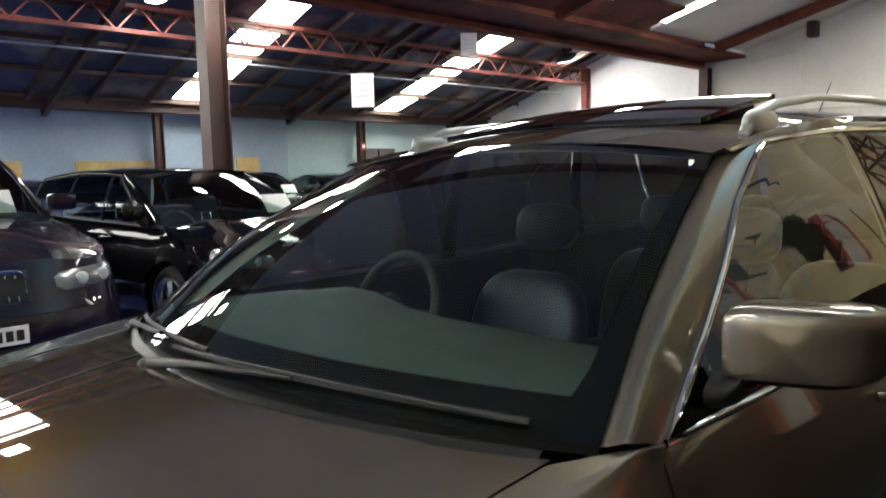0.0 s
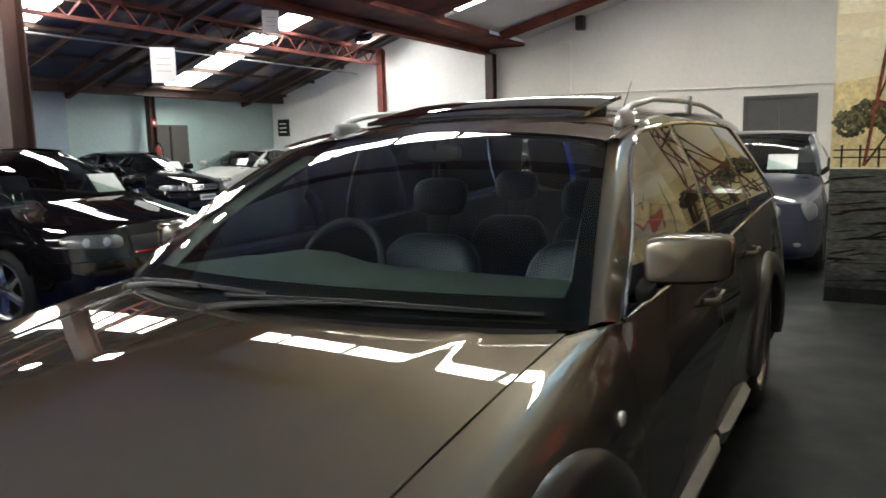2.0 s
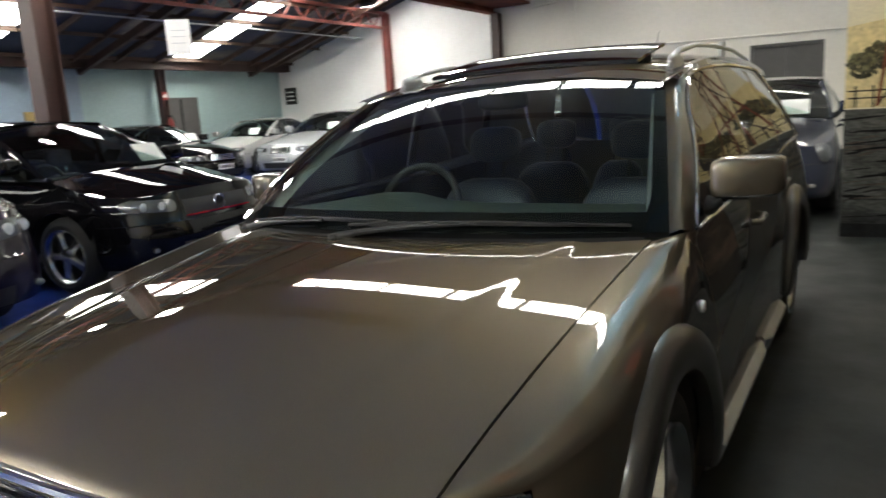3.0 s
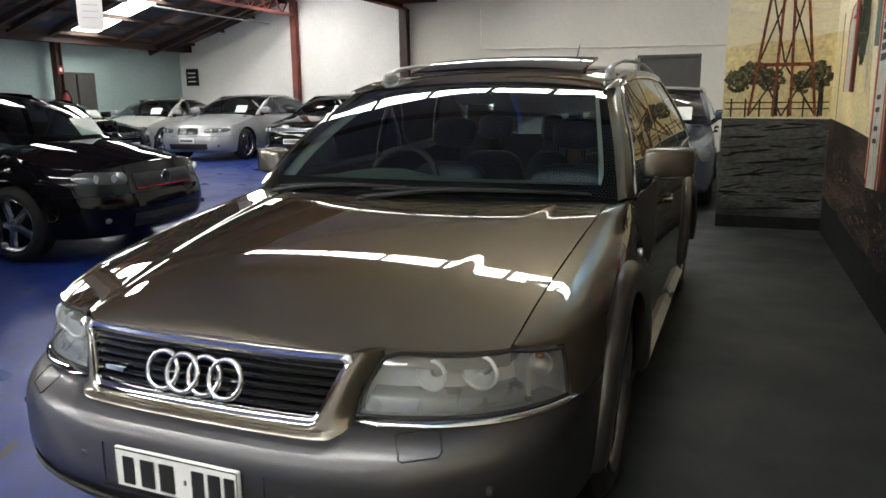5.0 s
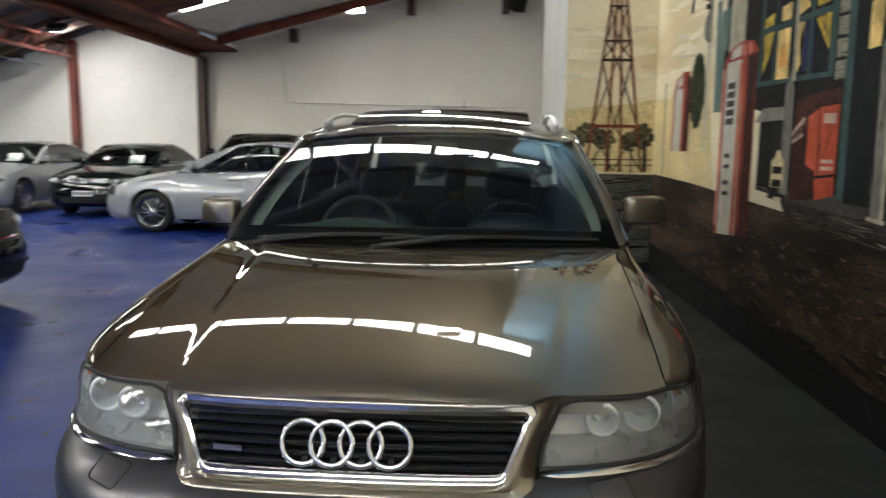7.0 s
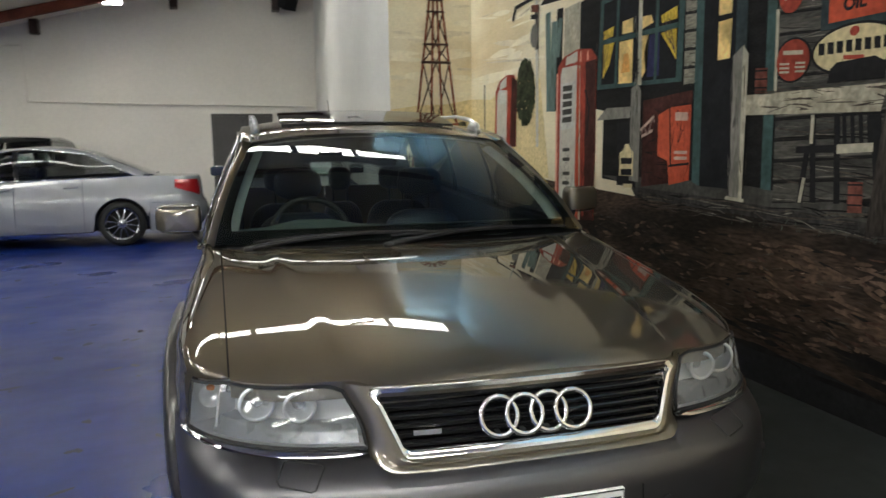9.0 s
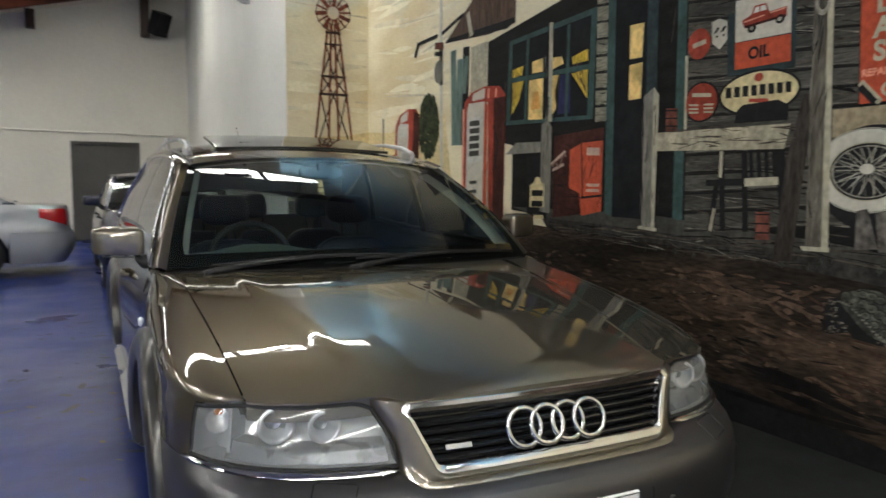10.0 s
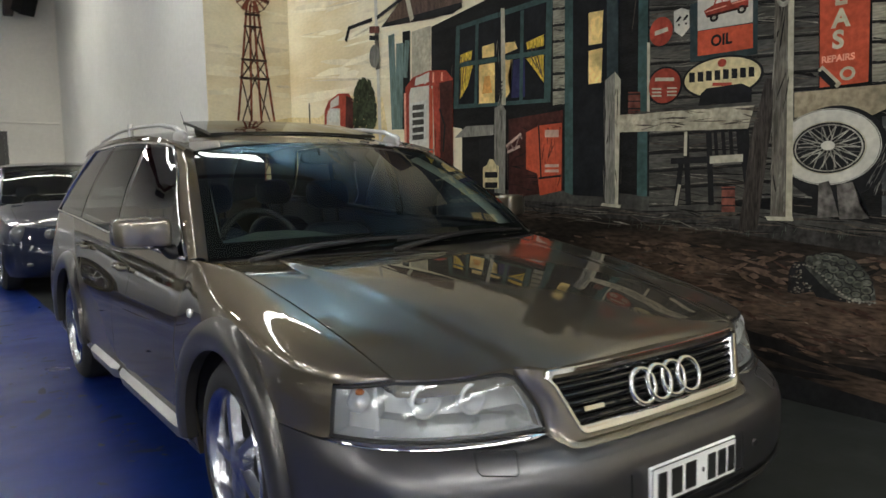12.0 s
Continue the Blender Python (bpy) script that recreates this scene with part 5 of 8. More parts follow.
# the near car: a bronze-grey estate with grey cladding
NEAR = dict(
    W=0.905, length=4.62, nose=0.90, tail=0.45, cowl=1.30, cowl_mid=1.065, cowl_edge=1.265, sill=0.24, hub=0.335, arch=0.375, axles=(0.91, 3.655), tyre=0.335, rim=0.235, spokes=5, spoke_width=0.042,
    flare=0.092,
    front=[(0.18, -0.06), (0.24, 0.06), (0.33, 0.15), (0.45, 0.165), (0.52, 0.150), (0.555, 0.112), (0.585, 0.066), (0.60, 0.052), (0.66, 0.031), (0.72, 0.006), (0.80, -0.03)],
    flank=[(0.20, -0.05), (0.30, -0.012), (0.42, 0.0), (0.62, 0.002), (0.80, -0.006), (1.1, -0.01)],
    back=[(0.2, -0.05), (0.3, 0.03), (0.45, 0.09), (0.58, 0.07), (0.66, 0.0), (0.9, -0.06), (1.1, -0.12)],
    spine=[(-0.045, 0.742), (-0.02, 0.766), (0.03, 0.786), (0.15, 0.8147), (0.25, 0.8367), (0.33, 0.8532), (0.42, 0.8692), (0.6, 0.8955), (0.8, 0.9192), (1.0, 0.9385), (1.15, 0.9500), (1.3, 0.9590)], belt_in=0.02,
    belt=[(1.3, 0.93), (1.7, 0.935), (2.6, 0.955), (3.6, 1.005), (4.3, 1.03), (4.62, 1.03)],
    drop=0.108, drop_fall=0.066, drop_power=2.0, shoulder_in=0.10, shoulder_power=3.0, crease=(0.43, 0.13), bulge=0.005, crease_soft=(0.012, 0.030),
    bumper_top=lambda s: 0.550 + 0.037 * smooth(0.345, 0.402, abs(s)) - 0.008 * smooth(0.45, 1.0, abs(s)), lamp_in=0.415, lamp_out=0.828,
    seams=(1.42, 2.45, 3.30), grille=(0.42,), nose_panels=[], bonnet_t=0.912, mirror=(0.944, 1.635, 1.058), cabin_shift=0.13, seat_rise=0.05,
    house=dict(base_x=0.816, top_x=0.660, ws_base_z=0.962, ws_top_y=1.96, ws_top_z=1.398, top_sweep=0.02, top_drop=0.045, base_drop=0.018, front_round=0.10, pillar_round=0.45,
               screen_rise=[(0, 0), (0.15, 0.215), (0.3, 0.405), (0.5, 0.606), (0.65, 0.738), (0.78, 0.838), (0.85, 0.894), (1, 1)], roof_end=4.12, roof_crown=0.045, tail_base=4.50,
               roof_line=[(1.90, 1.385), (1.98, 1.402), (2.2, 1.448), (2.6, 1.497), (3.0, 1.516), (3.5, 1.515), (3.9, 1.496), (4.2, 1.468)],
               win_top=[(1.9, 1.347), (2.15, 1.392), (2.6, 1.425), (3.2, 1.432), (3.7, 1.418), (4.2, 1.378)],
               dlo=(1.42, 1.98, 3.72, 4.22), cuts_belt=(2.56, 3.46), cuts_top=(2.52, 3.22), handles=(2.32, 3.2), rear_seats=True))
mats = car_mats(M_taupe, M_taupe_bumper, M_trim)
near_car, SH = build_car(NEAR, mats, "bronze-grey metallic estate car with grey arch flares and roof rails", pose(0, 0, 0, 0, 0, -0.9), full=True)

# nose: surround of the grille and the strips beside it
def on_nose(x, z, off=0.0):
    g = 1 if x >= 0 else -1
    return SH.at(g * SH.s_at_x(abs(x)), z, off)


def nose_sheet(bm, left, right, z0, z1, off, nx=24, nz=6):
    """A sheet on the nose between the edges left(z) and right(z)."""
    rows = []
    for i in range(nx + 1):
        row = []
        for j in range(nz + 1):
            z = z0 + (z1 - z0) * j / nz
            x = left(z) + (right(z) - left(z)) * i / nx
            row.append(on_nose(x, z, off))
        rows.append(row)
    return add_grid(bm, rows)


def g_edge(z):
    """Half the width of the grille opening."""
    return 0.334 + (0.392 - 0.334) * (z - 0.60) / 0.13


GB = 0.032                                # how far the grille stands proud


def on_grille(x, z, off=0.0):
    """The sloping face of the grille."""
    a, y, nx, ny = SH.plan(SH.s_at_x(abs(x)))
    return Vector((x, y - (0.005 + (0.74 - z) * 0.33) - off, z))


def grille_sheet(bm, left, right, z0, z1, off, nx=24, nz=6):
    add_grid(bm, [[on_grille(left(z) + (right(z) - left(z)) * i / nx, z, off) for z in [z0 + (z1 - z0) * j / nz for j in range(nz + 1)]] for i in range(nx + 1)])


def lamp_in_edge(z):
    return 0.409 + 0.030 * (z - 0.60) / 0.15 + 0.038 * smooth(0.64, 0.765, z)


def grille_ring(d, z_low, z_top, r=0.022, sides=1):
    """Points round the grille at the distance d outside its opening, with rounded corners."""
    def edge(z):
        return g_edge(z) + d
    right = [(edge(z_top) - r, z_top)]
    for k in range(1, 5):
        a = math.pi / 2 * k / 4
        right.append((edge(z_top) - r * 0.9 * (1 - math.sin(a)), z_top - r * 0.8 * (1 - math.cos(a))))
    for k in range(1, 8):
        z = z_top - r * 0.8 + (z_low + r - z_top + r * 0.8) * k / 7
        right.append((edge(z), z))
    for k in range(1, 6):
        a = math.pi / 2 * k / 5
        right.append((edge(z_low + r) - 0.35 * r * k / 5 - r * (1 - math.cos(a)), z_low + r - r * math.sin(a)))
    n = 20
    x0 = right[-1][0]
    bottom = [(x0 - 2 * x0 * k / n, z_low) for k in range(1, n)]
    left = [(-x, z) for x, z in right[::-1]]
    x1 = right[0][0]
    top = [(-x1 + 2 * x1 * k / n, z_top) for k in range(1, n)]
    return right, bottom, left, top


# body-coloured surround that runs down beside the grille and below it
bm = bmesh.new()
inner = sum(grille_ring(0.010, 0.580, 0.748)[:3], [])
rows = []
NS, NB = 17, 19
for k, (x, z) in enumerate(inner):
    side = 1 if x >= 0 else -1
    if NS <= k < NS + NB:
        xo, zo = x * 1.02, 0.560
    else:
        j = k if k < NS else len(inner) - 1 - k
        if j <= 11:
            zo = 0.752 + (0.600 - 0.752) * j / 11
            xo = side * (lamp_in_edge(zo) - 0.004)
        else:
            a = math.pi / 2 * (j - 11) / 5
            xo, zo = side * (0.405 - 0.072 * (1 - math.cos(a))), 0.600 - 0.040 * math.sin(a)
    p0, p1 = on_grille(x, z, GB - 0.014), on_nose(xo, zo - 0.005, -0.003)
    face = on_grille(x, z, GB + 0.002)
    d = Vector((xo - x, 0, zo - z))
    f1 = on_grille(x + d.x * 0.30, z + d.z * 0.30, GB + 0.006)
    f2 = on_grille(x + d.x * 0.62, z + d.z * 0.62, GB - 0.004).lerp(p1, 0.15)
    f3 = f2.lerp(p1, 0.62) + Vector((0, -0.004, 0))
    rows.append([p0, face, f1, f2, f3, p1, p1 + Vector((0, 0.04, 0))])
add_grid(bm, rows)
part("grille_surround", bm, M_taupe, near_car, "body-coloured surround of the grille", smooth=60)
bm = bmesh.new()
add_grid(bm, [[on_nose(x, 0.556, -0.01), on_nose(x, 0.553, 0.0), on_nose(x, 0.546, 0.002), on_nose(x, 0.535, 0.001)] for x in [-0.36 + 0.72 * i / 26 for i in range(27)]])
part("bumper_shelf", bm, M_taupe_bumper, near_car, "narrow bumper ledge below the grille", smooth=50)
grille = empty("grille")
grille.parent = near_car
bm = bmesh.new()
grille_sheet(bm, lambda z: -g_edge(z) - 0.004, lambda z: g_edge(z) + 0.004, 0.590, 0.742, GB - 0.028, 24, 4)
part("grille_back", bm, M_dark, grille, "black grille opening")
ring_in = sum(grille_ring(-0.003, 0.603, 0.729, 0.014), [])
ring_out = sum(grille_ring(0.0115, 0.581, 0.745, 0.022), [])
bm = bmesh.new()
rows = []
for (xi, zi), (xo, zo) in zip(ring_in, ring_out):
    rows.append([on_grille(xi, zi, GB - 0.018), on_grille(xi, zi, GB - 0.001), on_grille(xi * 0.8 + xo * 0.2, zi * 0.8 + zo * 0.2, GB + 0.006), on_grille(xi * 0.2 + xo * 0.8, zi * 0.2 + zo * 0.8, GB + 0.008),
                 on_grille(xo, zo, GB + 0.003), on_grille(xo, zo, GB - 0.014)])
add_grid(bm, rows + rows[:1])
part("grille_frame", bm, M_chrome, grille, "polished chrome grille frame", smooth=50)
for k in range(6):
    z = 0.612 + k * 0.0205
    bm = bmesh.new()
    e = g_edge(z) - 0.001
    rows = []
    for i in range(25):
        x = -e + 2 * e * i / 24
        rows.append([on_grille(x, z - 0.006, GB - 0.022), on_grille(x, z - 0.005, GB - 0.006), on_grille(x, z + 0.002, GB - 0.003), on_grille(x, z + 0.007, GB - 0.008), on_grille(x, z + 0.009, GB - 0.024)])
    add_grid(bm, rows)
    part("slat", bm, M_gloss_black, grille, "dark grille slat", smooth=40)
for k in range(4):
    cx = -0.006 + (-1.5 + k) * 0.0645
    c = on_grille(cx, 0.664, GB + 0.018 + 0.003 * (k % 2))
    tilt = (on_grille(cx, 0.71, GB) - on_grille(cx, 0.63, GB)).normalized()
    bm = bmesh.new()
    rows = []
    for i in range(41):
        a = 2 * math.pi * i / 40
        u = Vector((math.cos(a), 0, 0)) + tilt * math.sin(a)
        nrm = Vector((1, 0, 0)).cross(tilt)
        if nrm.y > 0:
            nrm = -nrm
        rows.append([c + u * r + nrm * h for r, h in ((0.0405, -0.006), (0.0405, 0.001), (0.0425, 0.004), (0.0485, 0.005), (0.0525, 0.002), (0.0530, -0.006))])
    add_grid(bm, rows)
    part("badge_ring", bm, M_chrome, grille, "chrome ring of the badge", smooth=50)
    bm = bmesh.new()
    add_beam(bm, on_grille(cx, 0.664, GB + 0.014) + Vector((0, 0, -0.045)), on_grille(cx, 0.664, GB - 0.016) + Vector((0, 0, -0.045)), 0.01, 0.01)
    part("badge_mount", bm, M_dark, grille)
bm = bmesh.new()
rows = [[on_grille(x, 0.634, GB - 0.004), on_grille(x, 0.634, GB + 0.004), on_grille(x, 0.645, GB + 0.004), on_grille(x, 0.645, GB - 0.004)] for x in (-0.312, -0.28, -0.245)]
add_grid(bm, rows)
part("badge_bar", bm, M_chrome, grille, "small bright badge bar")

# headlamps
def lamp(g):
    ob = empty("headlamp")
    ob.parent = near_car
    s_o, s_t = SH.s_at_x(0.826), SH.s_at_x(lamp_in_edge(0.745))

    def zlo(f):
        return 0.602 - 0.010 * f

    def zhi(f):
        return lamp_top(SH, s_t + (s_o - s_t) * f) - 0.005 - 0.014 * max(0.0, 1 - f / 0.10) ** 2

    def at(f, z, off):
        si = SH.s_at_x(lamp_in_edge(z))
        q = SH.at(si + (s_o - si) * f, z, off)
        return Vector((g * q.x, q.y, q.z))

    def sheet(off, f0=0.0, f1=1.0, nx=26, nz=12, round_=0.003):
        rows = []
        for i in range(nx + 1):
            f = f0 + (f1 - f0) * i / nx
            rows.append([at(f, zlo(f) + (zhi(f) - zlo(f)) * j / nz, off + round_ * (1 - (1 - min(1, 5 * min(j, nz - j) / nz)) ** 2) * min(1, 7 * f, 7 * (1 - f))) for j in range(nz + 1)])
        return rows

    bm = bmesh.new()
    rows = sheet(0.002)
    add_grid(bm, rows)
    part("lens", bm, M_lens, ob, "clear lamp lens", smooth=60)
    bm = bmesh.new()
    back = sheet(-0.075)
    add_grid(bm, back)
    rim_a = [r[0] for r in rows] + rows[-1][1:] + [r[-1] for r in rows[-2::-1]] + rows[0][-2:0:-1]
    rim_b = [r[0] for r in back] + back[-1][1:] + [r[-1] for r in back[-2::-1]] + back[0][-2:0:-1]
    add_grid(bm, [[a, b] for a, b in zip(rim_a + rim_a[:1], rim_b + rim_b[:1])])
    part("lamp_housing", bm, M_lamp_bowl, ob, "grey lamp housing", smooth=40)
    # grey mask in front of the housing, below the bowls
    bm = bmesh.new()
    lo_rows = []
    for i in range(25):
        f = 0.03 + 0.76 * i / 24
        ledge = 0.640 + 0.004 * math.cos(6 * f)
        lo_rows.append([at(f, zlo(f) + 0.006, -0.012), at(f, zlo(f) + 0.028, -0.020), at(f, ledge, -0.024), at(f, ledge + 0.002, -0.07)])
    add_grid(bm, lo_rows)
    part("lamp_mask", bm, M_lamp_mask, ob, "smooth grey mask inside the lamp", smooth=60)
    bm = bmesh.new()
    add_tube(bm, [r + Vector((0, -0.001, 0.001)) for r in rim_a], 0.0050, 6, close=True)
    part("lamp_seal", bm, M_dark, ob)
    for f, rad in ((0.28, 0.036), (0.52, 0.041)):
        q = at(f, 0.684, -0.026)
        bm = bmesh.new()
        add_lathe(bm, [(rad, -0.004), (rad * 0.98, 0.006), (rad * 0.80, 0.030), (rad * 0.5, 0.042), (0.0005, 0.045)], "y", 32, tuple(q))
        bowl = part("reflector_bowl", bm, M_reflector, ob, "bright reflector bowl", smooth=60)
        bm = bmesh.new()
        add_lathe(bm, [(0.0005, 0.012), (rad * 0.25, 0.014), (rad * 0.42, 0.022), (rad * 0.50, 0.036)], "y", 24, tuple(q))
        part("projector_lens", bm, M_projector, bowl, "clear projector lens", smooth=60)
        bm = bmesh.new()
        add_tube(bm, [(q.x + math.cos(a) * rad, q.y - 0.003, q.z + math.sin(a) * rad) for a in [2 * math.pi * i / 32 for i in range(32)]], 0.0055, 8, close=True)
        part("bowl_ring", bm, M_reflector, bowl, smooth=60)
    q = at(0.885, 0.676, -0.030)
    bm = bmesh.new()
    add_cushion(bm, (q.x, q.y - 0.006, q.z + 0.022), 0.011, 0.010, 0.008, 0, 0, 2.2)
    part("indicator_bulb", bm, M_amber, ob, "amber indicator bulb", smooth=60)
    bm = bmesh.new()
    add_lathe(bm, [(0.031, -0.002), (0.029, 0.008), (0.018, 0.026), (0.0005, 0.03)], "y", 20, (q.x, q.y, q.z - 0.002))
    part("side_reflector", bm, M_reflector, ob, "small bowl of the indicator", smooth=60)
    bm = bmesh.new()
    add_grid(bm, sheet(-0.016, 0.765, 0.785, 1, 6, 0.0))
    add_grid(bm, [[at(0.765, z, -0.016), at(0.765, z, -0.07)] for z in (0.60, 0.63, 0.66, 0.70, 0.72)])
    part("lamp_divider", bm, M_lamp_bowl, ob)
    bm = bmesh.new()
    rows = []
    s0, s1 = SH.s_at_x(0.404), SH.s_at_x(0.838)
    for i in range(29):
        f = i / 28
        s = s0 + (s1 - s0) * f
        z = 0.5935 - 0.010 * f
        w = min(1.0, 10 * f + 0.2, 10 * (1 - f) + 0.2)
        rows.append([Vector((g * v.x, v.y, v.z)) for v in (SH.at(s, z - 0.007 * w, -0.002), SH.at(s, z - 0.006 * w, 0.009), SH.at(s, z, 0.012), SH.at(s, z + 0.005 * w, 0.007), SH.at(s, z + 0.007 * w, -0.004))])
    add_grid(bm, rows)
    part("chrome_strip", bm, M_chrome, ob, "chrome strip below the lamp", smooth=60)


lamp(1)
lamp(-1)

# number plate with dark bars in place of its signs
PZ0, PZ1, PY = 0.378, 0.486, -0.176
bm = bmesh.new()
add_box(bm, -0.19, 0.186, PY, PY + 0.012, PZ0, PZ1)
bmesh.ops.bevel(bm, geom=bm.edges[:], offset=0.003, segments=1, affect="EDGES")
plate = part("number_plate", bm, M_plate, near_car, "white number plate with black bars")
bm = bmesh.new()
add_tube(bm, [(-0.186, PY - 0.001, PZ0 + 0.004), (0.182, PY - 0.001, PZ0 + 0.004), (0.182, PY - 0.001, PZ1 - 0.004), (-0.186, PY - 0.001, PZ1 - 0.004)], 0.002, 4, close=True)
part("plate_border", bm, M_ink, plate)
for x, w in ((-0.145, 0.042), (-0.085, 0.050), (-0.025, 0.052), (0.030, 0.012), (0.068, 0.042), (0.116, 0.042), (0.160, 0.036)):
    bm = bmesh.new()
    h = 0.036 if w > 0.02 else 0.006
    add_box(bm, x - w / 2 + 0.004, x + w / 2 - 0.004, PY - 0.003, PY + 0.001, 0.429 - h, 0.429 + h)
    part("plate_bar", bm, M_ink, plate, "black bar")
bm = bmesh.new()
add_box(bm, -0.25, 0.25, PY + 0.012, PY + 0.06, 0.362, 0.37)
part("plate_holder", bm, M_dark, near_car)

# lower air intake, bumper insets, washers and sensors
bm = bmesh.new()
nose_sheet(bm, lambda z: -0.60, lambda z: 0.60, 0.235, 0.335, 0.006, 24, 4)
part("air_intake", bm, M_dark, near_car, "black lower air intake")
for k in range(3):
    bm = bmesh.new()
    add_tube(bm, [on_nose(-0.58 + 1.16 * i / 16, 0.255 + 0.03 * k, 0.012) for i in range(17)], 0.006, 6)
    part("intake_bar", bm, M_black, near_car)
for g in (1, -1):
    pts = [on_nose(g * x, z, 0.001) for x, z in ((0.497, 0.570), (0.503, 0.574), (0.575, 0.578), (0.583, 0.574), (0.585, 0.545), (0.578, 0.537), (0.515, 0.531), (0.508, 0.535))]
    bm = bmesh.new()
    add_tube(bm, pts, 0.002, 4, close=True)
    part("washer_cover_gap", bm, M_dark, near_car, "dark gap round the lamp washer cover")
    for x, z in ((0.30, 0.43), (0.66, 0.45)):
        q = on_nose(g * x, z, 0.0)
        bm = bmesh.new()
        add_lathe(bm, [(0.0005, -0.004), (0.010, -0.004), (0.013, 0.002)], "y", 16, tuple(q))
        part("parking_sensor", bm, M_taupe_bumper, near_car, smooth=60)
    bm = bmesh.new()
    add_tube(bm, [on_nose(g * 0.235, z, 0.001) for z in (0.36, 0.42, 0.48)], 0.0022, 4)
    part("panel_gap", bm, M_dark, near_car)
    # side marker lamp
    q = SH.at(SH.s_at_y(1.26), 0.765, 0.004)
    bm = bmesh.new()
    add_cushion(bm, (g * q.x, q.y, q.z), 0.008, 0.015, 0.016, 0, 0, 3)
    part("side_marker", bm, M_reflector, near_car, "clear side marker lamp", smooth=60)
    # bright sill strips
    for a, b in ((1.30, 2.32), (2.36, 2.95)):
        rows = []
        for i in range(13):
            y = a + (b - a) * i / 12
            w = min(1.0, 8 * min(i, 12 - i) / 12 + 0.4)
            rows.append([Vector((g * q.x, q.y, q.z)) for q in (SH.at(SH.s_at_y(y), 0.285 - 0.004 * w, 0.0), SH.at(SH.s_at_y(y), 0.290, 0.03 * w), SH.at(SH.s_at_y(y), 0.335, 0.034 * w), SH.at(SH.s_at_y(y), 0.352, 0.0))])
        bm = bmesh.new()
        add_grid(bm, rows)
        part("sill_strip", bm, M_sill, near_car, "silver sill strip", smooth=50)
    # roof rails
    rail = [(2.17, 0.0), (2.22, 0.034), (2.33, 0.054), (2.6, 0.055), (3.0, 0.048), (3.5, 0.048), (3.95, 0.036), (4.12, 0.0)]
    rz = curve_through(NEAR["house"]["roof_line"])
    bm = bmesh.new()
    add_tube(bm, [(g * 0.592, y, rz(y) - 0.045 + h) for y, h in rail], [0.014, 0.018, 0.013, 0.010, 0.010, 0.010, 0.010, 0.009], 10)
    rr = part("roof_rail", bm, M_rail, near_car, "polished roof rail", smooth=60)
    bm = bmesh.new()
    add_cushion(bm, (g * 0.592, 2.26, rz(2.26) - 0.030), 0.022, 0.085, 0.036, 0, 0, 2.3)
    part("rail_foot", bm, M_rail, rr, smooth=60)
    bm = bmesh.new()
    add_tube(bm, [(g * 0.592, 3.2, rz(3.2) - 0.05), (g * 0.592, 3.2, rz(3.2) + 0.028)], 0.016, 8)
    part("rail_support", bm, M_rail, rr, smooth=60)

# tilted glass sunroof with its dark opening
bm = bmesh.new()
rows = []
for i in range(11):
    t = -1 + 2 * i / 10
    rows.append([Vector((t * 0.46, y, 1.462 - 0.014 * t * t + h)) for y, h in ((2.22, 0.002), (2.32, 0.024), (2.44, 0.048), (2.56, 0.070), (2.64, 0.083))])
vs = add_grid(bm, rows)
rows2 = [[q - Vector((0, 0, 0.014)) for q in r] for r in rows]
add_grid(bm, rows2)
rim_a = [r[0] for r in rows] + rows[-1][1:] + [r[-1] for r in rows[-2::-1]] + rows[0][-2:0:-1]
add_grid(bm, [[a, a - Vector((0, 0, 0.014))] for a in rim_a + rim_a[:1]])
part("sunroof", bm, M_roof_glass, near_car, "tilted dark glass sunroof", smooth=40)
bm = bmesh.new()
add_grid(bm, [[Vector((t * 0.42, y, rz(y) + 0.004 - 0.022 * t * t)) for y in (2.2, 2.3, 2.4, 2.5, 2.6, 2.72)] for t in (-1, -0.5, 0, 0.5, 1)])
part("sunroof_opening", bm, M_dark, near_car)
for g in (1, -1):
    bm = bmesh.new()
    add_grid(bm, [[Vector((g * 0.41, y, 1.44)), Vector((g * 0.41, y, 1.432 + h))] for y, h in ((2.24, 0.012), (2.44, 0.055), (2.62, 0.086))])
    add_grid(bm, [[Vector((g * 0.395, y, 1.44)), Vector((g * 0.395, y, 1.432 + h))] for y, h in ((2.24, 0.012), (2.44, 0.055), (2.62, 0.086))])
    part("sunroof_arm", bm, M_dark, near_car, "dark lifting arm of the sunroof")
bm = bmesh.new()
add_tube(bm, [(0.02, 3.98, 1.42), (0.02, 4.02, 1.45), (0.02, 4.28, 1.72)], [0.012, 0.006, 0.0015], 6)
part("aerial", bm, M_black, near_car, "thin black aerial")

# scuttle, wipers, badge of wear
def scuttle(x, dy, dz):
    t = x / 0.78
    return Vector((x, NEAR["cowl_mid"] + 0.20 * abs(t) ** 2.2 + dy, 0.951 - 0.010 * t * t + dz))


def on_screen(x, d, lift):
    """A place on the lower windscreen: x across, d up the slope from its foot, lift above the glass."""
    t = x / 0.79
    return Vector((x, 1.095 + 0.23 * t * t + d - 0.5 * lift, 0.962 - 0.018 * t * t + 0.72 * d + 0.8 * lift))


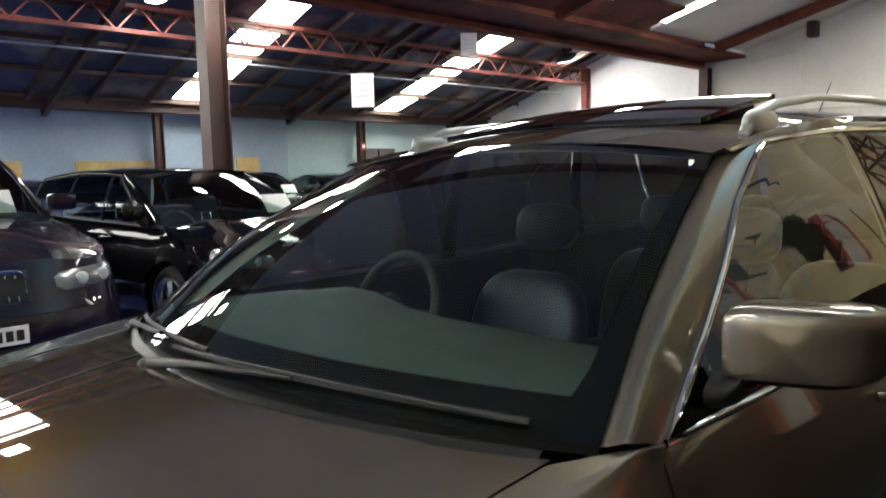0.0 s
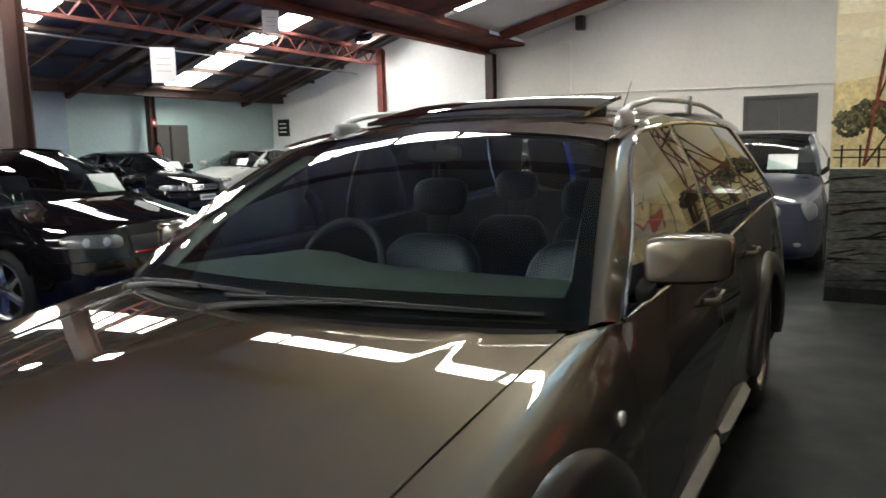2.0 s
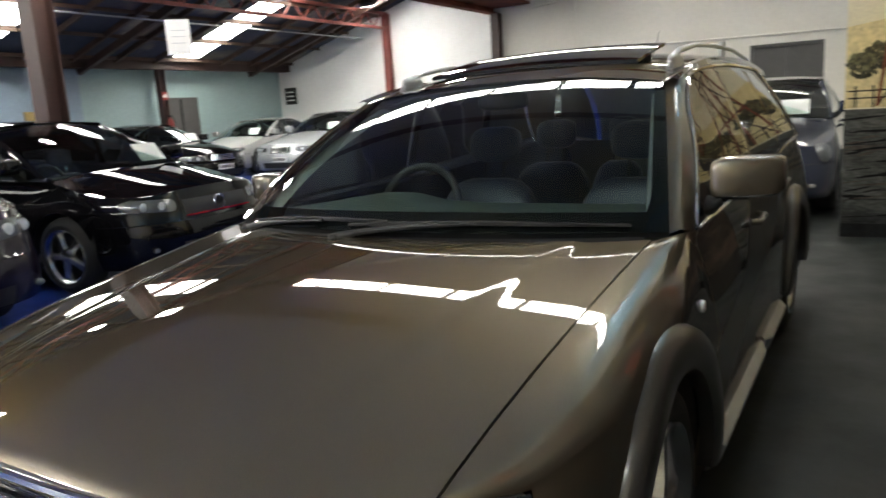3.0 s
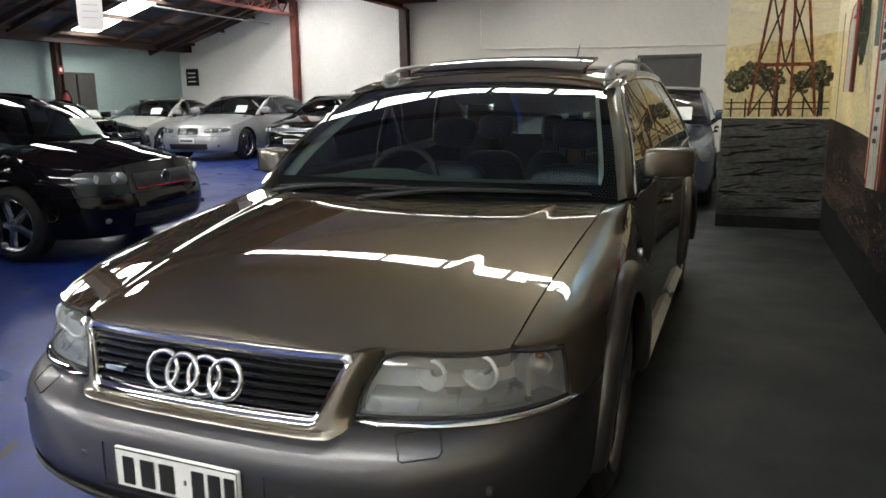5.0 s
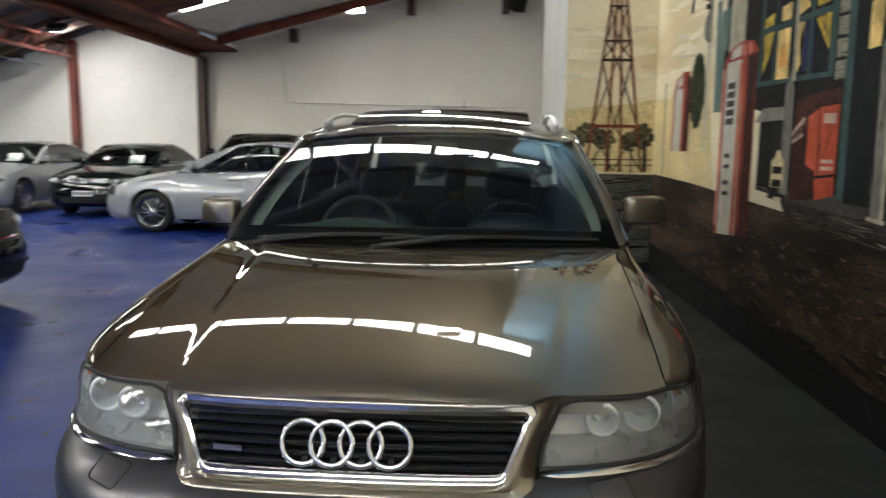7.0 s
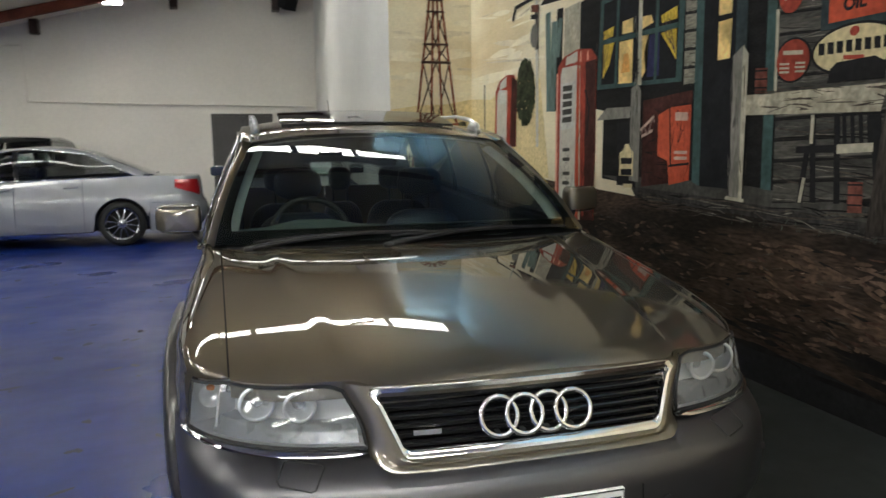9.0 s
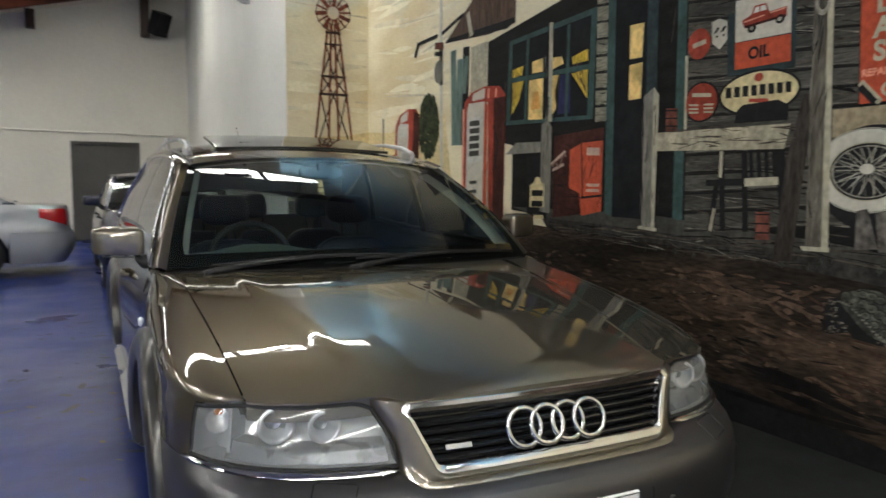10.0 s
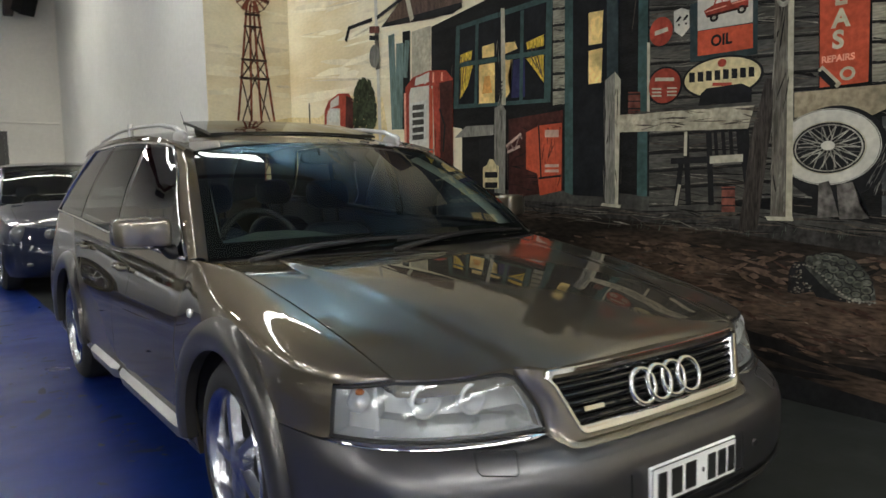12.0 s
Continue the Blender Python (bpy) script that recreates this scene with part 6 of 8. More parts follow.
bm = bmesh.new()
add_grid(bm, [[scuttle(-0.74 + 1.48 * i / 24, d, h) for d, h in ((-0.02, -0.022), (0.005, -0.020), (0.03, -0.002))] for i in range(25)])
part("scuttle_panel", bm, M_black, near_car, "black scuttle panel below the windscreen", smooth=50)
for xp, xt, xa, xb, da, db in ((-0.66, -0.24, -0.64, 0.02, 0.004, 0.030), (-0.14, 0.30, -0.12, 0.70, 0.014, 0.018)):
    wiper = empty("wiper")
    wiper.parent = near_car
    pts = [on_screen(xp + (xt - xp) * k / 8, -0.035 + 0.055 * (k / 8) ** 0.8, 0.014 + 0.010 * math.sin(math.pi * k / 8)) for k in range(9)]
    bm = bmesh.new()
    add_tube(bm, pts, [0.013, 0.011, 0.009, 0.008, 0.007, 0.006, 0.006, 0.005, 0.005], 8)
    part("wiper_arm", bm, M_wiper, wiper, "black wiper arm", smooth=60)
    bm = bmesh.new()
    add_tube(bm, [on_screen(xa + (xb - xa) * k / 12, da + (db - da) * k / 12 + 0.008 * math.sin(math.pi * k / 12), 0.009) for k in range(13)], 0.0055, 6)
    part("wiper_blade", bm, M_dark, wiper, "black wiper blade", smooth=60)
    bm = bmesh.new()
    add_tube(bm, [on_screen(xa + (xb - xa) * (k + 1) / 14, da + (db - da) * (k + 1) / 14 + 0.008 * math.sin(math.pi * k / 12), 0.013 + 0.006 * math.sin(math.pi * k / 12)) for k in range(13)], 0.0035, 6)
    part("blade_frame", bm, M_wiper, wiper, "grey-black frame of the wiper blade", smooth=60)
    bm = bmesh.new()
    add_cushion(bm, tuple(on_screen(xp, -0.035, 0.014)), 0.020, 0.020, 0.012, 0, 0, 2.4)
    part("pivot_cap", bm, M_black, wiper, smooth=60)
bm = bmesh.new()
add_cushion(bm, (0.0, 1.98, 1.325), 0.11, 0.02, 0.035, 0, 0, 3)
part("rear_view_mirror", bm, M_dark, near_car, "dark rear-view mirror", smooth=60)
bm = bmesh.new()
add_box(bm, -0.02, 0.02, 1.94, 1.97, 1.335, 1.37)
part("mirror_stem", bm, M_dark, near_car)

# ---- the painted scene on the side wall ----
def wall_paint(name, base, spread=0.15, scale=6, fine=0.1, second=None, second_scale=3.0, stretch=(1, 1, 1), random_shade=0.0, second_at=(0.5, 0.65)):
    return material("mural_" + name, base, 0.68, spread=min(0.6, spread * 1.4), scale=scale, fine=min(0.5, fine * 1.8), fine_scale=30, second=second, second_scale=second_scale, second_at=second_at, stretch=stretch, random_shade=random_shade, spec=0.12)


M_p_edge = wall_paint("board_shadow", (0.016, 0.015, 0.014), 0.2, 6, 0.1)
M_p_glint = wall_paint("board_light", (0.150, 0.142, 0.118), 0.3, 8, 0.2)
M_p_sky = wall_paint("sky", (0.80, 0.72, 0.52), 0.06, 1.2, 0.03, (0.68, 0.57, 0.35), 0.9, (1, 0.5, 1.6))
def blue_above(mat, low, high, blue):
    """The painted sky passes from its hazy cream into pale blue towards the roof."""
    nt = mat.node_tree
    sock = nt.nodes["Principled BSDF"].inputs["Base Color"]
    src = sock.links[0].from_socket
    tc = nt.nodes.new("ShaderNodeTexCoord")
    sep = nt.nodes.new("ShaderNodeSeparateXYZ")
    nt.links.new(tc.outputs["Object"], sep.inputs[0])
    nz = nt.nodes.new("ShaderNodeTexNoise")
    nz.inputs["Scale"].default_value = 1.3
    nt.links.new(tc.outputs["Object"], nz.inputs["Vector"])
    add = nt.nodes.new("ShaderNodeMath")
    add.operation = "MULTIPLY_ADD"
    add.inputs[1].default_value = 1.2
    nt.links.new(nz.outputs["Fac"], add.inputs[0])
    nt.links.new(sep.outputs["Z"], add.inputs[2])
    mr = nt.nodes.new("ShaderNodeMapRange")
    mr.inputs["From Min"].default_value, mr.inputs["From Max"].default_value = low + 0.6, high + 0.6
    nt.links.new(add.outputs[0], mr.inputs["Value"])
    mx = nt.nodes.new("ShaderNodeMix")
    mx.data_type = "RGBA"
    nt.links.new(mr.outputs[0], mx.inputs[0])
    nt.links.new(src, mx.inputs[6])
    mx.inputs[7].default_value = (*blue, 1)
    nt.links.new(mx.outputs[2], sock)


blue_above(M_p_sky, 3.1, 4.4, (0.34, 0.56, 0.72))
M_p_dirt = wall_paint("dirt", (0.066, 0.044, 0.031), 0.45, 2.2, 0.3, (0.020, 0.015, 0.012), 1.8, (1, 0.45, 2.2), second_at=(0.45, 0.6))
M_p_field = wall_paint("field", (0.078, 0.080, 0.072), 0.3, 2.5, 0.2, (0.042, 0.044, 0.043), 2.2, (0.6, 1, 2.0))
M_p_hill = wall_paint("hill", (0.70, 0.58, 0.31), 0.1, 2)
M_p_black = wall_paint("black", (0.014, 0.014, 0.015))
M_p_dark = wall_paint("dark_timber", (0.010, 0.010, 0.010), 0.3, 3, 0.2, stretch=(1, 1, 5))
M_p_night = wall_paint("night_pane", (0.009, 0.010, 0.012), 0.3)
M_p_blue = wall_paint("dusk_blue", (0.03, 0.03, 0.09), 0.3)
M_p_roof = wall_paint("roof_brown", (0.10, 0.065, 0.048), 0.3, 5, 0.2, stretch=(1, 6, 1))
M_p_cream = wall_paint("cream", (0.44, 0.41, 0.31), 0.15, 8)
M_p_cream_worn = wall_paint("worn_cream", (0.41, 0.375, 0.28), 0.2, 7, 0.15, (0.25, 0.23, 0.18), 5.0)
M_p_grey = wall_paint("grey", (0.06, 0.058, 0.052), 0.25, 5, 0.15)
M_p_grey_pale = wall_paint("pale_grey", (0.21, 0.203, 0.175), 0.25, 6, 0.15, stretch=(1, 3, 0.6))
M_p_step = wall_paint("step", (0.036, 0.034, 0.032), 0.35, 5, 0.25)
M_p_stone = wall_paint("stone", (0.30, 0.285, 0.24), 0.25, 7, 0.2)
M_p_plank = wall_paint("grey_board", (0.074, 0.071, 0.062), 0.25, 4, 0.2, (0.040, 0.039, 0.036), 2.5, (1, 0.5, 3), 0.25)
M_p_plank_lit = wall_paint("lit_board", (0.30, 0.28, 0.215), 0.25, 4, 0.2, (0.16, 0.15, 0.12), 4.0, (1, 0.5, 3), 0.15)
M_p_plank_warm = wall_paint("warm_board", (0.27, 0.225, 0.15), 0.2, 4, 0.15)
M_p_plank_dark = wall_paint("shaded_board", (0.055, 0.056, 0.057), 0.25, 4, 0.2, random_shade=0.2)
M_p_plank_pale = wall_paint("pale_board", (0.36, 0.34, 0.235), 0.15, 4, 0.12, (0.33, 0.31, 0.23), 3.0, (1, 0.5, 3), 0.1)
M_p_post = wall_paint("post", (0.115, 0.105, 0.086), 0.3, 6, 0.2, stretch=(1, 3, 0.5))
M_p_timber = wall_paint("old_timber", (0.038, 0.032, 0.028), 0.4, 6, 0.3, stretch=(1, 3, 0.5))
M_p_teal = wall_paint("teal", (0.045, 0.085, 0.080), 0.2, 7)
M_p_dark_teal = wall_paint("dark_teal", (0.030, 0.045, 0.048), 0.25, 7)
M_p_yellow = wall_paint("curtain_yellow", (0.62, 0.43, 0.06), 0.3, 14, 0.25, stretch=(1, 4, 1))
M_p_glow = wall_paint("lamplight", (0.86, 0.62, 0.24), 0.3, 5)
M_p_orange = wall_paint("lamp_orange", (0.72, 0.36, 0.10), 0.15, 8)
M_p_red = wall_paint("red", (0.33, 0.055, 0.034), 0.2, 6, 0.12)
M_p_dark_red = wall_paint("dark_red", (0.055, 0.018, 0.015), 0.3, 6, 0.15)
M_p_orange_red = wall_paint("orange_red", (0.48, 0.085, 0.042), 0.15, 6, 0.1)
M_p_pink = wall_paint("pink", (0.78, 0.34, 0.24), 0.1)
M_p_pale_pink = wall_paint("pale_pink", (0.50, 0.36, 0.30), 0.15)
M_p_white = wall_paint("white", (0.54, 0.52, 0.45), 0.08, 8, 0.06)
M_p_paper = wall_paint("paper", (0.55, 0.56, 0.52), 0.1, 8)
M_p_butter = wall_paint("butter", (0.62, 0.53, 0.30), 0.12, 7, 0.1)
M_p_rust = wall_paint("rust", (0.16, 0.055, 0.04), 0.3, 8, 0.2)
M_p_boot = wall_paint("boot", (0.11, 0.10, 0.09), 0.45, 9, 0.35)
M_p_mound = wall_paint("mound", (0.045, 0.048, 0.042), 0.4, 10, 0.35, (0.13, 0.13, 0.11), 22.0)
M_p_cactus = wall_paint("cactus", (0.13, 0.19, 0.17), 0.25, 7, 0.15, stretch=(1, 4, 0.5))
M_p_bush = wall_paint("bush", (0.045, 0.055, 0.030), 0.4, 12, 0.3)
M_p_ash_grey = wall_paint("ash_grey", (0.13, 0.125, 0.11), 0.3, 8, 0.2)
M_p_tree_light = wall_paint("tree_light", (0.145, 0.135, 0.070), 0.3, 12, 0.2)
M_p_tree = wall_paint("tree", (0.075, 0.070, 0.045), 0.4, 12, 0.3)
M_p_mill = wall_paint("mill_red", (0.19, 0.060, 0.035), 0.35, 9, 0.2)
M_p_mill_dark = wall_paint("mill_dark", (0.055, 0.035, 0.028), 0.3, 9, 0.2)

mural = empty("mural", "painted mural of an old roadside petrol station", "mural")
STEP = 0.0011
PATCHES = iter(range(100000))


def wall_put(u, v, d):
    return (XR - 0.003 - d, u, v)


def panel_put(u, v, d):
    return (u, PANEL_Y - 0.003 - d, v)


def flat(name, mat, layer, pts, put, label=""):
    """One painted patch: a thin plate, each layer a hair in front of the last."""
    bm = bmesh.new()
    hair = next(PATCHES) % 40 * 0.00001
    ngon_prism(bm, pts, 0.0 if layer == 0 else (layer - 0.9) * STEP + hair, layer * STEP + 0.0006 + hair, put)
    bmesh.ops.triangulate(bm, faces=[f for f in bm.faces if len(f.verts) > 4], ngon_method="EAR_CLIP")
    return part(name, bm, mat, mural, label)


def wall_shape(name, mat, layer, pts, label=""):
    if name == "siding_board" and len(pts) == 4:
        board_edges(layer, pts)
    return flat(name, mat, layer, pts, wall_put, label)


def board_edges(layer, pts):
    """Painted relief of one board: a ragged dark line along its lower edge and a pale one above it."""
    rnd = random.Random(int(1000 * (pts[0][0] + 3 * pts[0][1])))
    a, b, c, d = [Vector(q) for q in pts]
    for f0, f1, mat, lift in ((0.0, 0.13, M_p_edge, 0.30), (0.16, 0.24, M_p_glint, 0.20)):
        n = 12
        low, high = [], []
        for k in range(n + 1):
            t = k / n
            bot, top = d.lerp(c, t), a.lerp(b, t)
            w = rnd.uniform(0.35, 1.0) if f0 == 0 else rnd.uniform(0.0, 0.8)
            low.append(bot.lerp(top, f0))
            high.append(bot.lerp(top, f0 + 0.004 + (f1 - f0) * w))
        flat("board_edge", mat, layer + lift, [tuple(q) for q in low + high[::-1]], wall_put)


def line_pts(a, b, w):
    d = (Vector(b) - Vector(a)).normalized() * (w / 2)
    return [(a[0] - d.y, a[1] + d.x), (b[0] - d.y, b[1] + d.x), (b[0] + d.y, b[1] - d.x), (a[0] + d.y, a[1] - d.x)]


def wall_line(name, mat, layer, a, b, w, label=""):
    return flat(name, mat, layer, line_pts(a, b, w), wall_put, label)


def panel_line(name, mat, layer, a, b, w, label=""):
    return flat(name, mat, layer, line_pts(a, b, w), panel_put, label)


def wall_ellipse(name, mat, layer, c, ru, rv, hole=0, label=""):
    n = 40
    ring = [(c[0] + ru * math.cos(2 * math.pi * k / n), c[1] + rv * math.sin(2 * math.pi * k / n)) for k in range(n)]
    if not hole:
        return flat(name, mat, layer, ring, wall_put, label)
    bm = bmesh.new()
    d = layer * STEP + 0.0006
    outer = [bm.verts.new(wall_put(u, v, d)) for u, v in ring]
    inner = [bm.verts.new(wall_put(c[0] + (u - c[0]) * hole, c[1] + (v - c[1]) * hole, d)) for u, v in ring]
    for k in range(n):
        bm.faces.new((outer[k], outer[(k + 1) % n], inner[(k + 1) % n], inner[k]))
    return part(name, bm, mat, mural, label)


def wall_text(words, mat, layer, at, height):
    cu = bpy.data.curves.new("lettering", "FONT")
    cu.body = words
    cu.size = height * 1.42
    cu.offset = height * 0.055
    tmp = bpy.data.objects.new("lettering", cu)
    scene.collection.objects.link(tmp)
    bpy.context.view_layer.update()
    me = bpy.data.meshes.new_from_object(tmp.evaluated_get(bpy.context.evaluated_depsgraph_get()))
    bpy.data.objects.remove(tmp)
    m = Matrix(((0, 0, -1, XR - 0.003 - layer * STEP - 0.0008), (-1, 0, 0, at[0]), (0, 1, 0, at[1]), (0, 0, 0, 1)))
    me.transform(m)
    me.materials.clear()
    me.materials.append(mat)
    ob = new("lettering", me)
    ob.parent = mural
    return ob


def dabs(name, mat, layer, c, ru, rv, n, put, label=""):
    """A ragged mass of brush dabs."""
    rnd = random.Random(int(c[0] * 1000) + n)
    bm = bmesh.new()
    for k in range(n):
        a, r = rnd.uniform(0, 2 * math.pi), math.sqrt(rnd.uniform(0, 1))
        u, v = c[0] + ru * r * math.cos(a), c[1] + rv * r * math.sin(a)
        s = rnd.uniform(0.35, 1.0) * 0.16 * min(ru, rv) + 0.008
        t = rnd.uniform(0, 3)
        d = layer * STEP + 0.0001 * (k % 9)
        vs = [bm.verts.new(put(u + s * math.cos(t + q * 1.257) * rnd.uniform(0.6, 1.2), v + s * math.sin(t + q * 1.257) * rnd.uniform(0.6, 1.2), d)) for q in range(5)]
        bm.faces.new(vs)
    return part(name, bm, mat, mural, label)


def wall_bush(name, mat, layer, c, ru, rv, n):
    return dabs(name, mat, layer, c, ru, rv, n, wall_put, "dark green painted desert bush")


# brushwork over the painted scene
def strokes(name, mat, layer, n, box, length, width, lean, seed, put=wall_put, upright=False):
    """Loose tapered brush strokes inside a box (u0, u1, v0, v1) of the wall."""
    rnd = random.Random(seed)
    u0, u1, v0, v1 = box
    bm = bmesh.new()
    for k in range(n):
        u, v = rnd.uniform(u0, u1), rnd.uniform(v0, v1)
        a, w = rnd.uniform(*length) / 2, rnd.uniform(*width) / 2
        t = lean + rnd.gauss(0, 0.06 if a > 0.12 else 0.18)
        if upright:
            t += math.pi / 2
        c, s = math.cos(t), math.sin(t)
        d = (layer + 0.42) * STEP + 0.0006 + 0.000004 * (k % 60)
        ring = []
        for f, g in ((-1, 0), (-0.6, 0.7), (0.1, 1), (0.7, 0.6), (1, 0), (0.6, -0.6), (-0.1, -1), (-0.7, -0.7)):
            f, g = f * a, g * w * rnd.uniform(0.6, 1.2)
            p, q = u + f * c - g * s, v + f * s + g * c
            ring.append(bm.verts.new(put(min(max(p, u0), u1), min(max(q, v0), v1), d)))
        bm.faces.new(ring)
    return tagged(part(name, bm, mat, mural), kind="stuff")


M_p_earth = wall_paint("earth_stroke", (0.095, 0.062, 0.043), 0.3, 8, 0.2)
M_p_ash = wall_paint("ash_stroke", (0.075, 0.062, 0.050), 0.3, 8, 0.2)
M_p_cola = wall_paint("faded_script", (0.22, 0.15, 0.13), 0.2, 8, 0.1)
M_p_clay = wall_paint("clay_stroke", (0.100, 0.067, 0.049), 0.3, 6, 0.2)
M_p_umber = wall_paint("umber_stroke", (0.055, 0.030, 0.022), 0.3, 6, 0.2)
M_p_sand = wall_paint("sand_stroke", (0.20, 0.155, 0.115), 0.3, 8, 0.2)
M_p_tuft = wall_paint("tuft", (0.070, 0.085, 0.068), 0.3, 9, 0.2)
M_p_soot = wall_paint("soot_stroke", (0.010, 0.009, 0.009), 0.3, 8, 0.1)
M_p_chalk = wall_paint("chalk_stroke", (0.19, 0.18, 0.15), 0.3, 8, 0.2)
M_p_scute = wall_paint("scute", (0.085, 0.088, 0.070), 0.4, 14, 0.3)
M_p_mist = wall_paint("mist_stroke", (0.735, 0.655, 0.475), 0.1, 5, 0.05)
M_p_haze = wall_paint("haze_stroke", (0.83, 0.76, 0.57), 0.06, 5, 0.04)
M_p_smoke = wall_paint("smoke_stroke", (0.62, 0.545, 0.40), 0.15, 5, 0.06)
wall_shape("sky", M_p_sky, 0, [(PANEL_Y, 0.0), (-4.0, 0.0), (-4.0, 6.2), (PANEL_Y, 6.2)], "hazy cream painted sky")
flat("sky", M_p_sky, 0, [(PANEL_X, 0.0), (XR - 0.006, 0.0), (XR - 0.006, 6.2), (PANEL_X, 6.2)], panel_put, "hazy cream painted sky")
# the return: windmill on the plain
flat("field", M_p_field, 1, [(PANEL_X, 0.0), (XR - 0.006, 0.0), (XR - 0.006, 1.09), (PANEL_X, 1.10)], panel_put, "dark grey-green field")
flat("hill", M_p_hill, 1, [(PANEL_X, 1.11), (XR - 0.006, 1.11), (XR - 0.006, 1.90), (1.75, 1.84), (1.45, 1.83), (PANEL_X, 1.78)], panel_put, "pale yellow plain")
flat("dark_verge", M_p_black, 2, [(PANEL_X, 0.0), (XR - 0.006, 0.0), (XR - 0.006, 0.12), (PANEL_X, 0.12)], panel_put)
for cx, cz, ru, rv, n in ((1.24, 1.46, 0.13, 0.10, 150), (1.36, 1.54, 0.13, 0.10, 150), (1.95, 1.50, 0.11, 0.13, 170), (1.80, 1.44, 0.10, 0.10, 90), (1.52, 1.47, 0.13, 0.11, 110)):
    dabs("tree", M_p_tree, 2, (cx, cz), ru, rv, n, panel_put, "dark round painted tree")
    dabs("tree_light", M_p_tree_light, 2.35, (cx - 0.02, cz + 0.03), ru * 0.8, rv * 0.75, n // 4, panel_put)
for cx in (1.585, 1.98):
    panel_line("tree_trunk", M_p_timber, 2.2, (cx, 1.12), (cx - 0.01, 1.46), 0.045)
for z in (1.19, 1.25):
    panel_line("fence_rail", M_p_timber, 2, (PANEL_X + 0.02, z), (XR - 0.02, z), 0.012)
for k in range(7):
    panel_line("fence_post", M_p_timber, 2, (1.18 + 0.13 * k, 1.11), (1.18 + 0.13 * k, 1.29), 0.016)
TOPZ = 3.10
for foot, top in ((1.34, 1.585), (1.56, 1.62), (1.72, 1.66), (1.94, 1.70)):
    panel_line("mill_leg", M_p_mill, 4, (foot, 1.12), (top, TOPZ), 0.026, "rust-red windmill leg")
zs = [1.12, 1.61, 2.31, 2.51, 2.87, 3.0]
for z, w in ((1.61, 0.035), (2.31, 0.03), (2.51, 0.026), (2.87, 0.022), (3.0, 0.03)):
    f = (z - 1.12) / (TOPZ - 1.12)
    panel_line("mill_crossbar", M_p_mill_dark if z > 2 else M_p_mill, 5, (1.34 + (1.585 - 1.34) * f - 0.02, z), (1.94 + (1.70 - 1.94) * f + 0.02, z), w)
for za, zb in ((1.12, 1.61), (1.61, 2.31), (2.31, 2.51), (2.51, 2.87)):
    fa, fb = (za - 1.12) / (TOPZ - 1.12), (zb - 1.12) / (TOPZ - 1.12)
    la, ra, lb, rb = 1.34 + 0.245 * fa, 1.94 - 0.24 * fa, 1.34 + 0.245 * fb, 1.94 - 0.24 * fb
    m = (la + ra) / 2
    for a, b in (((la, za), (m, zb)), ((ra, za), (m, zb)), ((m, za), (lb, zb)), ((m, za), (rb, zb))):
        panel_line("mill_brace", M_p_mill_dark, 3, a, b, 0.016)
hubz = 3.22
for k in range(14):
    a = 2 * math.pi * k / 14 + 0.1
    panel_line("mill_blade", M_p_mill, 6, (1.645 + 0.07 * math.cos(a), hubz + 0.07 * math.sin(a)), (1.645 + 0.21 * math.cos(a), hubz + 0.21 * math.sin(a)), 0.045 if k % 2 else 0.02, "red windmill blade")
for r in (0.13, 0.20):
    for k in range(20):
        a, b = 2 * math.pi * k / 20, 2 * math.pi * (k + 1) / 20
        panel_line("mill_hoop", M_p_mill_dark, 7, (1.645 + r * math.cos(a), hubz + r * math.sin(a)), (1.645 + r * math.cos(b), hubz + r * math.sin(b)), 0.008)
# the long wall: petrol station
wall_shape("hill", M_p_hill, 1, [(PANEL_Y, 1.1), (PANEL_Y, 1.90), (5.9, 1.85), (5.2, 2.02), (4.6, 1.95), (4.4, 1.05)], "pale yellow hillside")
wall_line("fence_post", M_p_timber, 2, (6.1, 1.1), (6.1, 2.02), 0.03)
wall_shape("dirt", M_p_dirt, 1, [(6.55, 1.1), (5, 1.06), (2.924, 0.966), (1.722, 0.927), (0.864, 0.874), (0.031, 0.792), (-0.205, 0.845), (-4, 0.815), (-4, 0), (6.55, 0)], "brown dirt ground")
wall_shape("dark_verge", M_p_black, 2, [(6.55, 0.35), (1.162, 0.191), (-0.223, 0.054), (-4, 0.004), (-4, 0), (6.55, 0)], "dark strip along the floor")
wall_shape("house_front", M_p_dark, 2, [(3.806, 2.464), (0.095, 2.896), (0.009, 0.878), (0.866, 0.952), (1.723, 1.007), (2.923, 1.045), (3.423, 1.08), (3.411, 1.592), (3.832, 1.661)], "dark timber house front")
wall_shape("house_roof", M_p_roof, 3, [(4.588, 2.586), (3.769, 2.524), (3.389, 2.541), (3.38, 2.938), (4.03, 2.894)], "brown porch roof")
wall_shape("roof_edge", M_p_black, 4, [(4.588, 2.586), (3.512, 2.518), (3.389, 2.55), (3.388, 2.586), (4.544, 2.615)])
wall_shape("porch_gable", M_p_cream, 3, [(4.094, 2.469), (3.815, 2.475), (3.828, 2.048), (4.11, 2.027)])
wall_shape("porch_wall", M_p_dark, 3, [(4.24, 2.492), (4.122, 2.484), (4.155, 1.629), (4.274, 1.635)])
wall_shape("porch_floor", M_p_grey, 3, [(3.423, 1.104), (1.93, 1.099), (0.657, 1.002), (-0.039, 0.929), (-0.003, 0.893), (0.689, 0.94), (1.93, 1), (2.996, 1.034)], "grey porch boards")
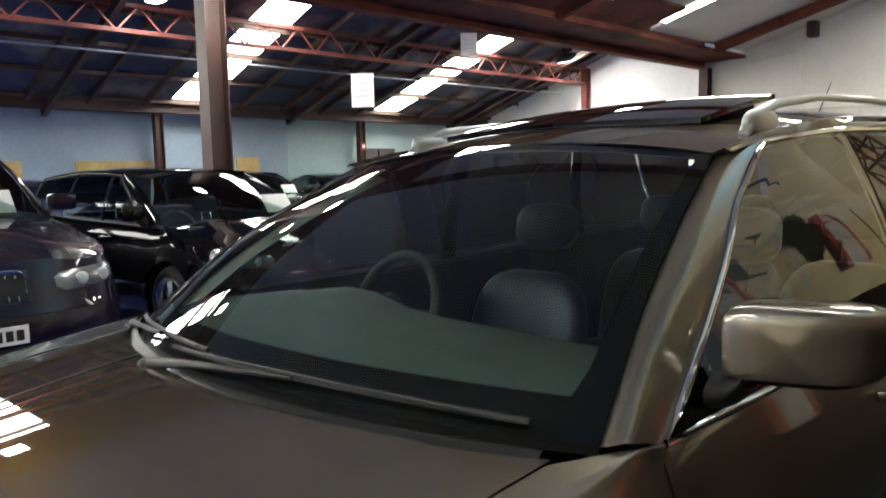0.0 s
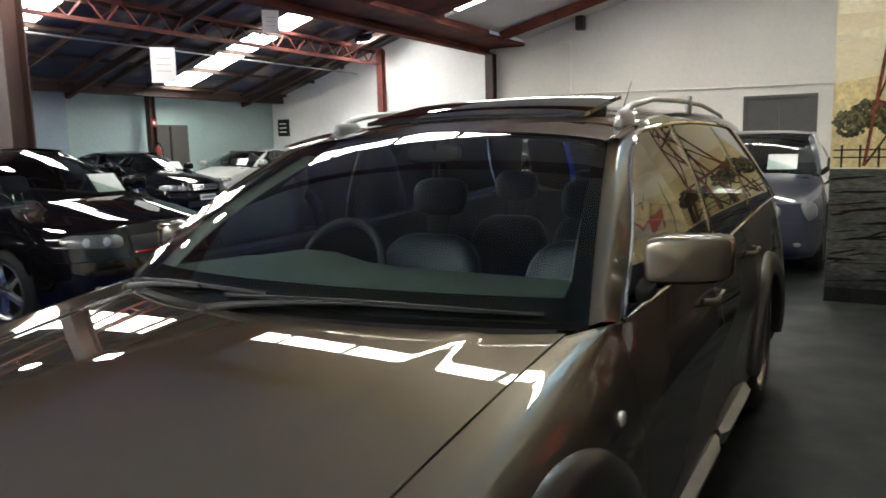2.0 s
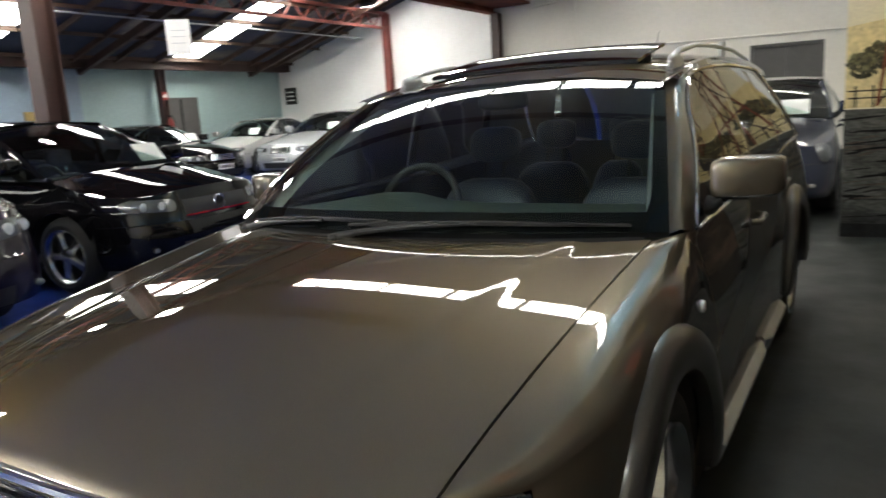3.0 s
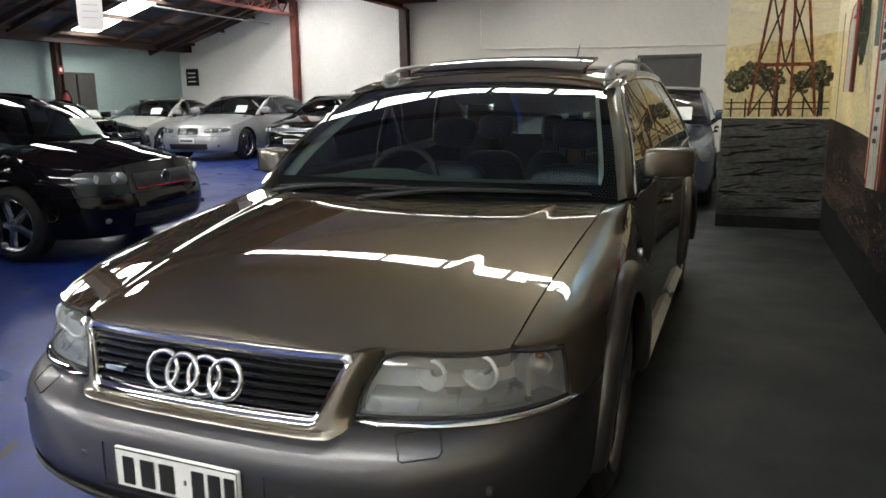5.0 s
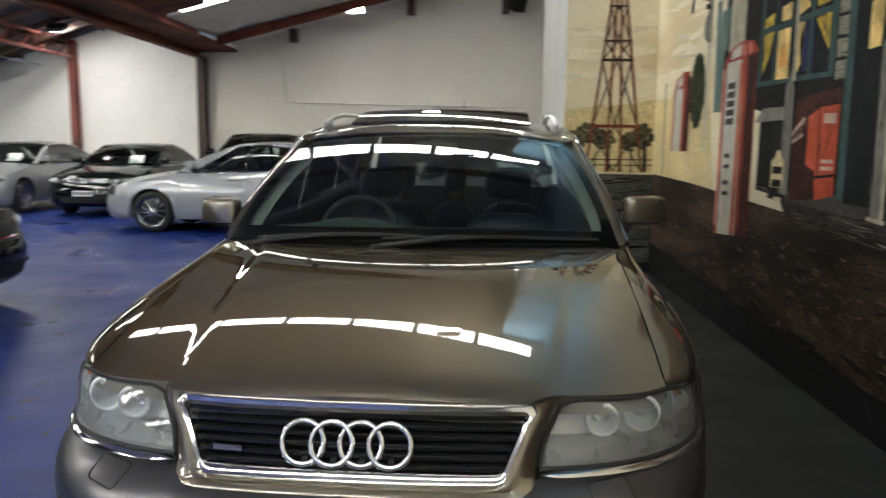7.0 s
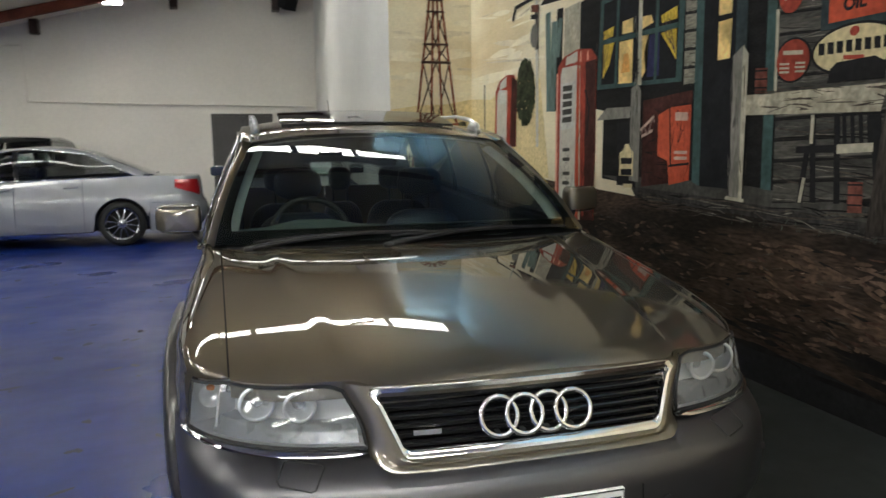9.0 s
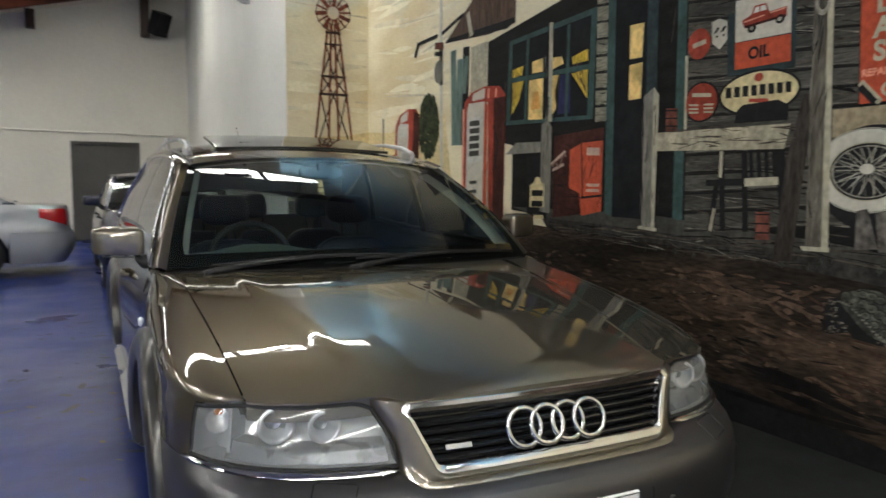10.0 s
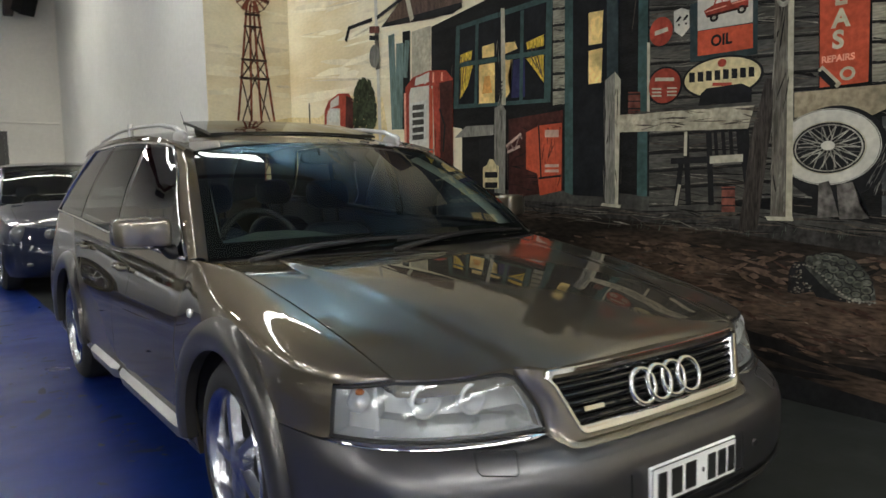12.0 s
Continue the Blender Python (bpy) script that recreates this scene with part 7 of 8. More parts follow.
wall_shape("porch_step", M_p_step, 3, [(2.996, 1.034), (1.93, 1), (0.689, 0.94), (0.015, 0.894), (0.011, 0.794), (0.864, 0.867), (1.722, 0.919), (2.924, 0.957)], "dark stone step")
wall_shape("step_corner", M_p_ash_grey, 4, [(0.015, 0.894), (-0.039, 0.934), (-0.198, 1), (-0.354, 1.051), (-0.358, 0.968), (-0.202, 0.92), (-0.116, 0.847), (-0.019, 0.813)], "pale stone corner")
wall_shape("siding_board", M_p_plank_lit, 4, [(2.384, 2.554), (2.272, 2.539), (2.272, 2.441), (2.384, 2.455)])
wall_shape("siding_board", M_p_plank_lit, 4, [(2.384, 2.446), (2.272, 2.433), (2.272, 2.334), (2.385, 2.346)])
wall_shape("siding_board", M_p_plank_lit, 4, [(2.385, 2.338), (2.272, 2.326), (2.273, 2.227), (2.385, 2.237)])
wall_shape("siding_board", M_p_plank_lit, 4, [(2.385, 2.229), (2.273, 2.219), (2.273, 2.12), (2.385, 2.128)])
wall_shape("siding_board", M_p_plank_lit, 4, [(2.385, 2.119), (2.273, 2.111), (2.273, 2.011), (2.386, 2.018)])
wall_shape("siding_board", M_p_plank_lit, 4, [(2.386, 2.009), (2.273, 2.003), (2.273, 1.903), (2.386, 1.908)])
wall_shape("siding_board", M_p_plank_lit, 4, [(2.386, 1.899), (2.273, 1.894), (2.273, 1.794), (2.387, 1.797)])
wall_shape("siding_board", M_p_plank_lit, 4, [(2.387, 1.788), (2.273, 1.785), (2.273, 1.685), (2.387, 1.685)])
wall_shape("siding_board", M_p_plank, 4, [(1.581, 2.502), (0.569, 2.32), (0.567, 2.24), (1.58, 2.404)])
wall_shape("siding_board", M_p_plank, 4, [(1.58, 2.397), (0.566, 2.234), (0.564, 2.153), (1.579, 2.299)])
wall_shape("siding_board", M_p_plank, 4, [(1.579, 2.292), (0.564, 2.147), (0.561, 2.066), (1.578, 2.194)])
wall_shape("siding_board", M_p_plank, 4, [(1.577, 2.186), (0.561, 2.06), (0.558, 1.979), (1.576, 2.088)])
wall_shape("siding_board", M_p_plank, 4, [(1.576, 2.08), (0.558, 1.972), (0.555, 1.891), (1.575, 1.981)])
wall_shape("siding_board", M_p_plank, 4, [(1.575, 1.974), (0.555, 1.885), (0.552, 1.803), (1.573, 1.874)])
wall_shape("siding_board", M_p_plank, 4, [(1.573, 1.867), (0.552, 1.797), (0.549, 1.715), (1.572, 1.767)])
wall_shape("siding_board", M_p_plank, 4, [(1.572, 1.76), (0.549, 1.708), (0.547, 1.626), (1.571, 1.659)])
wall_shape("siding_board", M_p_plank, 4, [(1.571, 1.652), (0.546, 1.62), (0.544, 1.537), (1.569, 1.551)])
wall_shape("siding_board", M_p_plank, 4, [(1.569, 1.543), (0.543, 1.531), (0.541, 1.448), (1.568, 1.442)])
wall_shape("siding_board", M_p_plank, 4, [(1.568, 1.435), (0.54, 1.441), (0.538, 1.358), (1.567, 1.333)])
wall_shape("siding_board", M_p_plank, 4, [(1.567, 1.326), (0.538, 1.352), (0.535, 1.268), (1.565, 1.224)])
wall_shape("siding_board", M_p_plank, 4, [(1.565, 1.216), (0.535, 1.262), (0.532, 1.178), (1.564, 1.114)])
wall_shape("siding_board", M_p_plank, 4, [(1.564, 1.106), (0.532, 1.172), (0.529, 1.088), (1.563, 1.003)])
wall_shape("siding_board", M_p_plank_lit, 4, [(0.317, 2.185), (0.165, 2.158), (0.162, 2.074), (0.314, 2.098)])
wall_shape("siding_board", M_p_plank_lit, 4, [(0.314, 2.092), (0.162, 2.068), (0.158, 1.983), (0.31, 2.004)])
wall_shape("siding_board", M_p_plank_lit, 4, [(0.31, 1.998), (0.158, 1.977), (0.154, 1.892), (0.307, 1.909)])
wall_shape("siding_board", M_p_plank_lit, 4, [(0.307, 1.903), (0.154, 1.886), (0.151, 1.8), (0.303, 1.815)])
wall_shape("siding_board", M_p_plank_lit, 4, [(0.303, 1.809), (0.15, 1.794), (0.147, 1.708), (0.3, 1.72)])
wall_shape("siding_board", M_p_plank_lit, 4, [(0.299, 1.714), (0.147, 1.702), (0.143, 1.616), (0.296, 1.624)])
wall_shape("siding_board", M_p_plank_warm, 4.6, [(0.669, 1.617), (0.164, 1.615), (0.179, 1.524), (0.302, 1.47), (0.665, 1.491)])
wall_shape("siding_board", M_p_plank_dark, 4, [(0.245, 1.467), (0.059, 1.456), (0.054, 1.344), (0.241, 1.35)])
wall_shape("siding_board", M_p_plank_dark, 4, [(0.241, 1.344), (0.054, 1.338), (0.049, 1.226), (0.236, 1.226)])
wall_shape("siding_board", M_p_plank_dark, 4, [(0.236, 1.22), (0.049, 1.22), (0.044, 1.107), (0.231, 1.102)])
wall_shape("siding_board", M_p_plank_dark, 4, [(0.231, 1.096), (0.044, 1.101), (0.039, 0.988), (0.227, 0.978)])
wall_shape("siding_board", M_p_plank_pale, 4, [(0.014, 2.25), (-0.42, 2.134), (-0.426, 2.013), (0.008, 2.114)])
wall_shape("siding_board", M_p_plank_pale, 4, [(0.008, 2.109), (-0.426, 2.008), (-0.433, 1.885), (0.002, 1.973)])
wall_shape("siding_board", M_p_plank_pale, 4, [(0.001, 1.967), (-0.433, 1.88), (-0.439, 1.757), (-0.005, 1.83)])
wall_shape("siding_board", M_p_plank_pale, 4, [(-0.005, 1.825), (-0.44, 1.752), (-0.446, 1.629), (-0.011, 1.687)])
wall_shape("siding_board", M_p_plank_pale, 4, [(-0.011, 1.681), (-0.446, 1.624), (-0.453, 1.5), (-0.017, 1.543)])
wall_shape("siding_board", M_p_plank_pale, 4, [(-0.017, 1.537), (-0.453, 1.495), (-0.46, 1.37), (-0.023, 1.398)])
wall_shape("siding_board", M_p_plank_pale, 4, [(-0.024, 1.392), (-0.46, 1.365), (-0.466, 1.239), (-0.03, 1.252)])
wall_shape("siding_board", M_p_plank_pale, 4, [(-0.03, 1.247), (-0.467, 1.234), (-0.473, 1.108), (-0.036, 1.106)])
wall_shape("siding_board", M_p_plank_pale, 4, [(-0.036, 1.1), (-0.474, 1.103), (-0.48, 0.976), (-0.043, 0.958)])
wall_shape("corner_board", M_p_post, 6, [(0.074, 2.529), (-0.042, 2.493), (-0.046, 0.94), (0.074, 0.943)], "grey-brown corner board")
wall_shape("window_frame", M_p_teal, 5, [(3.465, 2.41), (2.384, 2.451), (2.411, 1.718), (3.515, 1.756)], "teal window frame")
wall_shape("window_dark", M_p_night, 6, [(3.417, 2.376), (2.445, 2.407), (2.473, 1.747), (3.448, 1.788)])
wall_shape("curtain", M_p_yellow, 7, [(3.414, 2.177), (3.262, 2.193), (3.279, 2.124), (3.415, 2.114)])
wall_shape("curtain", M_p_yellow, 7, [(3.416, 2.078), (3.257, 2.077), (3.323, 1.928), (3.422, 1.832)])
wall_shape("lit_pane", M_p_glow, 7, [(3.14, 2.203), (2.999, 2.21), (3.001, 2.112), (3.141, 2.116)])
wall_shape("lit_pane", M_p_glow, 7, [(3.18, 2.068), (2.995, 2.064), (2.999, 1.763), (3.186, 1.773)], "lamplit window pane")
wall_shape("lamp", M_p_orange, 8, [(3.114, 1.973), (3.054, 1.976), (3.027, 1.843), (3.146, 1.845)], "painted table lamp")
wall_shape("lit_pane", M_p_glow, 7, [(2.886, 2.194), (2.769, 2.186), (2.742, 2.133), (2.887, 2.11)])
wall_shape("lit_pane", M_p_glow, 7, [(2.887, 2.068), (2.797, 2.074), (2.854, 1.946), (2.828, 1.826), (2.891, 1.772)])
wall_shape("blue_pane", M_p_blue, 7, [(2.784, 2.056), (2.663, 2.058), (2.666, 1.779), (2.814, 1.782)])
wall_shape("curtain", M_p_yellow, 7, [(2.65, 2.048), (2.472, 2.058), (2.473, 1.859), (2.56, 1.956)])
wall_shape("curtain", M_p_yellow, 7, [(2.649, 2.162), (2.471, 2.192), (2.471, 2.113), (2.637, 2.111)])
for a, b in (((3.40, 2.16), (3.42, 1.86)), ((3.36, 2.15), (3.40, 1.90)), ((3.32, 2.14), (3.37, 1.95)), ((2.60, 2.12), (2.50, 1.92)), ((2.56, 2.13), (2.485, 1.90)), ((2.63, 2.10), (2.54, 1.97))):
    wall_line("curtain_fold", M_p_roof, 7.6, a, b, 0.010)
wall_line("muntin", M_p_teal, 9, (3.197, 2.386), (3.225, 1.762), 0.035)
wall_line("muntin", M_p_teal, 9, (2.687, 2.394), (2.706, 1.757), 0.035)
wall_line("muntin", M_p_teal, 9, (3.456, 2.1), (2.447, 2.07), 0.035)
wall_line("muntin", M_p_black, 8, (2.904, 2.394), (2.913, 1.76), 0.04)
wall_shape("door_frame", M_p_teal, 5, [(2.271, 3.205), (2.198, 3.182), (2.197, 1.07), (2.274, 1.092)], "teal door frame")
wall_shape("door_leaf", M_p_night, 5, [(2.198, 3.182), (1.91, 3.094), (1.898, 1.062), (2.197, 1.07)], "dark door")
wall_shape("door_pane", M_p_glow, 6, [(2.059, 2.265), (1.936, 2.258), (1.946, 2.053), (2.058, 2.057)])
wall_shape("door_pane", M_p_glow, 6, [(2.058, 2.02), (1.94, 2.023), (1.95, 1.805), (2.058, 1.804)], "lit yellow door pane")
wall_shape("door_frame", M_p_dark_teal, 6, [(1.91, 3.094), (1.82, 3.066), (1.809, 1.657), (1.902, 1.664)])
wall_shape("door_frame", M_p_teal, 6, [(1.657, 3.016), (1.592, 2.996), (1.578, 1.07), (1.655, 1.075)])
wall_shape("trim_strip", M_p_cream, 7, [(1.589, 2.004), (1.57, 2.002), (1.565, 1.587), (1.584, 1.589)])
wall_shape("porch_post", M_p_cream, 10, [(2.917, 2.451), (2.876, 2.443), (2.871, 1.736), (2.92, 1.74)])
wall_shape("porch_post", M_p_grey_pale, 10, [(3, 1.724), (2.913, 1.748), (2.871, 1.693), (2.887, 1.068), (3.01, 1.078)], "pale porch post")
wall_line("post_stripe", M_p_black, 11, (2.992, 1.788), (2.905, 1.824), 0.012)
wall_line("post_stripe", M_p_black, 11, (2.991, 1.818), (2.904, 1.854), 0.012)
wall_line("post_stripe", M_p_black, 11, (2.991, 1.849), (2.904, 1.884), 0.012)
wall_line("post_stripe", M_p_black, 11, (2.99, 1.879), (2.904, 1.913), 0.012)
wall_shape("porch_rail", M_p_cream_worn, 10, [(1.803, 1.585), (0.882, 1.571), (0.916, 1.449), (1.803, 1.476)], "worn cream porch rail")
wall_shape("porch_post", M_p_grey_pale, 11, [(1.913, 1.812), (1.831, 1.858), (1.81, 1.802), (1.825, 1.015), (1.908, 1.024)])
wall_shape("porch_post", M_p_cream, 12, [(1.831, 1.858), (1.785, 1.807), (1.799, 1.016), (1.825, 1.011)])
wall_shape("post_foot", M_p_cream, 13, [(1.93, 1.023), (1.773, 1.013), (1.783, 0.994), (1.94, 1.004)])
wall_shape("porch_post", M_p_post, 11, [(0.789, 2.749), (0.722, 2.728), (0.69, 0.971), (0.774, 0.979)], "grey porch post")
wall_shape("porch_post", M_p_cream, 12, [(0.722, 2.728), (0.696, 2.72), (0.656, 0.972), (0.69, 0.965)])
wall_shape("post_foot", M_p_cream, 13, [(0.802, 0.977), (0.65, 0.979), (0.649, 0.958), (0.787, 0.956)])
wall_ellipse("horseshoe", M_p_stone, 14, (0.734, 2.12), 0.041, 0.064, 0.6)
wall_shape("leaning_timber", M_p_timber, 10, [(0.822, 1.705), (0.759, 1.699), (0.847, 0.906), (0.958, 0.883), (0.896, 1.405)], "dark leaning timber")
wall_shape("chair_back", M_p_black, 12, [(1.208, 1.662), (1.172, 1.688), (0.959, 1.694), (0.899, 1.664), (0.898, 1.59), (1.223, 1.595)], "dark wooden chair")
wall_line("chair_spindle", M_p_black, 9, (1.115, 1.452), (1.1, 1.3), 0.022)
wall_line("chair_spindle", M_p_black, 9, (1.068, 1.45), (1.052, 1.299), 0.022)
wall_line("chair_spindle", M_p_black, 9, (1.021, 1.448), (1.006, 1.298), 0.022)
wall_line("chair_spindle", M_p_black, 9, (0.975, 1.446), (0.96, 1.297), 0.022)
wall_line("chair_spindle", M_p_black, 9, (0.923, 1.443), (0.908, 1.296), 0.022)
wall_shape("chair_seat", M_p_black, 9, [(1.406, 1.301), (0.894, 1.312), (0.882, 1.271), (1.406, 1.267)])
wall_shape("seat_light", M_p_cream, 11, [(1.144, 1.307), (0.942, 1.313), (0.941, 1.272), (1.143, 1.264)])
wall_line("chair_leg", M_p_black, 9, (1.332, 1.286), (1.366, 1.02), 0.035)
wall_line("chair_leg", M_p_black, 9, (1.155, 1.447), (1.13, 1.028), 0.035)
wall_line("chair_leg", M_p_black, 9, (0.953, 1.438), (0.898, 1.036), 0.035)
wall_line("chair_leg", M_p_black, 9, (1.304, 1.454), (1.28, 1.023), 0.035)
wall_line("chair_leg", M_p_cream, 10, (1.342, 1.144), (1.366, 1.02), 0.02)
wall_line("chair_leg", M_p_cream, 10, (1.304, 1.454), (1.306, 1.313), 0.02)
wall_shape("tin_can", M_p_rust, 12, [(1.725, 1.722), (1.633, 1.715), (1.631, 1.581), (1.723, 1.587)])
wall_line("tin_band", M_p_black, 13, (1.725, 1.708), (1.633, 1.701), 0.008)
wall_line("tin_band", M_p_black, 13, (1.724, 1.664), (1.632, 1.657), 0.008)
wall_line("tin_band", M_p_black, 13, (1.724, 1.619), (1.632, 1.612), 0.008)
wall_shape("tin_can", M_p_rust, 12, [(1.064, 1.134), (0.983, 1.136), (0.98, 0.995), (1.061, 0.991)])
wall_line("tin_band", M_p_black, 13, (1.064, 1.121), (0.983, 1.123), 0.008)
wall_line("tin_band", M_p_black, 13, (1.063, 1.074), (0.982, 1.076), 0.008)
wall_line("tin_band", M_p_black, 13, (1.062, 1.027), (0.981, 1.03), 0.008)
wall_ellipse("round_sign", M_p_red, 7, (1.49, 2.054), 0.081, 0.084, 0, "round red sign")
wall_line("sign_bar", M_p_cream, 8, (1.534, 2.048), (1.44, 2.061), 0.025)
wall_shape("shield_sign", M_p_white, 7, [(1.402, 2.154), (1.351, 2.165), (1.3, 2.143), (1.294, 2.045), (1.344, 2), (1.396, 2.041)], "white road shield sign")
wall_text("66", M_p_black, 8, (1.388, 2.053), 0.066)
wall_shape("poster_frame", M_p_dark_teal, 7, [(1.292, 2.174), (0.881, 2.192), (0.875, 1.838), (1.286, 1.849)])
wall_shape("poster", M_p_white, 8, [(1.244, 2.23), (0.911, 2.233), (0.905, 2.01), (1.24, 2.018)], "white poster with a red truck")
wall_shape("poster_panel", M_p_orange_red, 8, [(1.239, 2.015), (0.905, 2.004), (0.901, 1.874), (1.237, 1.876)], "orange-red poster panel")
wall_shape("truck_body", M_p_red, 9, [(1.201, 2.12), (1.142, 2.142), (1.123, 2.182), (1.053, 2.182), (1.033, 2.135), (0.933, 2.142), (0.932, 2.093), (1.044, 2.088), (1.18, 2.079)])
wall_ellipse("truck_wheel", M_p_black, 10, (1.136, 2.072), 0.027, 0.022, 0)
wall_ellipse("truck_wheel", M_p_black, 10, (0.969, 2.087), 0.026, 0.022, 0)
wall_shape("truck_window", M_p_paper, 10, [(1.116, 2.172), (1.094, 2.174), (1.092, 2.148), (1.128, 2.146)])
wall_shape("truck_window", M_p_paper, 10, [(1.086, 2.174), (1.058, 2.173), (1.048, 2.148), (1.084, 2.148)])
wall_line("truck_light", M_p_pink, 10, (1.19, 2.112), (1.06, 2.124), 0.006)
wall_line("truck_light", M_p_pink, 10, (1.03, 2.128), (0.94, 2.134), 0.006)
wall_line("truck_shade", M_p_dark_red, 10, (1.18, 2.086), (0.935, 2.098), 0.012)
wall_ellipse("truck_hub", M_p_stone, 11, (1.136, 2.072), 0.012, 0.010)
wall_ellipse("truck_hub", M_p_stone, 11, (0.969, 2.087), 0.012, 0.010)
wall_text("OIL", M_p_black, 9, (1.153, 1.919), 0.058)
wall_ellipse("oval_sign", M_p_black, 8, (1.086, 1.742), 0.250, 0.117, 0)
wall_ellipse("oval_sign", M_p_butter, 9, (1.085, 1.742), 0.234, 0.105, 0, "oval yellow sign with dark bars")
wall_shape("sign_bar", M_p_black, 10, [(1.289, 1.79), (1.252, 1.786), (1.251, 1.731), (1.288, 1.734)])
wall_shape("sign_bar", M_p_black, 10, [(1.233, 1.788), (1.197, 1.784), (1.195, 1.729), (1.232, 1.733)])
wall_shape("sign_bar", M_p_black, 10, [(1.179, 1.786), (1.143, 1.783), (1.141, 1.728), (1.178, 1.732)])
wall_shape("sign_bar", M_p_black, 10, [(1.125, 1.784), (1.09, 1.781), (1.089, 1.727), (1.124, 1.73)])
wall_shape("sign_bar", M_p_black, 10, [(1.073, 1.783), (1.038, 1.779), (1.037, 1.726), (1.071, 1.729)])
wall_shape("sign_bar", M_p_black, 10, [(1.021, 1.781), (0.987, 1.777), (0.986, 1.724), (1.02, 1.728)])
wall_shape("sign_bar", M_p_black, 10, [(0.971, 1.779), (0.937, 1.775), (0.936, 1.723), (0.969, 1.726)])
wall_shape("sign_bar", M_p_black, 10, [(0.921, 1.777), (0.889, 1.774), (0.887, 1.722), (0.92, 1.725)])
wall_ellipse("sign_dot", M_p_red, 10, (1.08, 1.819), 0.027, 0.022, 0)
wall_shape("sign_bar", M_p_red, 10, [(1.136, 1.717), (1.019, 1.706), (1.019, 1.687), (1.136, 1.698)])
wall_ellipse("round_sign", M_p_black, 7, (1.461, 1.733), 0.126, 0.112, 0)
wall_ellipse("round_sign", M_p_red, 8, (1.46, 1.733), 0.112, 0.102, 0, "round red sign with pale bars")
wall_shape("sign_bar", M_p_cream, 9, [(1.526, 1.788), (1.392, 1.774), (1.391, 1.754), (1.526, 1.767)])
wall_shape("sign_bar", M_p_cream, 9, [(1.548, 1.728), (1.48, 1.722), (1.48, 1.712), (1.548, 1.718)])
wall_shape("sign_bar", M_p_cream, 9, [(1.439, 1.722), (1.373, 1.716), (1.373, 1.706), (1.439, 1.712)])
wall_shape("sign_bar", M_p_cream, 9, [(1.548, 1.707), (1.48, 1.701), (1.479, 1.691), (1.548, 1.697)])
wall_shape("sign_bar", M_p_cream, 9, [(1.439, 1.701), (1.373, 1.696), (1.373, 1.686), (1.439, 1.691)])
wall_shape("sign_bar", M_p_cream, 9, [(1.548, 1.687), (1.479, 1.681), (1.479, 1.671), (1.548, 1.676)])
wall_shape("sign_bar", M_p_cream, 9, [(1.439, 1.681), (1.373, 1.676), (1.373, 1.665), (1.439, 1.671)])
wall_shape("banner", M_p_orange_red, 7, [(0.575, 2.683), (0.328, 2.606), (0.313, 1.634), (0.54, 1.629)], "tall orange-red banner")
wall_text("L", M_p_cream, 9, (0.482, 2.018), 0.083)
wall_text("A", M_p_cream, 9, (0.488, 1.912), 0.084)
wall_text("S", M_p_cream, 9, (0.485, 1.812), 0.083)
wall_text("REPAIRS", M_p_pink, 9, (0.535, 1.748), 0.031)
wall_ellipse("banner_badge", M_p_cream, 9, (0.408, 1.684), 0.036, 0.033, 0)
wall_ellipse("banner_badge", M_p_orange_red, 10, (0.408, 1.684), 0.021, 0.019, 0)
wall_line("banner_stripe", M_p_black, 9, (0.54, 1.706), (0.469, 1.631), 0.03)
wall_line("banner_stripe", M_p_cream, 8, (0.54, 1.726), (0.445, 1.629), 0.03)
wall_ellipse("painted_tyre", M_p_black, 8, (0.464, 1.302), 0.263, 0.233, 0, "black tyre leaning on the house")
wall_ellipse("white_wall", M_p_white, 9, (0.494, 1.334), 0.255, 0.189, 0, "whitewall of the tyre")
wall_ellipse("tyre_inner", M_p_black, 10, (0.488, 1.329), 0.177, 0.126, 0)
wall_ellipse("tyre_rim", M_p_stone, 11, (0.487, 1.329), 0.168, 0.117, 0.95)
wall_line("wire_spoke", M_p_stone, 11, (0.481, 1.338), (0.337, 1.329), 0.006)
wall_line("wire_spoke", M_p_stone, 11, (0.481, 1.338), (0.349, 1.286), 0.006)
wall_line("wire_spoke", M_p_stone, 11, (0.481, 1.338), (0.387, 1.251), 0.006)
wall_line("wire_spoke", M_p_stone, 11, (0.481, 1.338), (0.444, 1.232), 0.006)
wall_line("wire_spoke", M_p_stone, 11, (0.481, 1.338), (0.511, 1.232), 0.006)
wall_line("wire_spoke", M_p_stone, 11, (0.481, 1.338), (0.572, 1.253), 0.006)
wall_line("wire_spoke", M_p_stone, 11, (0.481, 1.338), (0.617, 1.29), 0.006)
wall_line("wire_spoke", M_p_stone, 11, (0.481, 1.338), (0.634, 1.336), 0.006)
wall_line("wire_spoke", M_p_stone, 11, (0.481, 1.338), (0.62, 1.382), 0.006)
wall_line("wire_spoke", M_p_stone, 11, (0.481, 1.338), (0.578, 1.417), 0.006)
wall_line("wire_spoke", M_p_stone, 11, (0.481, 1.338), (0.517, 1.434), 0.006)
wall_line("wire_spoke", M_p_stone, 11, (0.481, 1.338), (0.451, 1.431), 0.006)
wall_line("wire_spoke", M_p_stone, 11, (0.481, 1.338), (0.393, 1.409), 0.006)
wall_line("wire_spoke", M_p_stone, 11, (0.481, 1.338), (0.352, 1.372), 0.006)
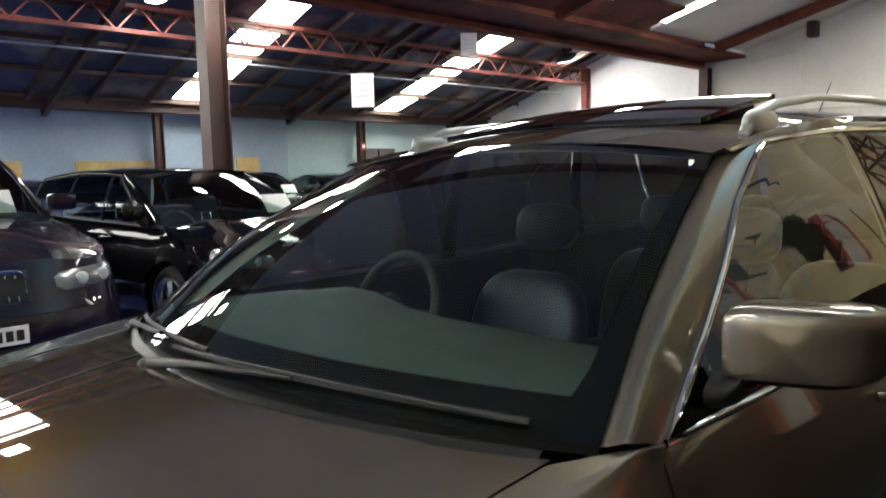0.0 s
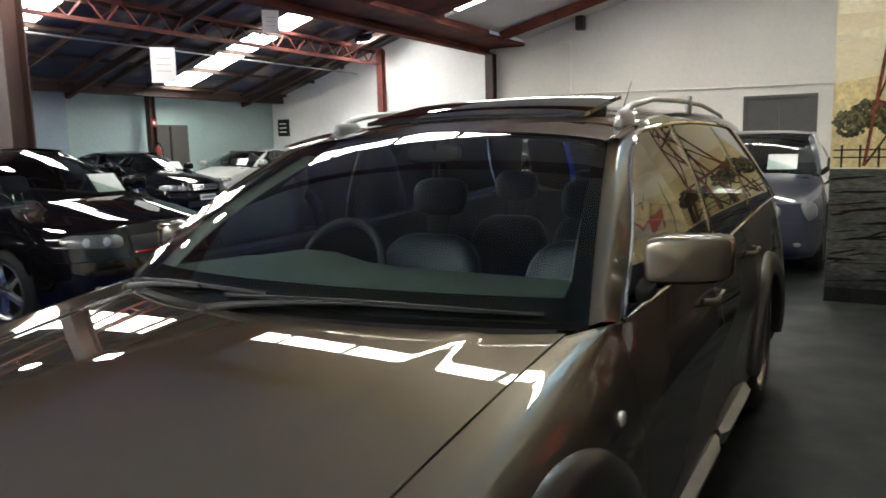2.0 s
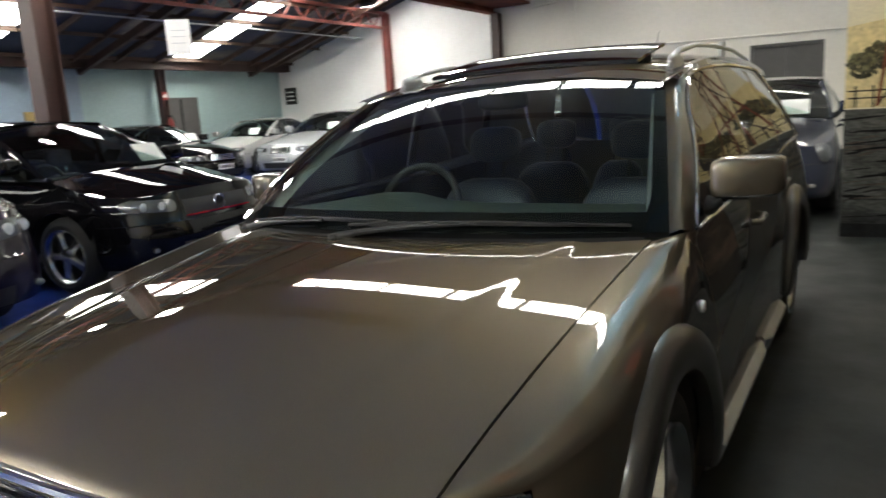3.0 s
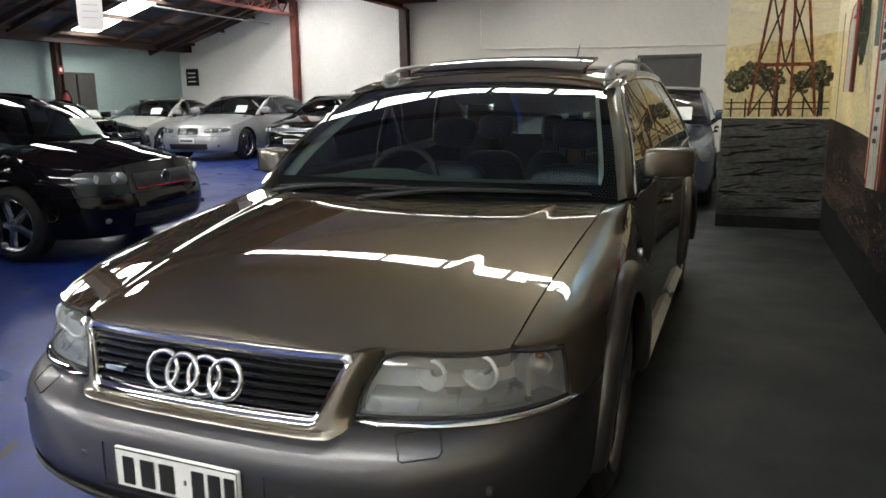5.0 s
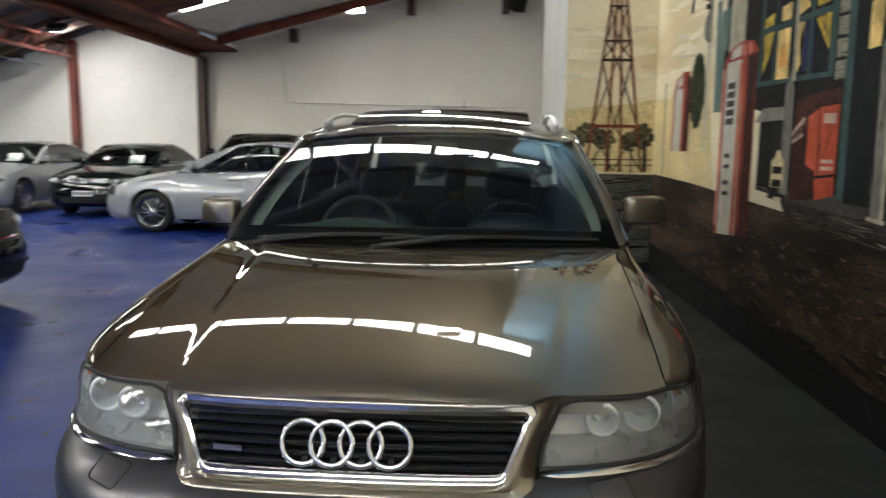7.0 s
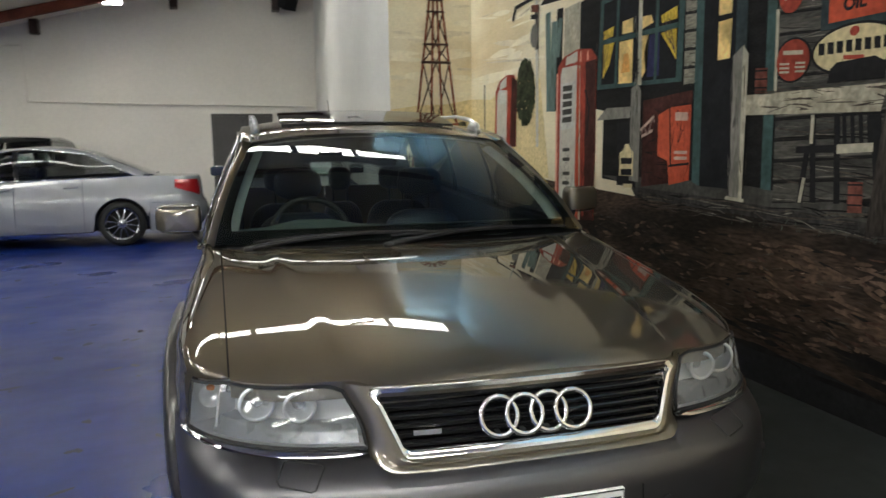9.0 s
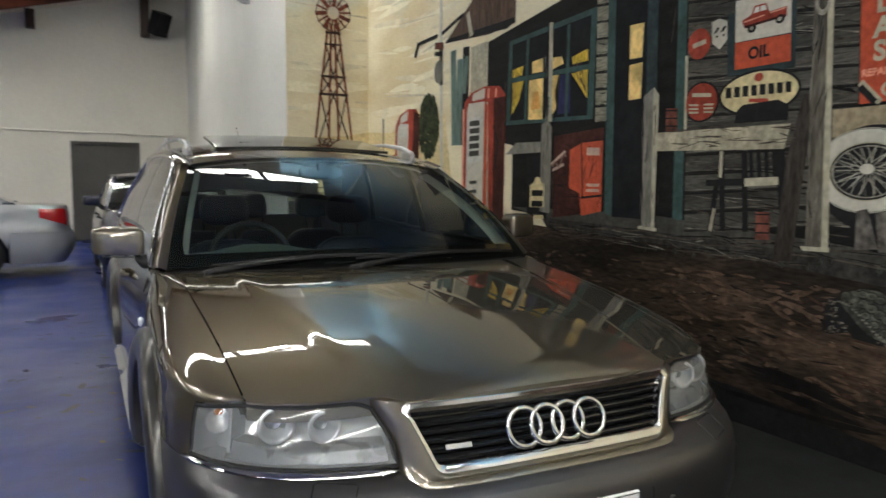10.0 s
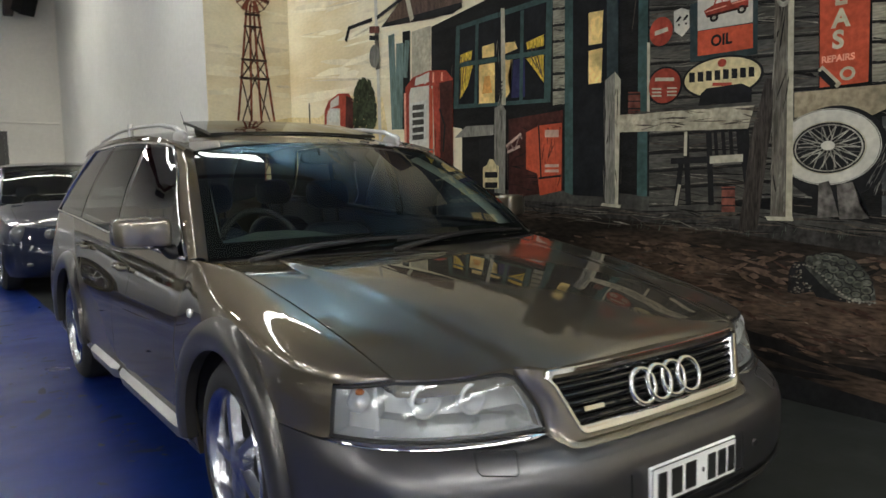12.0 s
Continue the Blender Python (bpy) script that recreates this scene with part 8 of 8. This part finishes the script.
for k in range(28):
    a = 2 * math.pi * k / 28
    b = a + (0.42 if k % 2 else -0.42)
    wall_line("wire_spoke", M_p_stone if k % 3 else M_p_ash_grey, 11.5 + 0.01 * k, (0.484 + 0.05 * math.cos(b), 1.336 + 0.034 * math.sin(b)), (0.487 + 0.160 * math.cos(a), 1.329 + 0.110 * math.sin(a)), 0.004)
wall_ellipse("tyre_line", M_p_grey, 9.4, (0.494, 1.334), 0.252, 0.186, 0.985)
wall_ellipse("tyre_line", M_p_cream, 10.4, (0.488, 1.329), 0.184, 0.132, 0.955)
strokes("tyre_stroke", M_p_ash_grey, 8.2, 26, (0.20, 0.30, 1.10, 1.40), (0.03, 0.12), (0.003, 0.008), 0.4, 60, upright=True)
wall_ellipse("wheel_hub", M_p_white, 12, (0.487, 1.341), 0.034, 0.023, 0)
wall_shape("boot", M_p_boot, 12, [(0.525, 1.154), (0.475, 1.166), (0.435, 1.03), (0.42, 0.99), (0.525, 0.979)], "worn painted boots")
wall_shape("boot", M_p_boot, 13, [(0.437, 1.147), (0.363, 1.162), (0.315, 1.03), (0.278, 0.986), (0.416, 0.976)])
wall_shape("tortoise_body", M_p_black, 5, [(0.665, 0.70), (0.64, 0.745), (0.585, 0.752), (0.56, 0.735), (0.30, 0.60), (0.24, 0.575), (0.40, 0.565), (0.52, 0.575), (0.535, 0.60), (0.63, 0.575), (0.672, 0.582), (0.65, 0.615), (0.655, 0.655)], "dark painted tortoise with a domed shell")
wall_shape("tortoise_shell", M_p_mound, 6, [(0.595, 0.735), (0.555, 0.780), (0.49, 0.806), (0.41, 0.805), (0.335, 0.775), (0.275, 0.715), (0.243, 0.64), (0.236, 0.592), (0.30, 0.578), (0.38, 0.582), (0.45, 0.605), (0.50, 0.645), (0.545, 0.690)])
wall_shape("petrol_pump", M_p_red, 6, [(4.21, 1.997), (4.095, 2.075), (3.845, 2.107), (3.611, 2.081), (3.517, 2.001), (3.549, 0.742), (4.261, 0.698)], "red and white petrol pump")
wall_shape("pump_face", M_p_white, 7, [(4.152, 1.931), (4.12, 1.988), (3.849, 1.982), (3.889, 0.721), (4.184, 0.703)])
wall_shape("pump_crown", M_p_white, 8, [(4.044, 2.06), (3.845, 2.093), (3.848, 2.011), (4.061, 2.003)])
wall_shape("pump_shade", M_p_dark_red, 9, [(3.697, 1.987), (3.517, 1.992), (3.549, 0.742), (3.77, 0.728)])
wall_line("pump_stripe", M_p_cream, 9, (3.804, 1.973), (3.788, 0.727), 0.02)
wall_shape("pump_dial", M_p_paper, 9, [(4.136, 1.855), (3.889, 1.86), (3.902, 1.479), (4.151, 1.466)])
wall_line("dial_bar", M_p_grey, 10, (4.099, 1.812), (3.928, 1.809), 0.045)
wall_line("dial_bar", M_p_grey, 10, (4.101, 1.747), (3.93, 1.746), 0.045)
wall_line("dial_bar", M_p_grey, 10, (4.104, 1.682), (3.932, 1.682), 0.045)
wall_line("dial_bar", M_p_grey, 10, (4.106, 1.616), (3.934, 1.618), 0.045)
wall_line("dial_bar", M_p_grey, 10, (4.109, 1.551), (3.937, 1.554), 0.045)
for u, w, mat in ((3.83, 0.05, M_p_orange_red), (4.225, 0.03, M_p_pink), (3.715, 0.03, M_p_red)):
    wall_line("pump_fold", mat, 9.5, (u - 0.01, 1.95), (u + 0.01, 0.76), w)
for u in (4.02, 3.90, 3.78, 3.66):
    wall_line("pump_rib", M_p_white if u > 3.85 else M_p_pink, 9.7, (u, 2.085 - 0.5 * (u - 3.85) ** 2), (u + 0.005, 2.0), 0.022)
strokes("pump_stroke", M_p_dark_red, 9.6, 26, (3.55, 3.86, 0.80, 1.95), (0.08, 0.35), (0.004, 0.014), 0.0, 61, upright=True)
strokes("pump_stroke", M_p_ash_grey, 9.6, 14, (3.90, 4.15, 0.78, 1.45), (0.05, 0.2), (0.004, 0.012), 0.0, 62, upright=True)
for v in (1.30, 1.22, 1.10, 1.02):
    wall_line("dial_bar", M_p_grey, 10, (4.10, v), (3.97, v + 0.004), 0.03)
wall_line("hose", M_p_black, 10, (3.703, 1.774), (3.629, 1.626), 0.02)
wall_line("hose", M_p_black, 10, (3.629, 1.626), (3.661, 1.413), 0.025)
wall_shape("petrol_pump", M_p_red, 4, [(5.746, 1.912), (5.644, 2.012), (5.425, 2.064), (5.221, 2.046), (5.14, 1.954), (5.176, 1.337), (5.786, 1.345)], "red and white petrol pump")
wall_shape("pump_face", M_p_white, 5, [(5.7, 1.838), (5.67, 1.907), (5.409, 1.912), (5.445, 1.341), (5.721, 1.344)])
wall_shape("pump_crown", M_p_white, 6, [(5.601, 1.997), (5.426, 2.046), (5.433, 1.949), (5.618, 1.927)])
wall_shape("pump_shade", M_p_dark_red, 7, [(5.273, 2.027), (5.139, 1.988), (5.176, 1.337), (5.341, 1.339)])
wall_shape("pump_dial", M_p_paper, 7, [(5.634, 1.928), (5.435, 1.914), (5.443, 1.781), (5.644, 1.786)])
wall_shape("drinks_chest", M_p_dark_red, 6, [(2.844, 1.628), (2.291, 1.654), (2.292, 1.1), (2.851, 1.038)], "dark red drinks machine")
wall_shape("drinks_machine", M_p_orange_red, 7, [(2.655, 1.521), (2.537, 1.557), (2.512, 1.563), (2.297, 1.568), (2.304, 1.1), (2.515, 1.063), (2.54, 1.22), (2.657, 1.254)], "orange-red drinks machine")
wall_shape("pale_bar", M_p_pale_pink, 8, [(2.462, 1.529), (2.327, 1.522), (2.327, 1.471), (2.462, 1.476)])
wall_shape("pale_bar", M_p_pale_pink, 8, [(2.463, 1.285), (2.327, 1.284), (2.328, 1.264), (2.463, 1.265)])
wall_shape("pale_bar", M_p_pale_pink, 8, [(2.463, 1.248), (2.328, 1.248), (2.328, 1.228), (2.463, 1.228)])
wall_line("pale_bar", M_p_pale_pink, 7, (2.875, 1.428), (2.708, 1.515), 0.02)
wall_line("pale_bar", M_p_pale_pink, 7, (2.861, 1.384), (2.723, 1.423), 0.02)
for k in range(26):
    a = k / 25 * 9.0
    wall_line("script_stroke", M_p_cola, 8.2 + 0.01 * k, (2.86 - 0.0062 * k, 1.40 + 0.03 * math.sin(a) + 0.003 * k), (2.853 - 0.0062 * k, 1.40 + 0.03 * math.sin(a + 0.36) + 0.003 * k), 0.012)
strokes("chest_stroke", M_p_soot, 6.6, 26, (2.30, 2.83, 1.10, 1.62), (0.05, 0.3), (0.004, 0.014), 0.03, 63)
strokes("machine_stroke", M_p_dark_red, 7.5, 12, (2.31, 2.50, 1.10, 1.54), (0.05, 0.25), (0.004, 0.012), 0.0, 64, upright=True)
wall_line("machine_gap", M_p_black, 8, (2.525, 1.568), (2.501, 1.179), 0.012)
wall_line("machine_gap", M_p_black, 8, (2.527, 1.187), (2.304, 1.204), 0.015)
wall_shape("bench_top", M_p_grey_pale, 7, [(3.504, 1.522), (3.354, 1.607), (3.016, 1.599), (3.018, 1.52)])
wall_shape("bottle_rack", M_p_black, 9, [(3.191, 1.491), (2.931, 1.499), (2.923, 1.023), (3.184, 1.039)])
wall_shape("oil_bottle", M_p_butter, 11, [(3.142, 1.274), (3.096, 1.292), (3.065, 1.336), (3.02, 1.335), (2.992, 1.295), (2.956, 1.282), (2.958, 1.11), (3.145, 1.108)], "pale oil bottle")
wall_shape("dark_bar", M_p_black, 12, [(3.119, 1.238), (2.971, 1.238), (2.971, 1.194), (3.12, 1.193)])
wall_shape("dark_bar", M_p_black, 12, [(3.121, 1.157), (2.972, 1.159), (2.973, 1.114), (3.122, 1.112)])
wall_shape("pale_bar", M_p_butter, 11, [(3.085, 1.05), (2.966, 1.053), (2.966, 1.026), (3.085, 1.023)])
wall_line("lamp_post", M_p_white, 7, (4.671, 3.129), (4.648, 1.33), 0.05, "white lamp post")
wall_line("lamp_post", M_p_post, 8, (4.664, 2.608), (4.661, 2.213), 0.07)
wall_line("lamp_arm", M_p_black, 9, (4.737, 2.683), (5.16, 2.675), 0.035)
wall_line("lamp_arm", M_p_black, 9, (5.159, 2.686), (5.241, 2.56), 0.05)
wall_line("lamp_arm", M_p_black, 9, (4.649, 2.684), (4.228, 2.777), 0.035)
wall_line("lamp_arm", M_p_cream, 9, (4.15, 2.773), (4.08, 2.565), 0.06)
wall_shape("post_box", M_p_rust, 10, [(4.785, 2.627), (4.609, 2.6), (4.612, 2.538), (4.789, 2.564)])
wall_shape("post_box", M_p_black, 10, [(4.79, 2.543), (4.624, 2.519), (4.626, 2.477), (4.792, 2.501)])
wall_ellipse("post_plate", M_p_grey_pale, 10, (4.71, 2.341), 0.089, 0.105, 0)
wall_line("cactus", M_p_cactus, 5, (4.423, 2.494), (4.397, 1.641), 0.1, "grey-green painted cactus")
wall_line("cactus", M_p_cactus, 5, (4.283, 2.398), (4.335, 1.638), 0.12, "grey-green painted cactus")
wall_line("cactus", M_p_cactus, 5, (4.164, 2.406), (4.216, 2.088), 0.07, "grey-green painted cactus")
wall_bush("desert_bush", M_p_bush, 6, (4.9365, 1.8525), 0.215, 0.300, 520)
for mat, n, ln, wd, seed in ((M_p_soot, 150, (0.04, 0.20), (0.008, 0.030), 1), (M_p_earth, 420, (0.03, 0.16), (0.008, 0.030), 2), (M_p_ash, 260, (0.02, 0.10), (0.004, 0.012), 3)):
    strokes("dirt_stroke", mat, 1 + 0.15 * seed - 0.3, n, (-3.9, 6.4, 0.22, 0.80), ln, wd, 0.03, seed)
for mat, n, wd, seed in ((M_p_soot, 60, (0.003, 0.010), 4), (M_p_chalk, 40, (0.002, 0.006), 5), (M_p_ash, 60, (0.004, 0.012), 6)):
    strokes("board_grain", mat, 4 + 0.1 * (seed - 4), n, (0.56, 1.56, 1.02, 2.30), (0.08, 0.45), wd, 0.10, seed)
    strokes("board_grain", mat, 4 + 0.1 * (seed - 4), n // 2, (-0.42, 0.30, 1.0, 2.12), (0.06, 0.3), wd, 0.16, seed + 20)
    strokes("board_grain", mat, 4 + 0.1 * (seed - 4), n // 8, (2.275, 2.38, 1.70, 2.55), (0.04, 0.1), wd, 0.1, seed + 30)
for mat, n, ln, wd, seed in ((M_p_clay, 340, (0.03, 0.18), (0.010, 0.035), 50), (M_p_umber, 200, (0.03, 0.16), (0.008, 0.025), 51), (M_p_soot, 190, (0.01, 0.06), (0.004, 0.014), 52), (M_p_sand, 50, (0.01, 0.04), (0.003, 0.008), 53)):
    strokes("dirt_stroke", mat, 1.55 + 0.1 * (seed - 50), n, (-3.9, 1.75, 0.24, 0.79), ln, wd, 0.05, seed)
strokes("dirt_stroke", M_p_soot, 2.0, 70, (-0.4, 6.4, 0.14, 0.34), (0.1, 0.6), (0.01, 0.05), 0.04, 54)
strokes("grass_tuft", M_p_tuft, 5, 70, (0.0, 1.9, 0.86, 0.93), (0.02, 0.06), (0.002, 0.006), 0.2, 55, upright=True)
for mat, n, seed in ((M_p_soot, 60, 7), (M_p_ash, 70, 8), (M_p_chalk, 16, 9)):
    strokes("step_stroke", mat, 4, n, (0.05, 2.9, 0.88, 1.0), (0.06, 0.4), (0.003, 0.012), 0.035, seed)
for mat, n, seed, wd in ((M_p_mist, 26, 10, (0.02, 0.09)), (M_p_haze, 30, 11, (0.02, 0.10)), (M_p_smoke, 10, 12, (0.008, 0.03))):
    strokes("cloud_stroke", mat, 0 + 0.15 * (seed - 10) - 0.1, n, (4.3, 6.5, 2.0, 4.2), (0.4, 1.4), wd, 0.04, seed)
    strokes("cloud_stroke", mat, 0 + 0.15 * (seed - 10) - 0.1, n // 2, (PANEL_X + 0.01, XR - 0.02, 1.92, 4.2), (0.25, 0.8), wd, -0.03, seed + 10, panel_put)
for mat, n, seed in ((M_p_soot, 40, 13), (M_p_ash, 26, 14)):
    strokes("field_stroke", mat, 1, n, (PANEL_X + 0.01, XR - 0.02, 0.15, 1.05), (0.1, 0.6), (0.006, 0.03), 0.05, seed, panel_put)
for mat, n, seed in ((M_p_soot, 30, 15), (M_p_ash, 16, 16)):
    strokes("timber_stroke", mat, 2.3, n, (0.15, 3.7, 1.15, 2.4), (0.15, 0.5), (0.004, 0.012), 0.0, seed, upright=True)
for box, layer in (((0.695, 0.785, 1.0, 2.6), 12.2), ((1.79, 1.93, 1.05, 1.75), 12.2), ((2.91, 2.98, 1.1, 2.5), 11.2)):
    strokes("post_stroke", M_p_soot, layer, 9, box, (0.06, 0.3), (0.004, 0.012), 0.0, int(box[0] * 100), upright=True)
    strokes("post_stroke", M_p_chalk, layer + 0.2, 9, box, (0.06, 0.4), (0.004, 0.012), 0.0, int(box[0] * 100) + 1, upright=True)
strokes("rail_stroke", M_p_ash, 12.2, 26, (0.85, 1.75, 1.48, 1.60), (0.06, 0.3), (0.003, 0.012), 0.02, 40)
# scutes of the tortoise's shell, its rim and the scales of head and legs
rnd = random.Random(9)
for r, (n, ru, rv) in enumerate(((8, 0.030, 0.018), (8, 0.032, 0.022), (7, 0.026, 0.018))):
    for k in range(n):
        f = (k + 0.5) / n
        u = 0.575 - 0.315 * f
        dome = 0.792 - 1.55 * max(0.0, 0.46 - u) ** 2 * 2.2 - 2.2 * max(0.0, u - 0.46) ** 2
        low = 0.735 - 0.155 * smooth(0.0, 0.75, f)
        v = dome + (low - dome) * (0.08 + 0.36 * r)
        wall_ellipse("scute_gap", M_p_black, 7 + 0.01 * k, (u, v), ru * 1.0, rv * 1.05)
        wall_ellipse("shell_scute", M_p_scute, 7.4 + 0.01 * k, (u, v), ru * 0.82, rv * 0.84)
        wall_ellipse("scute_mark", M_p_mound, 7.8 + 0.01 * k, (u, v), ru * 0.45, rv * 0.45)
for k in range(22):
    f = k / 21
    u = 0.59 - 0.35 * f
    wall_ellipse("rim_bead", M_p_chalk, 8 + 0.01 * k, (u, 0.735 - 0.155 * smooth(0.0, 0.75, f) + rnd.uniform(-0.003, 0.003)), 0.007, 0.005)
for u0, u1, v0, v1, n in ((0.60, 0.66, 0.66, 0.74, 22), (0.545, 0.65, 0.58, 0.64, 26), (0.26, 0.40, 0.568, 0.585, 12)):
    for k in range(n):
        wall_ellipse("scale_dot", M_p_ash if k % 3 else M_p_chalk, 8 + 0.01 * k, (rnd.uniform(u0, u1), rnd.uniform(v0, v1)), 0.006, 0.004)


# ---- the other parked cars ----
def park(p, mats, label, x, y, turn, group="parked cars"):
    return build_car(p, mats, label, pose(x, y, 0, 0, 0, turn), group)


p = generic(4.21, 0.88, 1.47, 0.77, 0.98, 1.02, sedan=False, wheelbase=2.58, tyre=0.32, spokes=5, spoke_width=0.05, bright=False)
hatch, sh_ = park(p, car_mats(M_black_paint), "glossy black hatchback with a thin red grille stripe", -3.62, 3.82, 96)
dress_nose(hatch, sh_, p, "badge", (0.50, 0.90, 0.63, 0.76), grille=(0.38, 0.60, 0.72), stripe=M_red_lens, plate=False)
p = generic(4.67, 0.93, 1.68, 0.84, 1.09, 1.18, wheelbase=2.82, tyre=0.37, sedan=False, sill=0.28)
suv, sh_ = park(p, car_mats(M_aubergine), "dark aubergine off-road car with a kidney grille", -3.40, 1.40, 94)
dress_nose(suv, sh_, p, "kidney", (0.42, 0.92, 0.66, 0.81), grille=(0.24, 0.64, 0.82))
p = generic(4.82, 0.91, 1.46, 0.72, 0.99, 1.25, wheelbase=2.854, tyre=0.328, spokes=12, spoke_width=0.016, axle=0.84)
saloon, sh_ = park(p, car_mats(M_silver_paint), "silver saloon parked across the aisle, red tail lamps", -5.93, 10.55, -88)
dress_nose(saloon, sh_, p, "bars", (0.45, 0.92, 0.58, 0.74), round_lamps=1, card=False)
tail_lamps(saloon, sh_, p)
p = generic(5.04, 0.95, 1.49, 0.76, 1.02, 1.35, wheelbase=2.99, tyre=0.35, spokes=6)
saloon, sh_ = park(p, car_mats(M_silver_paint), "large silver saloon with a kidney grille by the white wall", -10.05, 11.85, 3)
dress_nose(saloon, sh_, p, "kidney", (0.42, 0.92, 0.62, 0.74), grille=(0.26, 0.60, 0.74))
p = generic(4.6, 0.89, 1.43, 0.72, 0.97, 1.22, wheelbase=2.7)
saloon, sh_ = park(p, car_mats(M_champagne), "pale silver saloon beside the teal wall", -12.9, 12.4, 8)
dress_nose(saloon, sh_, p, "bars", grille=(0.26, 0.58, 0.73))
p = generic(4.78, 0.91, 1.47, 0.76, 1.0, 1.25, wheelbase=2.8, tyre=0.335)
saloon, sh_ = park(p, car_mats(M_dark_green), "black saloon with a chrome double bar grille", -7.5, 12.1, 2)
dress_nose(saloon, sh_, p, "bars", (0.50, 0.92, 0.64, 0.76), grille=(0.42, 0.66, 0.75))
p = generic(4.65, 0.94, 1.74, 0.95, 1.20, 1.15, sedan=False, wheelbase=2.7, tyre=0.37, sill=0.30)
suv, sh_ = park(p, car_mats(M_black_paint), "black off-road car standing behind the silver saloon", -4.75, 12.55, 0)
dress_nose(suv, sh_, p, "bars", (0.55, 0.92, 0.78, 0.90), grille=(0.40, 0.78, 0.88))
p = generic(4.82, 0.91, 1.47, 0.72, 0.99, 1.25, wheelbase=2.854, tyre=0.328, spokes=7)
saloon, sh_ = park(p, car_mats(M_slate_paint), "dark blue-grey saloon with round headlamps behind the estate", 0.13, 7.35, 0)
dress_nose(saloon, sh_, p, "bars", (0.45, 0.92, 0.58, 0.74), round_lamps=1, grille=(0.3, 0.58, 0.73))
p = generic(4.6, 0.90, 1.50, 0.76, 1.0, 1.2, wheelbase=2.7, sedan=False)
wagon, sh_ = park(p, car_mats(M_dark_green), "dark green estate by the side wall", -10.1, 7.9, 90)
dress_nose(wagon, sh_, p, "bars")
p = generic(4.5, 0.88, 1.42, 0.72, 0.97, 1.2, wheelbase=2.65)
saloon, sh_ = park(p, car_mats(M_black_paint), "black saloon by the side wall with a white card", -10.2, 10.2, 90)
dress_nose(saloon, sh_, p, "bars")
p = generic(4.4, 0.87, 1.40, 0.70, 0.95, 1.2, wheelbase=2.6)
saloon, sh_ = park(p, car_mats(M_navy), "deep blue saloon by the side wall", -9.7, 3.8, 92)
dress_nose(saloon, sh_, p, "bars")


# small fittings of the hall
M_signal_red = material("signal_red", (0.22, 0.022, 0.018), 0.5, spread=0.1, scale=20)
bm = bmesh.new()
add_box(bm, XL + 0.44, XL + 0.452, 12.40, 12.58, 2.02, 2.22)
tag_ = thing("extinguisher_sign", bm, M_signal_red, "small red sign on a brown steel column", "sign")
bm = bmesh.new()
add_box(bm, XL + 0.452, XL + 0.456, 12.45, 12.53, 2.08, 2.16)
part("pale_mark", bm, M_white_card, tag_)
ob = empty("fire_extinguisher", "red fire extinguisher hung on a brown steel column", "extinguisher")
bm = bmesh.new()
add_lathe(bm, [(0.0005, 0.0), (0.07, 0.0), (0.08, 0.02), (0.08, 0.40), (0.06, 0.46), (0.025, 0.49), (0.025, 0.53), (0.0005, 0.53)], "z", 20, (XL + 0.53, 12.49, 1.05))
part("cylinder", bm, M_signal_red, ob, smooth=50)
bm = bmesh.new()
add_box(bm, XL + 0.47, XL + 0.60, 12.47, 12.51, 1.58, 1.62)
part("lever", bm, M_black, ob)
bm = bmesh.new()
add_tube(bm, [(XL + 0.56, 12.53, 1.58), (XL + 0.62, 12.56, 1.45), (XL + 0.61, 12.56, 1.15)], 0.012, 6)
part("hose", bm, M_black, ob)
bm = bmesh.new()
add_box(bm, XL + 0.43, XL + 0.47, 12.44, 12.54, 1.2, 1.35)
part("bracket", bm, M_black, ob)
# camera on a bracket at the top of the return
cam_ = empty("security_camera", "white security camera on a wall bracket", "security camera", at=pose(1.0, 8.2, 3.66, 0, 0, -40))
bm = bmesh.new()
add_box(bm, -0.045, 0.045, -0.15, 0.10, -0.04, 0.04)
bmesh.ops.bevel(bm, geom=bm.edges[:], offset=0.012, segments=2, affect="EDGES")
part("housing", bm, M_white_card, cam_, smooth=40)
bm = bmesh.new()
add_lathe(bm, [(0.0005, -0.152), (0.025, -0.152), (0.028, -0.146)], "y", 16, (0, 0, 0))
part("lens", bm, M_gloss_black, cam_)
bm = bmesh.new()
add_tube(bm, [(0, 0.0, 0.04), (0, 0.02, 0.12), (0.10, 0.14, 0.14), (0.16, 0.24, 0.14)], 0.014, 8)
part("bracket", bm, M_white_card, cam_)

# stubs of roof steel at the end wall
for x, z in ((0.62, 4.75), (-1.72, 4.72), (-4.7, 4.05)):
    bm = bmesh.new()
    add_box(bm, x - 0.09, x + 0.09, YB - 0.34, YB - 0.10, z, roof_right(x) - 0.02)
    thing("steel_stub", bm, M_steel_brown, "short brown steel stub below the roof at the end wall", "beam", "roof stubs", kind="structure")
